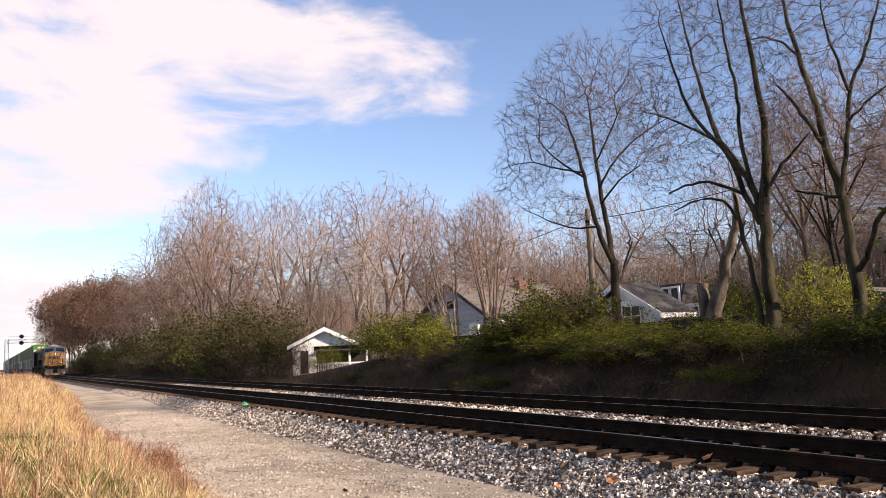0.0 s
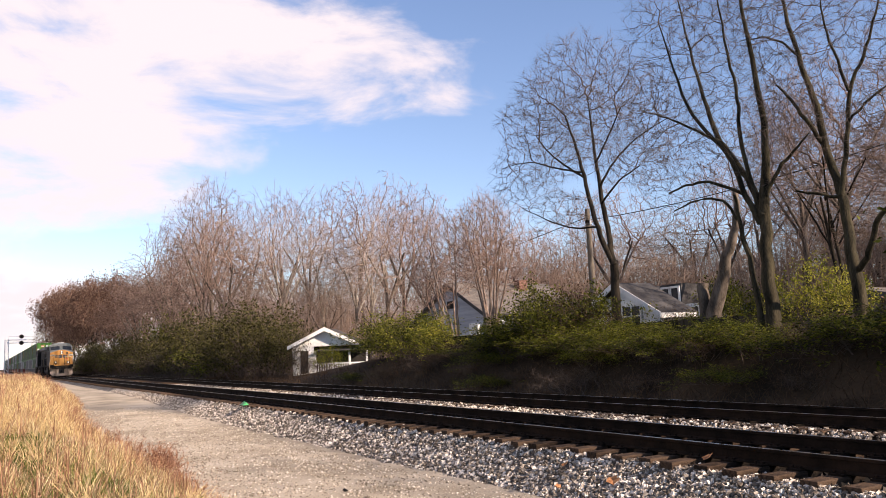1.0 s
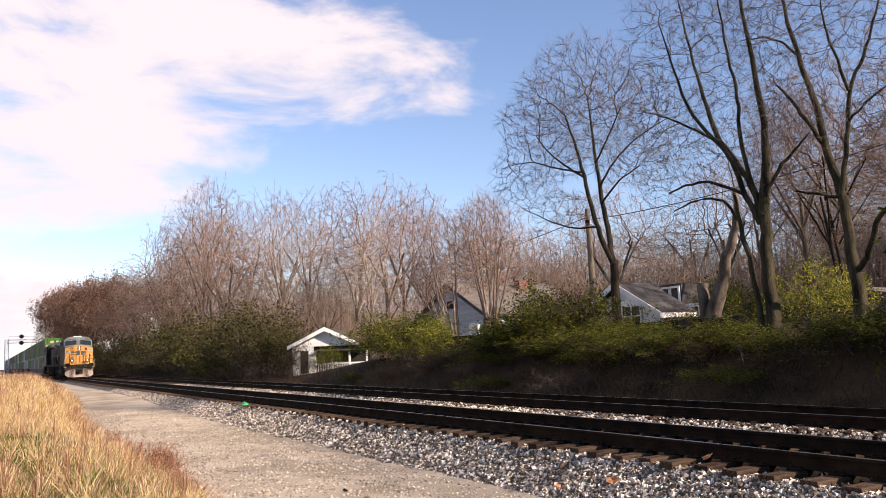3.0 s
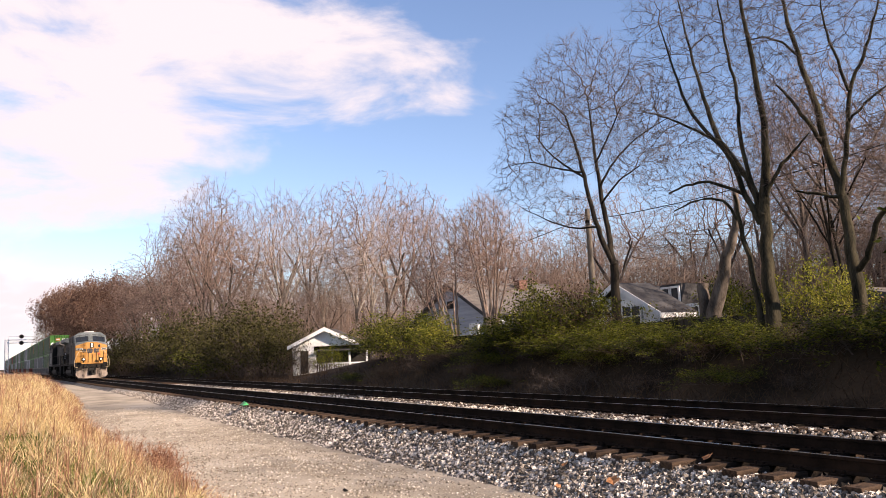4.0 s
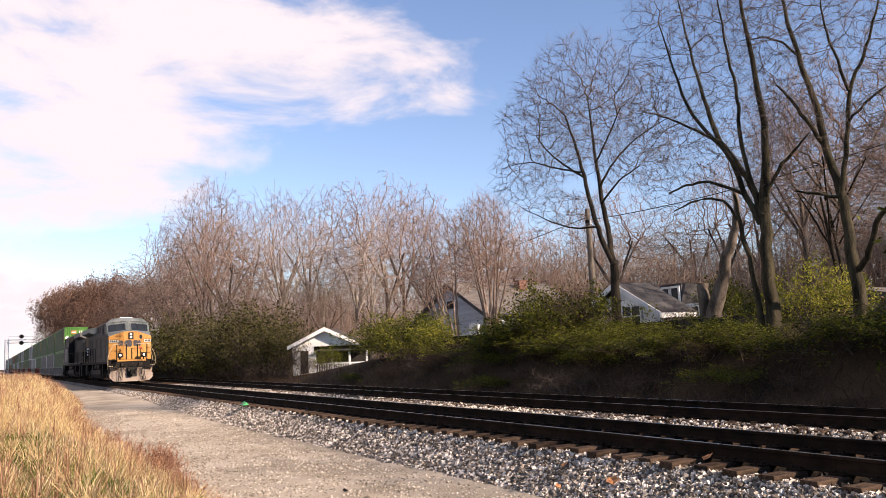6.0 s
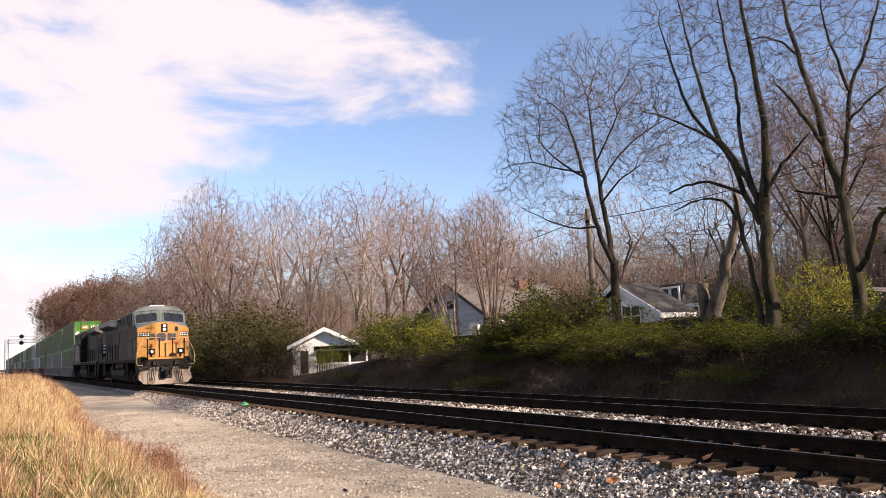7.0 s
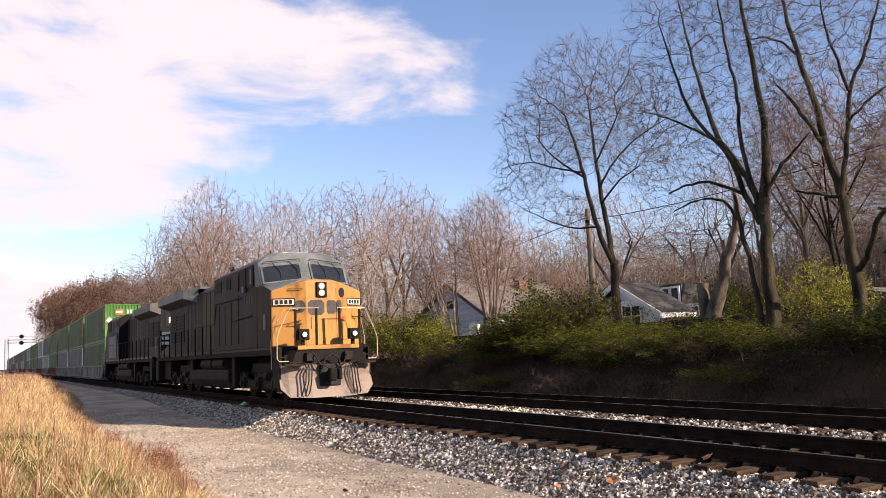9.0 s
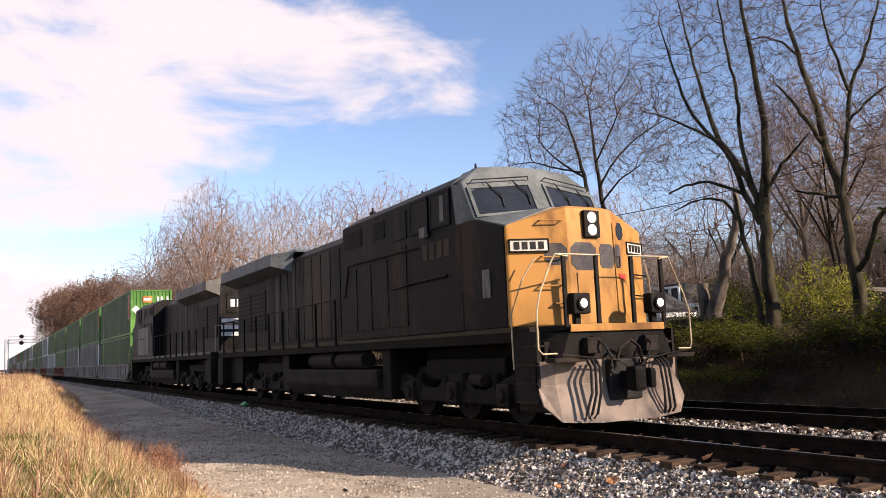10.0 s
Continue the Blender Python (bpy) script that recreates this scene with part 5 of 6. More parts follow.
part("gable_panel", add_prism(bmesh.new(), [(0, 3.3), (-2.5, 2.1), (2.5, 2.1)], "y", 0.0, 0.08), M_HWHITE, pav)
part("front_wall", box(-2.5, -0.9, 0.0, 0.1, -0.2, 2.1), M_HWHITE, pav)
# solid dark slab for the shaded doorway; the wall behind is not cut
part("dark_door_panel", box(-1.9, -1.3, -0.02, 0.02, 0.1, 1.8), M_SHADE, pav)
part("side_wall", box(-2.5, -2.4, 0.1, 6.0, -0.2, 2.1), M_HWHITE, pav)
part("inner_wall", box(-2.4, 3.1, 2.0, 2.1, -0.2, 2.1), M_SHADE, pav)
part("porch_floor", box(-0.9, 3.2, 0.0, 2.0, -0.3, 0.12), M_SHADE, pav)
part("porch_roof", hull([(-0.6, -0.4, 1.72), (3.3, -0.4, 1.72), (-0.6, 2.2, 2.05), (3.3, 2.2, 2.05), (-0.6, -0.4, 1.82), (3.3, -0.4, 1.82)]), M_SHINGLE_DK, pav)
for x in (-0.8, 0.5, 1.8, 3.1):
    part("post", box(x - 0.07, x + 0.07, -0.02, 0.12, -0.2, 1.75), M_HWHITE, pav)
for z in (0.12, 0.75):
    part("rail", box(-0.9, 3.1, 0.02, 0.09, z, z + 0.09), M_HWHITE, pav)
for i in range(22):
    x = -0.75 + i * 0.18
    part("baluster", box(x - 0.035, x + 0.035, 0.035, 0.075, 0.2, 0.76), M_HWHITE, pav)

# board fence on the bank
fence = thing("fence", "dark weathered board fence above the bank", "fence")
for i in range(12):
    x = -45.5 + i * 2.3
    z = float(hill(x, 12.6))
    part("post", box(x - 0.06, x + 0.06, 12.55, 12.67, z - 0.2, 2.2), M_FENCE, fence)
    for k in range(9):
        part("board", box(x + 0.08 + k * 0.245, x + 0.31 + k * 0.245, 12.57, 12.60, z - 0.05, 2.12 + 0.02 * (k % 2)), M_FENCE, fence)
    part("fence_rail", box(x + 0.06, x + 2.24, 12.605, 12.66, 1.85, 1.95), M_FENCE, fence)

# poles and cables
pole = thing("utility_pole", "weathered wooden utility pole with a slight lean", "utility pole", at=pose(-35.6, 20, float(hill(-35.6, 20)) - 0.2, 0, -0.8, 0))
part("shaft", add_cyl(bmesh.new(), (0, 0, 0), (0, 0, 7.4), 0.19, 0.14, seg=14), M_POLE, pole)
part("bolt_band", add_cyl(bmesh.new(), (0, 0, 6.6), (0, 0, 6.75), 0.165, seg=14), M_GRIME, pole)
part("insulator", add_cyl(bmesh.new(), (0.2, 0, 6.5), (0.2, 0, 6.8), 0.05, seg=8), M_SILVER, pole)
lamp = thing("street_lamp", "thin pale pole with a small lamp head", "street lamp", at=pose(-149.4, 40, float(hill(-149.4, 40)), 0, 5, 0))
part("shaft", add_cyl(bmesh.new(), (0, 0, 0), (0, 0, 11.6), 0.2, 0.14, seg=10), M_SILVER, lamp)
part("arm", add_pipe(bmesh.new(), [(0, 0, 11.3), (0.6, -0.2, 11.7), (1.6, -0.5, 11.8)], 0.07), M_SILVER, lamp)
part("lamp_head", box(1.4, 2.3, -0.7, -0.35, 11.62, 11.95, 0.05), M_WHITE, lamp)
def cable(a, b, sag, r=0.02):
    pts = [Vector(a).lerp(Vector(b), i / 12) - Vector((0, 0, sag * 4 * (i / 12) * (1 - i / 12))) for i in range(13)]
    c = part("overhead_cable", add_pipe(bmesh.new(), pts, r, 5), M_RUBBER)
    tagged(c, "thin black cable sagging from a wooden pole", "cable")
cable((-35.4, 20, 8.3), (-8, 19, 9.2), 0.7)
cable((-35.8, 20, 8.5), (-148.5, 39.5, 11.9), 1.8)

# signal bridge far along the line
sig = thing("signal_gantry", "silver lattice cantilever signal bridge over the tracks", "railway signal", at=pose(-335, 0, 0))
def lattice(parent, name, p0, p1, w, n):
    """A square lattice beam from p0 to p1."""
    p0, p1 = Vector(p0), Vector(p1)
    d = (p1 - p0).normalized()
    a = Vector((1, 0, 0))
    b = d.cross(a).normalized()
    bm = bmesh.new()
    for i in (-1, 1):
        for j in (-1, 1):
            add_pipe(bm, [p0 + (a * i + b * j) * w, p1 + (a * i + b * j) * w], 0.13, 4)
    for k in range(n):
        u, v = p0.lerp(p1, k / n), p0.lerp(p1, (k + 1) / n)
        for i in (-1, 1):
            add_pipe(bm, [u + (a * i + b) * w, v + (a * i - b) * w], 0.085, 4)
            add_pipe(bm, [u + (a + b * i) * w, v + (-a + b * i) * w], 0.085, 4)
    return part(name, bm, M_SILVER, parent)
lattice(sig, "mast", (0, -3.9, -0.9), (0, -3.9, 11.9), 0.6, 10)
lattice(sig, "cantilever", (0, -3.9, 11.2), (0, 6.4, 11.2), 0.55, 9)
for y, z in ((0.75, 12.9), (0.75, 10.6)):
    s = part("signal_head", add_cyl(bmesh.new(), (0.7, y, z), (0.85, y, z), 0.75, seg=20), M_RUBBER, sig, "black round signal target")
    part("signal_hood", add_cyl(bmesh.new(), (0.85, y, z), (1.2, y, z), 0.2, seg=12), M_GRIME, s)
part("signal_post", add_cyl(bmesh.new(), (0.65, 0.75, 9.9), (0.65, 0.75, 13.4), 0.08, seg=8), M_SILVER, sig)
part("walkway_rail", add_pipe(bmesh.new(), [(0.5, -3.4, 11.8), (0.5, -3.4, 12.9), (0.5, 6.3, 12.9), (0.5, 6.3, 11.8)], 0.06, 4), M_SILVER, sig)

# ---------------------------------------------------------------- clouds
def cloud_material():
    m = bpy.data.materials.new("cloud")
    m.use_nodes = True
    nd, ln = m.node_tree.nodes, m.node_tree.links
    nd.clear()
    out = nd.new("ShaderNodeOutputMaterial")
    uv = nd.new("ShaderNodeUVMap")
    uv.uv_map = "sky"
    sep = nd.new("ShaderNodeSeparateXYZ")
    ln.new(uv.outputs[0], sep.inputs[0])
    # edge of the cloud bank, as degrees / 100 along the horizon, by height over it
    edge = nd.new("ShaderNodeValToRGB")
    e = edge.color_ramp
    # the first two stops paint a white haze band low on the horizon
    stops = ((0.0, 0.95), (0.035, 0.30), (0.055, 0.08), (0.075, 0.0), (0.09, 0.09), (0.12, 0.125), (0.15, 0.14), (0.163, 0.26), (0.18, 0.30), (0.20, 0.285), (0.24, 0.20), (0.35, 0.12), (0.6, 0.3))
    while len(e.elements) < len(stops):
        e.elements.new(0.5)
    for el, (p, v) in zip(e.elements, stops):
        el.position, el.color = p, (v, v, v, 1)
    ln.new(sep.outputs[1], edge.inputs[0])
    mp = nd.new("ShaderNodeMapping")
    mp.inputs["Scale"].default_value = (1.0, 2.6, 1.0)
    mp.inputs["Rotation"].default_value = (0, 0, radians(-14))
    ln.new(uv.outputs[0], mp.inputs[0])
    nz = nd.new("ShaderNodeTexNoise")
    nz.inputs["Scale"].default_value, nz.inputs["Detail"].default_value, nz.inputs["Roughness"].default_value = 9.0, 9, 0.58
    nz.inputs["Distortion"].default_value = 0.35
    ln.new(mp.outputs[0], nz.inputs["Vector"])
    def op(kind, a, b):
        n = nd.new("ShaderNodeMath")
        n.operation = kind
        for k, v in ((0, a), (1, b)):
            if isinstance(v, (int, float)):
                n.inputs[k].default_value = v
            else:
                ln.new(v, n.inputs[k])
        return n.outputs[0]
    d = op("MULTIPLY", op("SUBTRACT", edge.outputs[0], sep.outputs[0]), 6.5)
    d = op("MINIMUM", d, 0.52)
    dens = op("ADD", d, op("MULTIPLY", op("SUBTRACT", nz.outputs[0], 0.5), 3.0))
    rng_n = nd.new("ShaderNodeMapRange")
    rng_n.interpolation_type = "SMOOTHSTEP"
    rng_n.inputs["From Min"].default_value, rng_n.inputs["From Max"].default_value = -0.25, 0.6
    ln.new(dens, rng_n.inputs[0])
    em = nd.new("ShaderNodeEmission")
    em.inputs[0].default_value, em.inputs[1].default_value = (1.0, 0.97, 0.99, 1), 0.44
    tr = nd.new("ShaderNodeBsdfTransparent")
    mx = nd.new("ShaderNodeMixShader")
    ln.new(rng_n.outputs[0], mx.inputs[0])
    ln.new(tr.outputs[0], mx.inputs[1])
    ln.new(em.outputs[0], mx.inputs[2])
    ln.new(mx.outputs[0], out.inputs[0])
    return m


def cloud_sheet():
    az, el = np.radians(np.arange(-70, 91, 4.0)), np.radians(np.arange(-2, 71, 4.0))
    Az, El = np.meshgrid(az, el, indexing="ij")
    R = 2800.0
    v = np.stack([-np.cos(Az) * np.cos(El) * R, np.sin(Az) * np.cos(El) * R, np.sin(El) * R], -1).reshape(-1, 3)
    n, m = len(az), len(el)
    i = (np.arange(n - 1)[:, None] * m + np.arange(m - 1)).ravel()
    me = fast_mesh("clouds", v, np.stack([i, i + m, i + m + 1, i + 1], 1), True)
    layer = me.uv_layers.new(name="sky")
    idx = np.empty(len(me.loops), np.int32)
    me.loops.foreach_get("vertex_index", idx)
    uv = np.stack([np.degrees(Az).ravel()[idx] / 100, np.degrees(El).ravel()[idx] / 100], 1)
    layer.data.foreach_set("uv", uv.astype(np.float32).ravel())
    return tagged(part("clouds", me, cloud_material()), "thin white drifting cloud bank and horizon haze in a blue sky", "clouds", kind="structure")


clouds = cloud_sheet()

# ---------------------------------------------------------------- small things on the ground
M_LEAF_ORANGE = mat("dead_leaf", (0.24, 0.096, 0.04), (0.384, 0.192, 0.088), 20, 0.8, bump=0.3)
M_SCRAP = mat("green_plastic", (0.024, 0.2, 0.064), (0.048, 0.288, 0.112), 20, 0.4, bump=0.1)


def dead_leaf(x, y, z, size, seed):
    g = np.random.default_rng(seed)
    bm = bmesh.new()
    ring = []
    for k in range(14):
        a = k * math.tau / 14
        r = size * (0.6 + 0.4 * abs(math.sin(a * 2.5))) * g.uniform(0.85, 1.1)
        ring.append(bm.verts.new((math.cos(a) * r, math.sin(a) * r, 0.25 * r * abs(math.cos(a)) + g.uniform(0, 0.01))))
    c = bm.verts.new((0, 0, 0))
    for k in range(14):
        bm.faces.new((c, ring[k], ring[(k + 1) % 14]))
    ob = part("fallen_leaf", bm, M_LEAF_ORANGE)
    ob.matrix_basis = pose(x, y, z, 25, -20, g.uniform(0, 360))
    m = ob.modifiers.new("thick", "SOLIDIFY")
    m.thickness = 0.003
    return tagged(ob, "curled orange-brown dead leaf on ballast", "leaf", "dead leaves")


dead_leaf(-8.63, -1.97, -0.42, 0.10, 1)
dead_leaf(-9.75, -1.9, -0.33, 0.055, 2)
dead_leaf(-7.9, -0.98, -0.15, 0.085, 3)
dead_leaf(-9.4, -2.3, -0.55, 0.05, 4)
sc = part("plastic_scrap", hull([(-0.25, -0.1, 0), (0.25, -0.12, 0), (0.2, 0.1, 0), (-0.2, 0.12, 0), (-0.05, 0, 0.13), (0.16, 0.02, 0.1)]), M_SCRAP)
sc.matrix_basis = pose(-28.4, -1.45, -0.2)
tagged(sc, "crumpled bright green plastic scrap on ballast", "litter")
st = part("dark_stone", hull([(-0.07, -0.05, 0), (0.07, -0.04, 0), (0.05, 0.06, 0), (-0.05, 0.05, 0), (-0.03, 0, 0.06), (0.04, 0.01, 0.05)]), M_STONE_DARK)
st.matrix_basis = pose(-12.2, -4.3, ROAD_Z)
tagged(st, "dark lump of stone on the gravel track", "stone")


def rooted(stem, sink=0.15):
    x, y, z, r = stem[0]
    return [(x, y, float(hill(x, y)) - sink, r)] + list(stem[1:])


# big bare trees on the bank
crown_tree("bare_tree", "tall bare forked tree with a wide fan of fine twigs", [
    rooted([(-29.16, 16, 2.64, 0.36), (-29.16, 16, 4.2, 0.30), (-29.12, 16, 5.03, 0.28)]),
    [(-29.12, 16, 5.0, 0.22), (-29.41, 16.1, 6.07, 0.19), (-29.78, 16.2, 7.62, 0.17), (-30.29, 16.3, 10.06, 0.12), (-30.59, 16.4, 12.12, 0.08), (-30.86, 16.5, 13.6, 0.04)],
    [(-29.12, 16, 5.0, 0.20), (-29.7, 15.85, 6.24, 0.18), (-29.95, 15.7, 7.35, 0.16), (-30.35, 15.55, 9.47, 0.13), (-30.66, 15.4, 11.06, 0.10), (-31.13, 15.25, 12.58, 0.06)],
    [(-30.4, 15.7, 9.3, 0.09), (-32.0, 16.0, 10.2, 0.08), (-33.8, 16.2, 11.3, 0.06), (-35.2, 16.4, 12.7, 0.035)],
    [(-30.4, 15.5, 9.6, 0.08), (-32.3, 15.4, 10.2, 0.06), (-34.2, 15.2, 11.0, 0.04), (-36.2, 14.8, 11.0, 0.02)],
    [(-29.7, 16, 8.0, 0.08), (-27.86, 15.5, 8.7, 0.06), (-25.9, 15, 8.9, 0.035)],
    [(-29.95, 16.2, 8.9, 0.09), (-29.3, 16.5, 9.91, 0.07), (-28.2, 17, 10.9, 0.05), (-26.5, 17.4, 11.4, 0.025)],
    [(-30.2, 16.2, 10.1, 0.08), (-28.7, 15.8, 11, 0.06), (-27.3, 15.4, 11.9, 0.035)],
    [(-29.85, 15.9, 6.9, 0.08), (-31.57, 15.7, 7.05, 0.06), (-32.97, 15.4, 7.6, 0.045), (-34.9, 15.1, 8.6, 0.02)],
], [((-30.9, 16, 13.3), (3.6, 3.0, 3.4), 2600), ((-33.6, 16, 12.4), (2.9, 2.6, 3.0), 1700), ((-28.2, 16, 11.6), (3.0, 2.6, 2.9), 1600), ((-35.0, 15.6, 10.2), (2.0, 2.2, 1.8), 600),
    ((-26.8, 16, 9.4), (2.0, 2.2, 1.4), 520), ((-31.8, 15.5, 8.0), (2.6, 1.5, 1.0), 300)], 11, M_BARK, M_TWIG, 0.26, 0.30, 0.0050, 4, (0.35, 0.9), 0.05)
crown_tree("bare_tree", "bare tree of several dark trunks from one root", [
    rooted([(-16.18, 10.6, 1.89, 0.31), (-16.25, 10.65, 3.63, 0.27), (-16.23, 10.7, 5.13, 0.24), (-15.97, 10.75, 7.03, 0.16), (-16.11, 10.8, 8.37, 0.13), (-16.38, 10.85, 10.14, 0.10), (-16.65, 10.9, 12.72, 0.05)]),
    [(-16.2, 10.6, 4.9, 0.17), (-16.64, 10.75, 5.98, 0.15), (-17.33, 10.9, 6.84, 0.13), (-18.09, 11.05, 7.86, 0.12), (-18.63, 11.2, 9.25, 0.09), (-19.17, 11.35, 11.01, 0.06), (-19.86, 11.5, 14.05, 0.025)],
    [(-16.33, 10.6, 4.7, 0.13), (-16.72, 10.4, 5.92, 0.12), (-16.94, 10.2, 7.0, 0.10), (-17.85, 10, 8.03, 0.08), (-18.34, 9.8, 9.47, 0.06), (-18.79, 9.6, 11.67, 0.025)],
    [(-17.64, 10.7, 7.5, 0.08), (-18.5, 10.8, 8.04, 0.065), (-19.88, 11, 8.85, 0.05), (-21.13, 11.2, 9.48, 0.025)],
    [(-16.35, 10.6, 5.3, 0.10), (-16.72, 10.5, 7.2, 0.09), (-16.56, 10.4, 8.63, 0.075), (-16.73, 10.3, 9.83, 0.06), (-16.89, 10.2, 12.14, 0.03)],
    [(-16.05, 10.65, 5.5, 0.10), (-15.68, 10.8, 6.24, 0.08), (-15.27, 11, 6.67, 0.06), (-14.86, 11.2, 7.13, 0.03)],
    [(-16.7, 10.6, 5.6, 0.08), (-17.85, 10.3, 6.29, 0.07), (-18.51, 10, 6.26, 0.055), (-18.99, 9.7, 6.06, 0.04)],
    [(-17.15, 10.6, 4.95, 0.07), (-17.31, 10.3, 5.62, 0.06), (-18.09, 10, 5.72, 0.05), (-18.83, 9.7, 5.46, 0.03)],
    rooted([(-16.57, 10.6, 2.0, 0.14), (-16.73, 10.6, 3.51, 0.12), (-17.07, 10.6, 4.67, 0.10), (-17.18, 10.6, 5.73, 0.06)]),
], [((-18.6, 10.8, 11.2), (2.3, 2.4, 3.2), 1900), ((-16.6, 10.8, 11.6), (1.9, 2.2, 3.0), 1200), ((-19.8, 10.8, 8.8), (2.1, 1.8, 1.8), 900), ((-16.8, 10.4, 7.8), (1.6, 1.8, 1.6), 450),
    ((-15.2, 11, 7.6), (1.2, 1.6, 1.4), 350), ((-18.8, 9.9, 6.2), (1.5, 1.2, 1.0), 300)], 12, M_BARK_MOSS, M_TWIG, 0.21, 0.27, 0.0037, 4, (0.3, 0.75), 0.08)
crown_tree("bare_tree", "leaning bare tree with a crooked trunk and low limb", [
    rooted([(-14.32, 12, 1.85, 0.30), (-14.46, 12, 3.28, 0.25), (-14.58, 12.06, 4.26, 0.21), (-14.65, 12.1, 5.39, 0.19), (-15.09, 12.12, 6.94, 0.16), (-15.21, 12.15, 8.09, 0.14), (-15.62, 12.18, 9.54, 0.11), (-15.94, 12.2, 10.92, 0.09), (-16.24, 12.24, 13.0, 0.04)]),
    [(-14.62, 12, 5.3, 0.11), (-14.35, 12.15, 6.85, 0.10), (-14.25, 12.3, 8.42, 0.085), (-13.77, 12.45, 9.2, 0.07), (-13.51, 12.6, 10.14, 0.05), (-13.19, 12.75, 11.2, 0.03)],
    [(-14.2, 12.2, 8.3, 0.07), (-14.28, 11.8, 9.45, 0.055), (-14.37, 11.6, 10.47, 0.04), (-14.26, 11.4, 11.6, 0.02)],
    [(-15.1, 12.1, 6.95, 0.10), (-15.31, 11.7, 7.73, 0.085), (-15.5, 11.4, 8.35, 0.065), (-15.74, 11.1, 8.82, 0.04)],
    [(-14.42, 12, 3.1, 0.14), (-13.78, 11.8, 3.51, 0.12), (-13.43, 11.6, 4.31, 0.11), (-12.89, 11.4, 4.67, 0.09), (-12, 11.2, 5.15, 0.05)],
    [(-14.28, 12.2, 7.4, 0.06), (-13.64, 12.3, 7.95, 0.05), (-12.96, 12.6, 8.33, 0.03)],
    [(-14.64, 12.1, 5.25, 0.08), (-15.02, 11.6, 5.4, 0.065), (-15.49, 11.2, 5.56, 0.04)],
    [(-15.75, 12.2, 9.9, 0.06), (-16.28, 12.3, 10.51, 0.05), (-17.23, 12.6, 11.1, 0.04), (-18.4, 12.9, 11.4, 0.02)],
], [((-15.2, 12.2, 11.2), (2.6, 2.4, 2.8), 1400), ((-13.4, 12.3, 9.8), (2.0, 2.2, 2.6), 1300), ((-12.6, 11.8, 6.8), (1.6, 1.8, 1.8), 700), ((-15.6, 11.5, 8.2), (1.3, 1.4, 1.4), 400), ((-16.0, 11.4, 5.8), (1.0, 1.0, 0.8), 200)],
    13, M_BARK_MOSS, M_TWIG, 0.21, 0.27, 0.0037, 4, (0.3, 0.75), 0.05)
crown_tree("broken_tree", "thick leaning pale trunk with a short broken fork", [
    rooted([(-21.69, 14, 2.2, 0.45), (-21.1, 14, 3.54, 0.36), (-20.54, 14, 4.56, 0.26), (-20.09, 14, 5.66, 0.19), (-20.11, 14, 6.69, 0.12)]),
    rooted([(-21.97, 14, 2.2, 0.36), (-21.93, 14, 3.2, 0.31), (-21.9, 14, 3.45, 0.26)]),
], [((-20.2, 14, 7.6), (1.6, 1.6, 1.4), 220)], 14, M_BARK_MID, M_TWIG, 0.25, 0.36, 0.006, 3)

# many-stemmed pinkish trees before the grey house
for base, crown, half, n, seed in (((-44.9, 16.5), (-46.6, 16.5, 7.7), (2.8, 2.4, 3.3), 2200, 21), ((-39.9, 16.0), (-39.6, 16.0, 7.2), (2.7, 2.4, 3.1), 2200, 22),
                                   ((-42.5, 17.5), (-42.8, 17.5, 8.1), (2.2, 2.0, 2.9), 1300, 23), ((-47.6, 17.0), (-49.2, 17.0, 6.4), (1.7, 1.6, 2.4), 800, 24)):
    g0 = np.random.default_rng(seed)
    zb = float(hill(*base))
    stems = []
    for k in range(6):
        a = k * 1.05 + g0.uniform(-0.3, 0.3)
        q = g0.uniform(0.35, 0.7)
        tx, ty = crown[0] + math.cos(a) * half[0] * q, crown[1] + math.sin(a) * half[1] * q
        stems.append([(base[0] + math.cos(a) * 0.2, base[1] + math.sin(a) * 0.2, zb - 0.1, 0.13), (base[0] * 0.8 + tx * 0.2 + math.cos(a) * 0.2, base[1] * 0.8 + ty * 0.2, zb + 1.9, 0.10),
                      (base[0] * 0.4 + tx * 0.6, base[1] * 0.4 + ty * 0.6, zb + 3.9, 0.065), (tx, ty, crown[2] + 0.4, 0.03)])
    crown_tree("bare_tree", "many-stemmed bare tree with pinkish twigs", stems, [(crown, half, n), ((crown[0] + 0.5, crown[1], crown[2] - 1.6), (half[0] * 0.8, half[1], 1.6), n // 4)], seed, M_BARK_PINK, M_TWIG_RED,
               0.25, 0.28, 0.0068, 3, (0.3, 0.75), 0.22, "pinkish trees by the house")

# pale-barked trees and woods beyond, from a few kinds
KINDS = [wild_tree("bare_tree", "bare woodland tree with fine brown twigs", 20, 31, M_BARK_MID, M_TWIG_TAN, 0.5, "bare woodland trees", width=0.34, goals=2200),
         wild_tree("bare_tree", "bare woodland tree with reddish-brown twigs", 17, 33, M_BARK_MID, M_TWIG_RED, 0.4, "bare woodland trees", width=0.38, goals=2200),
         wild_tree("bare_tree", "slender bare brown woodland tree", 15, 35, M_BARK, M_TWIG_TAN, 0.2, "bare woodland trees", width=0.32, goals=1800, tip=0.008),
         wild_tree("sycamore_tree", "tall bare tree with pale mottled bark", 24, 37, M_BARK_PALE, M_TWIG_PALE, 0.48, "pale-barked trees", width=0.27, goals=2200),
         wild_tree("oak_tree", "oak that still holds its reddish-brown dead leaves", 18, 39, M_BARK, M_TWIG_RED, 0.3, "leafy brown oaks", (M_LEAF_RUST, 6, 0.19, 0.45), width=0.42, low=0.2, goals=800, fork=0.22, shoots=1)]
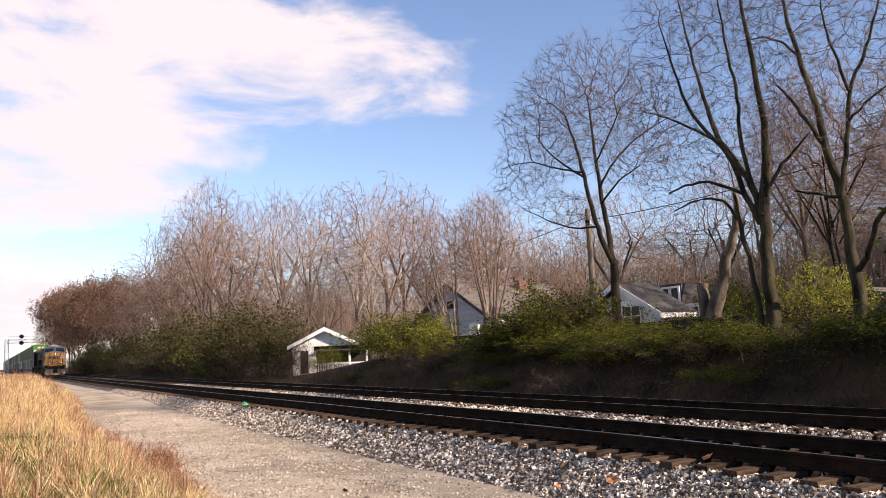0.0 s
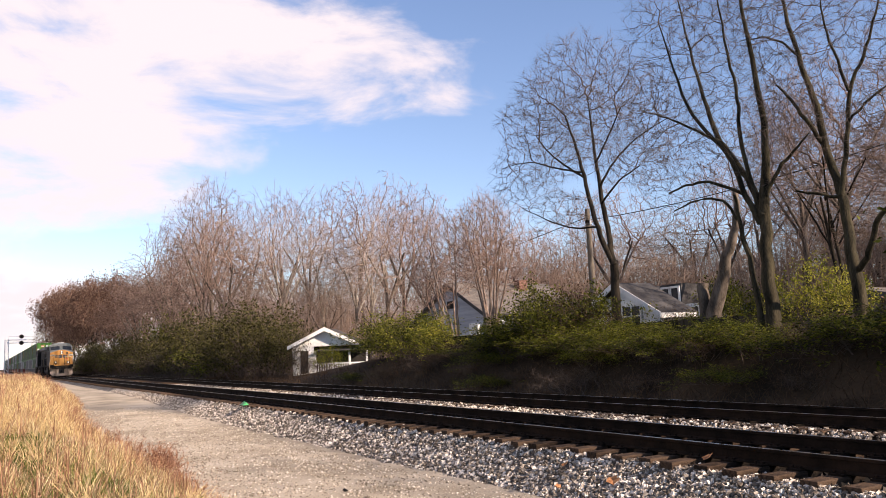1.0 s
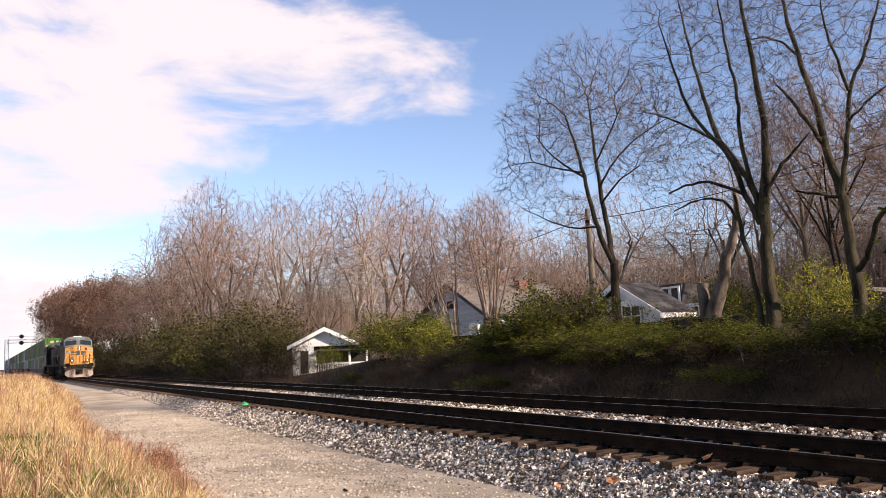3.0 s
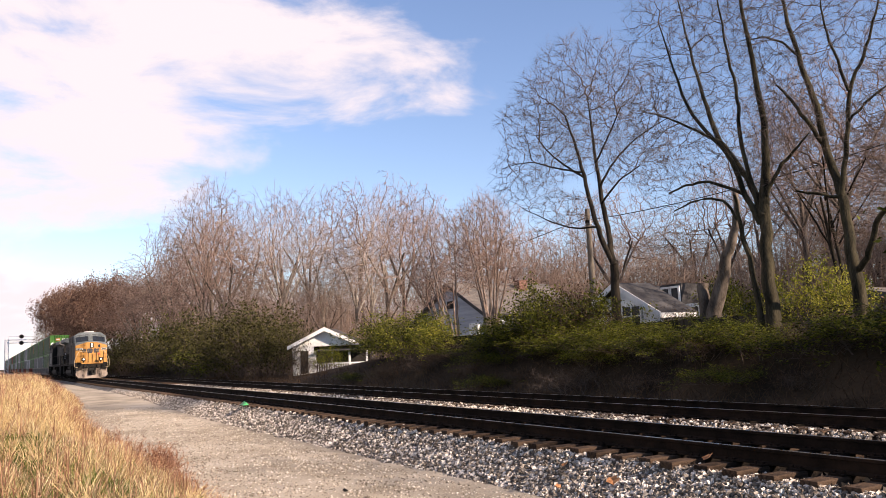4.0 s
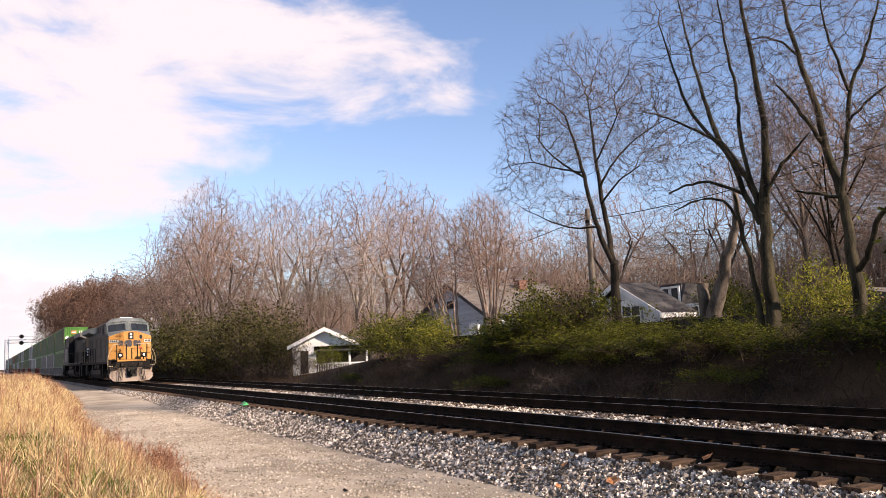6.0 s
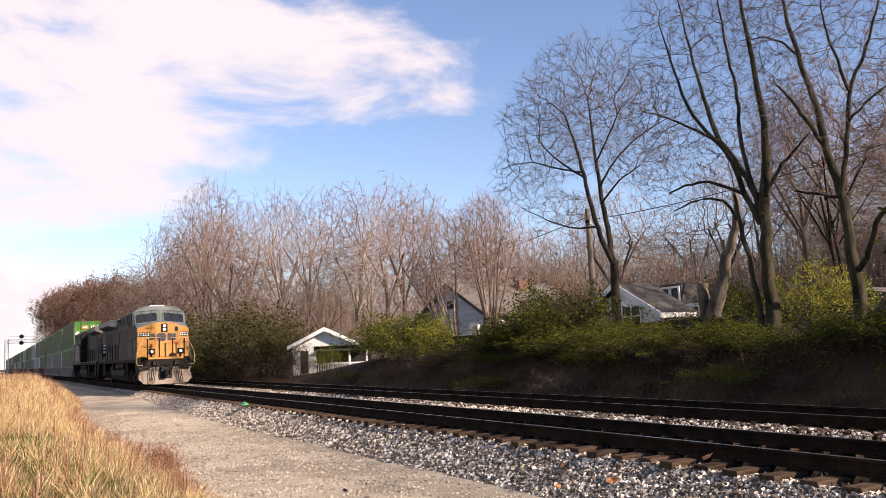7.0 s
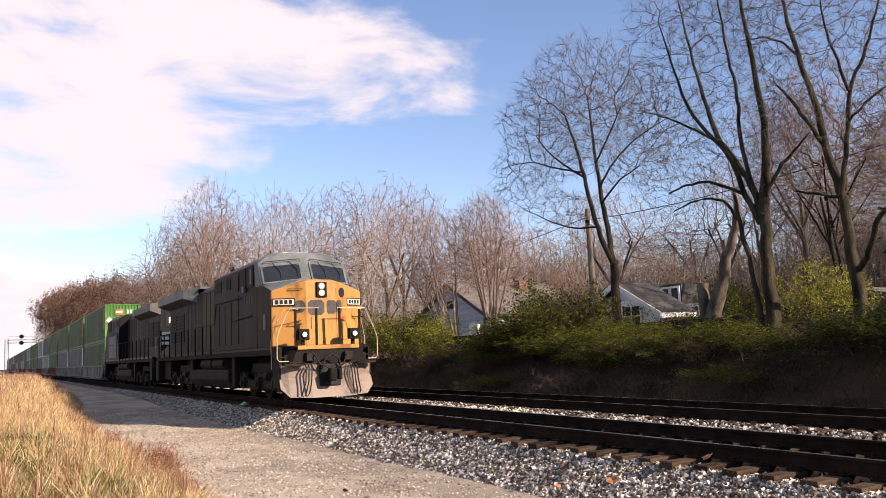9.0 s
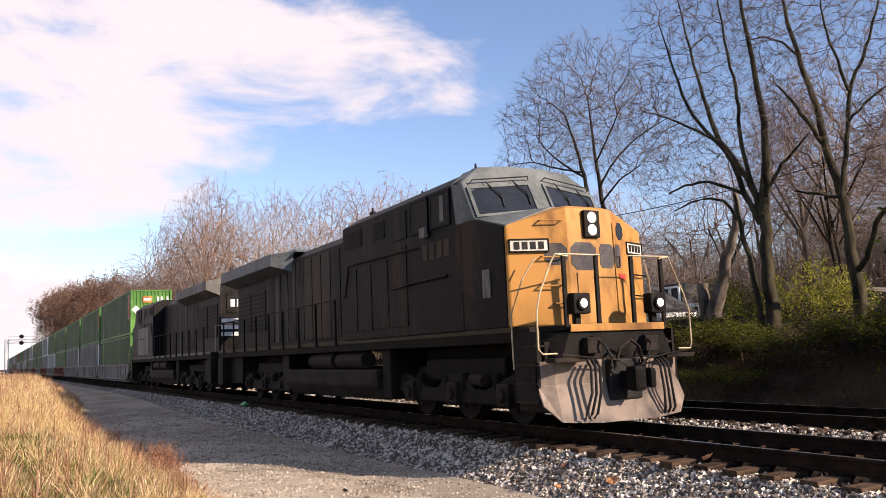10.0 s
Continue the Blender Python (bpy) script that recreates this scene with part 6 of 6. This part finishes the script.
KIND_H = [20, 17, 15, 24, 18]
gw = np.random.default_rng(5)
used = [False] * 5


def plant(k, x, y, height, turn=None, wide=1.0):
    s = height / KIND_H[k]
    m = pose(x, y, float(hill(x, y)) - 0.1, 0, 0, gw.uniform(0, 360) if turn is None else turn) @ Matrix.Diagonal((s * wide, s * wide, s, 1))
    if not used[k]:
        used[k] = True
        KINDS[k].matrix_basis = m
        return KINDS[k]
    return copy_thing(KINDS[k], m)


# edge of the tall woods
for k, x, y, h, wide in ((0, -139, 15, 26, 0.9), (0, -114, 16, 22, 0.95), (1, -100, 16, 21.5, 1.0), (0, -124, 20, 24, 0.9), (1, -150, 18, 22, 0.85), (3, -92, 20, 20.5, 1.05), (3, -84, 22, 20.5, 1.05), (3, -79, 24, 19.5, 1.05),
                         (3, -70.5, 22, 20.5, 0.75), (1, -75, 26, 16, 1.0), (0, -104, 24, 19.5, 0.9), (2, -96, 18, 14, 1.1), (2, -88, 17, 12, 1.2), (1, -108, 15, 14, 1.1), (1, -120, 14, 15, 1.1), (2, -80, 18, 11, 1.2),
                         (1, -130, 14, 15, 1.1), (2, -74, 19, 10, 1.2), (1, -146, 13, 14, 1.0), (1, -160, 13.5, 14, 1.0), (2, -66, 21, 10, 1.2), (2, -92, 15, 10, 1.2), (1, -100, 14, 11, 1.1)):
    plant(k, x, y, h, None, wide)
# second row
for k, x, y, h in ((0, -204, 32, 27), (0, -178, 32, 27), (1, -158, 30, 24), (0, -140, 30, 24), (1, -132, 34, 23), (0, -116, 32, 22), (3, -108, 34, 22), (1, -100, 34, 20), (0, -92, 36, 18), (1, -86, 36, 16), (3, -122, 36, 25), (0, -78, 40, 16)):
    plant(k, x, y, h)
# brown oaks far along the line
for i in range(15):
    x = -182 - i * 10.5
    plant(4, x + gw.normal(0, 2.5), 15 - 0.32 * i + gw.uniform(-1.2, 2.2), 20.5 + 0.42 * i + gw.uniform(-1.5, 1.5), None, 0.85)
for i in range(5):
    plant(1, -178 - i * 16 + gw.normal(0, 3), 24 + gw.uniform(-2, 4), 20 + gw.uniform(-1, 2))
# woods behind the houses
for i in range(22):
    x, y = -84 + i * 3.4 + gw.normal(0, 1.5), gw.uniform(38, 54)
    plant(int(gw.integers(0, 3)), x, y, gw.uniform(10, 14), None, 1.15)
for k, x, y, h in ((2, -23, 24, 12), (0, -19, 27, 13), (1, -27, 30, 12), (2, -15.5, 19, 12.5), (2, -20.5, 20, 11), (0, -12, 24, 13), (1, -31, 32, 11)):
    plant(k, x, y, h)
# trees on the bank past the view, whose shade lies over the slope and the track
for k, x, y, h in ((2, -4.5, 14, 12), (2, 1.5, 11.5, 14), (2, 9.0, 11.5, 16)):
    plant(k, x, y, h, None, 0.6)

# bushes
FINE = 0.005
S_GREEN = shrub("bush", "leafy green bush on the bank", 41, 1.6, 2.2, M_LEAF, M_TWIG, 22, 14, 0.055, (5, 4), 0.13)
S_YEL = shrub("bush", "leafy yellow-green bush among trees", 42, 1.5, 2.2, M_LEAF_YEL, M_TWIG, 20, 13, 0.055, (5, 4), 0.13)
S_BROWN = shrub("bush", "brown twiggy bush with dead leaves", 43, 1.6, 2.2, M_LEAF_BROWN, M_TWIG, 26, 4, 0.045, (5, 5), 0.14)
S_BARE = shrub("bush", "leafless tangle of thin brown stems", 44, 1.6, 2.4, None, M_TWIG, 34, 0, 0.05, (6, 5), 0.1)
S_OLIVE = shrub("bush", "dull olive-brown bush at the edge of the woods", 46, 1.6, 2.2, M_LEAF_OLIVE, M_TWIG, 24, 9, 0.06, (5, 4), 0.15)
bush_used = set()


def bush(ob, x, y, w, h):
    """w: half width, h: height."""
    m = pose(x, y, float(hill(x, y)) - 0.05, 0, 0, gw.uniform(0, 360)) @ Matrix.Diagonal((w / 1.5, w / 1.5, h / 2.5, 1))
    if ob.name not in bush_used:
        bush_used.add(ob.name)
        ob.matrix_basis = m
        return ob
    return copy_thing(ob, m)


for x, y, w, h, k in ((-38.8, 10.2, 2.0, 2.5, 0), (-41.4, 10.4, 1.8, 2.3, 1), (-36.4, 10.0, 1.7, 2.1, 1), (-43.2, 10.8, 1.2, 1.7, 0),
                      (-27.2, 11.0, 1.4, 2.9, 0), (-26.0, 11.2, 1.3, 2.5, 2), (-28.7, 11.2, 1.1, 1.9, 2), (-24.0, 10.6, 1.4, 0.7, 0), (-30.0, 10.4, 1.3, 0.8, 0), (-32.0, 10.2, 1.4, 0.7, 2),
                      (-13.8, 9.8, 1.2, 1.1, 2), (-12.4, 9.8, 1.2, 1.2, 0), (-11.0, 9.8, 1.2, 1.4, 2), (-9.6, 9.6, 1.3, 1.5, 0), (-8.0, 9.8, 1.4, 1.5, 2),
                      (-17.0, 14.2, 0.95, 2.5, 1), (-23.2, 17.0, 1.0, 2.6, 0), (-12.6, 14.2, 1.0, 1.0, 0)):
    bush((S_GREEN, S_YEL, S_BROWN)[k], x, y, w, h)
for x, y, w, h, k in ((-58.8, 10.8, 1.3, 2.1, 2), (-54.0, 11.0, 0.8, 1.5, 2), (-52.8, 11.0, 0.7, 1.8, 1), (-21.4, 10.0, 1.2, 0.7, 0), (-19.6, 9.8, 1.1, 0.75, 0),
                      (-22.6, 9.4, 1.0, 0.6, 0), (-17.8, 9.6, 1.2, 0.9, 2), (-15.6, 9.6, 1.1, 1.0, 0)):
    bush((S_GREEN, S_YEL, S_BROWN)[k], x, y, w, h)
# honeysuckle and brush along the edge of the woods
for i in range(34):
    x = -52 - i * 4.2 + gw.normal(0, 0.8)
    if x > -61:
        continue
    bush((S_OLIVE, S_GREEN, S_BROWN)[int(gw.choice([0, 1, 2], p=[0.5, 0.06, 0.44]))], x, 9.6 + gw.normal(0, 0.7), 2.3, gw.uniform(2.6, 4.0))
for i in range(40):
    x = -69 - i * 4.6 + gw.normal(0, 1)
    bush((S_BARE, S_BROWN)[i % 2], x, 13 + gw.normal(0, 1.2), 2.6, gw.uniform(2.2, 3.8))
for i in range(12):
    x = -7 - i * 3.1
    bush((S_BROWN, S_BARE, S_BROWN, S_GREEN)[i % 4], x + gw.normal(0, 0.8), 8.6 + gw.normal(0, 0.5), 0.8, gw.uniform(0.35, 0.7))
for i in range(11):
    x = -12.5 - i * 1.15
    bush((S_BROWN, S_GREEN, S_BROWN, S_BROWN)[i % 4], x + gw.normal(0, 0.3), 10.1 + gw.normal(0, 0.5), 0.75, gw.uniform(0.3, 0.8))
for x, y, w, h, k in ((-24.3, 11.4, 1.3, 1.15, 0), (-22.7, 11.4, 1.1, 0.9, 0), (-27.4, 11.7, 1.7, 2.5, 2), (-26.5, 10.7, 1.4, 2.0, 0), (-29.4, 10.9, 1.3, 1.5, 0), (-28.2, 10.2, 1.5, 1.6, 0), (-24.5, 15.2, 0.9, 1.5, 2), (-23.4, 15.4, 0.9, 1.2, 0), (-17.4, 10.0, 0.9, 1.1, 0), (-18.6, 10.4, 0.8, 0.8, 0)):
    bush((S_GREEN, S_YEL, S_BROWN)[k], x, y, w, h)
for i in range(6):
    bush((S_BROWN, S_GREEN)[i % 2], -10.6 + i * 1.9, 11.0 + gw.normal(0, 0.4), 1.7, gw.uniform(2.6, 3.4))
for i in range(5):
    x = -25 - i * 2.2
    bush((S_GREEN, S_BROWN)[i % 2], x + gw.normal(0, 0.3), 10.2 + gw.normal(0, 0.4), 0.9, gw.uniform(0.4, 0.75))
for i in range(14):
    x = -6 + i * 2.0
    bush((S_BROWN, S_GREEN)[i % 2], x, 10.2 + gw.normal(0, 0.5), 1.4, gw.uniform(1.4, 2.2))


bush(S_GREEN, -112, 11.5, 2.0, 8.5)
S_WEED = shrub("weed", "small dark reddish weed beside dry grass", 45, 0.22, 0.42, M_RUSSET, M_RUSSET, 12, 4, 0.012, (4, 3), 0.03)
S_WEED.matrix_basis = pose(-17.6, -6.15, float(hill(-17.6, -6.15))) @ Matrix.Diagonal((1.5, 1.5, 1.5, 1))
tagged(S_WEED, category="weed", group="weeds")
for wx, wy in ((-17.3, -6.25), (-17.9, -6.3), (-18.2, -6.1), (-15.2, -6.3), (-20.5, -6.2), (-24.0, -6.1), (-13.5, -6.5)):
    copy_thing(S_WEED, pose(wx, wy, float(hill(wx, wy)), 0, 0, wx * 40) @ Matrix.Diagonal((0.9, 0.9, 0.9, 1)))


# dense woods behind, and thickets at their edge
def thicket(n, xr, yr, height, length, radius, seed, wave_len):
    g = np.random.default_rng(seed)
    x, y = g.uniform(*xr, n), g.uniform(*yr, n)
    top = height * (0.62 + 0.2 * np.sin(x / wave_len) + 0.18 * np.sin(x / wave_len * 2.7 + y * 0.2))
    z = hill(x, y) + top * g.random(n) ** 0.8
    d = g.normal(0, 0.55, (n, 3)) + (0, 0, 0.75)
    d /= np.linalg.norm(d, axis=1, keepdims=True)
    v, f = spikes(np.stack([x, y, z - 0.4], -1), d, g.uniform(*length, n), g.uniform(*radius, n))
    m = n // 60
    sx, sy = g.uniform(*xr, m), g.uniform(*yr, m)
    u = g.normal(0, 0.14, (m, 3)) + (0, 0, 1)
    stems = spikes(np.stack([sx, sy, hill(sx, sy) - 0.3], -1), u / np.linalg.norm(u, axis=1, keepdims=True), height * g.uniform(0.4, 0.9, m), g.uniform(0.03, 0.09, m))
    v, f = join([(v, f), stems])
    return fast_mesh("woods", v, f, True)


for n, xr, yr, h, ln, rr, seed, wl, mt, lb in (
        (80000, (-110, 10), (46, 66), 14.5, (0.7, 1.9), (0.013, 0.028), 71, 7.0, M_TWIG_TAN, "far bare woods, dense brown twigs"),
        (60000, (-230, -60), (30, 46), 17.0, (0.7, 2.0), (0.014, 0.03), 76, 9.0, M_TWIG_RED, "tall bare woods beyond, dense brown twigs"),
        (60000, (-200, -68), (14, 28), 10.5, (0.5, 1.5), (0.008, 0.018), 72, 8.0, M_TWIG_TAN, "thicket of bare brown saplings at the woods' edge"),
        (50000, (-66, 0), (31, 42), 7.5, (0.5, 1.4), (0.008, 0.018), 74, 5.0, M_TWIG_TAN, "brown saplings behind the houses")):
    tagged(part("far_woods", thicket(n, xr, yr, h, ln, rr, seed, wl), mt), lb, "woods", kind="stuff")


def litter(n, seed, xr, yr, hmax):
    """Dead stalks and leaf litter on the bank."""
    g = np.random.default_rng(seed)
    w = Wood()
    x, y = g.uniform(*xr, n), yr[0] + (yr[1] - yr[0]) * g.random(n)
    d = g.normal(0, 0.6, (n, 3)) + (0, 0, 0.7)
    d /= np.linalg.norm(d, axis=1, keepdims=True)
    w.twigs.append((np.stack([x, y, hill(x, y) - 0.03], -1), d, g.uniform(0.12, hmax, n), g.uniform(0.004, 0.009, n)))
    return w.mesh("litter", False)


tagged(part("dead_stalks", litter(13000, 75, (-75, -4), (6.5, 9.6), 0.55), M_LEAF_BROWN), "dead brown stalks and litter on the bank", "undergrowth", kind="stuff")


# dry grass on the near bank
def blades(n, xr, yr, hmin, hmax, seed, width=0.004):
    g = np.random.default_rng(seed)
    x = xr[1] - (xr[1] - xr[0]) * g.random(n) ** 1.5
    y = yr[1] - (yr[1] - yr[0]) * g.random(n) ** 1.25
    clump = 0.5 + 0.5 * np.sin(x * 1.7 + np.sin(y * 2.1) * 2) * np.cos(y * 1.9 + x * 0.4)
    h = g.uniform(hmin, hmax, n) * (0.55 + 0.6 * clump) * np.clip((-y - 5.6) / 1.2, 0.3, 1)
    y = y + verge(x)[0]
    z = hill(x, y)
    a = g.uniform(0, math.tau, n)
    lean = g.normal(0, 0.5, n)
    w = width * (1 + 0.05 * np.abs(x))
    dx, dy = np.cos(a), np.sin(a)
    px, py = -dy * w, dx * w
    v = np.empty((n, 5, 3))
    v[:, 0] = np.stack([x - px, y - py, z - 0.03], -1)
    v[:, 1] = np.stack([x + px, y + py, z - 0.03], -1)
    mx, my = x + dx * lean * h * 0.4, y + dy * lean * h * 0.4
    v[:, 2] = np.stack([mx + px * 0.8, my + py * 0.8, z + h * 0.6], -1)
    v[:, 3] = np.stack([mx - px * 0.8, my - py * 0.8, z + h * 0.6], -1)
    v[:, 4] = np.stack([x + dx * lean * h, y + dy * lean * h, z + h * (1 - 0.3 * np.abs(lean))], -1)
    i = np.arange(n)[:, None] * 5
    tri = np.concatenate([i + np.array([[0, 1, 2]]), i + np.array([[0, 2, 3]]), i + np.array([[3, 2, 4]])])
    return v.reshape(-1, 3), tri


def tufts(n, per, xr, yr, height, seed, width, lean_to, heads=False):
    """Clumps of arching blades, or of stalks with fluffy heads."""
    g = np.random.default_rng(seed)
    cx = xr[1] - (xr[1] - xr[0]) * g.random(n) ** 1.5
    cy = yr[1] - (yr[1] - yr[0]) * g.random(n) ** 1.2
    ch = g.uniform(*height, n) * np.clip((-cy - 5.5) / 1.3, 0.35, 1)
    cy = cy + verge(cx)[0]
    k = n * per
    x, y = np.repeat(cx, per), np.repeat(cy, per)
    a = g.uniform(0, math.tau, k)
    rad = np.abs(g.normal(0, 0.05, k))
    h = np.repeat(ch, per) * g.uniform(0.55, 1.1, k)
    ln = np.abs(g.normal(lean_to, 0.25, k))
    x, y = x + np.cos(a) * rad, y + np.sin(a) * rad
    z = hill(x, y) - 0.03
    w = width * (1 + 0.04 * np.abs(x))
    turn = a + g.normal(0, 0.5, k)
    dx, dy = np.cos(turn), np.sin(turn)
    side = g.uniform(0, math.tau, k)
    px, py = np.cos(side) * w, np.sin(side) * w
    lev = []
    for s, rise, wd in ((0, 0.0, 1.0), (0.35, 0.45, 0.9), (0.7, 0.8, 0.7)):
        q = ln * h * s * s
        lev.append(np.stack([x + dx * q - px * wd, y + dy * q - py * wd, z + h * rise], -1))
        lev.append(np.stack([x + dx * q + px * wd, y + dy * q + py * wd, z + h * rise], -1))
    tip = np.stack([x + dx * ln * h, y + dy * ln * h, z + h * np.clip(1.0 - 0.25 * ln, 0.5, 1)], -1)
    v = np.stack(lev + [tip], 1).reshape(-1, 3)
    i = np.arange(k)[:, None] * 7
    f = np.concatenate([i + np.array([[0, 1, 3]]), i + np.array([[0, 3, 2]]), i + np.array([[2, 3, 5]]), i + np.array([[2, 5, 4]]), i + np.array([[4, 5, 6]])])
    if heads:
        c = np.repeat(tip, 4, axis=0) + g.normal(0, 0.018, (k * 4, 3)) * np.array([1, 1, 2.2])
        p = g.normal(0, 1, (k * 4, 3, 3)) * 0.006 + c[:, None]
        f = np.concatenate([f, np.arange(k * 12).reshape(-1, 3) + len(v)])
        v = np.concatenate([v, p.reshape(-1, 3)])
    return v, f


for n, per, xr, yr, hh, seed, wd, ln, heads, mt, lb in (
        (1900, 18, (-80, -5), (-13, -6.0), (0.25, 0.55), 51, 0.0032, 0.45, False, M_GRASS, "tangled dry russet and tan grass"),
        (1500, 22, (-60, -5), (-12, -6.2), (0.3, 0.65), 53, 0.003, 0.7, False, M_STRAW, "arching tufts of pale straw"),
        (900, 20, (-48, -19), (-10.5, -7.0), (0.3, 0.55), 57, 0.003, 0.6, False, M_STRAW, "bright stand of pale straw"),
        (900, 9, (-70, -6), (-12, -6.0), (0.4, 0.85), 54, 0.0024, 0.2, True, M_RUSSET, "russet grass stalks with fluffy seed heads"),
        (160, 12, (-60, -12), (-7.4, -6.0), (0.4, 0.75), 58, 0.0024, 0.25, True, M_RUSSET, "russet stalks along the gravel track"),
        (1300, 12, (-24, -5), (-11, -6.1), (0.12, 0.32), 52, 0.005, 0.6, False, M_GRASS_GREEN, "low green weeds among dry grass"),
        (1100, 14, (-18, -9), (-10, -6.5), (0.2, 0.42), 59, 0.005, 0.6, False, M_GRASS_GREEN, "patch of green weeds among dry grass")):
    v, f = tufts(n, per, xr, yr, hh, seed, wd, ln, heads)
    tagged(part("dry_grass" if mt is not M_GRASS_GREEN else "green_grass", fast_mesh("grass", v, f), mt), lb, "grass", kind="stuff")
v, f = blades(30000, (-75, -5), (-13, -6.0), 0.12, 0.38, 55, 0.003)
tagged(part("dry_grass", fast_mesh("grass", v, f), M_GRASS), "short dry grass under taller tufts", "grass", kind="stuff")


# ---------------------------------------------------------------- what moves
def motions():
    for ob, x, turn, *z in MOVING:
        z = z[0] if z else 0.0
        walk(ob, [(0.0, pose(x - SPEED * 10, 0, z, 0, 0, turn)), (5.0, pose(x - SPEED * 5, 0, z, 0, 0, turn)), (10.0, pose(x, 0, z, 0, 0, turn))])
    for ws, x, r, spin in SPINNING:
        rate = math.degrees(SPEED / r) * spin
        walk(ws, [(k / FPS, pose(x, 0, r, 0, rate * k / FPS, 0)) for k in range(10 * FPS + 1)])
    walk(clouds, [(0.0, pose(0, 0, 0)), (5.0, pose(0, 0, 0, 0, 0, -0.25)), (10.0, pose(0, 0, 0, 0, 0, -0.5))])


motions()
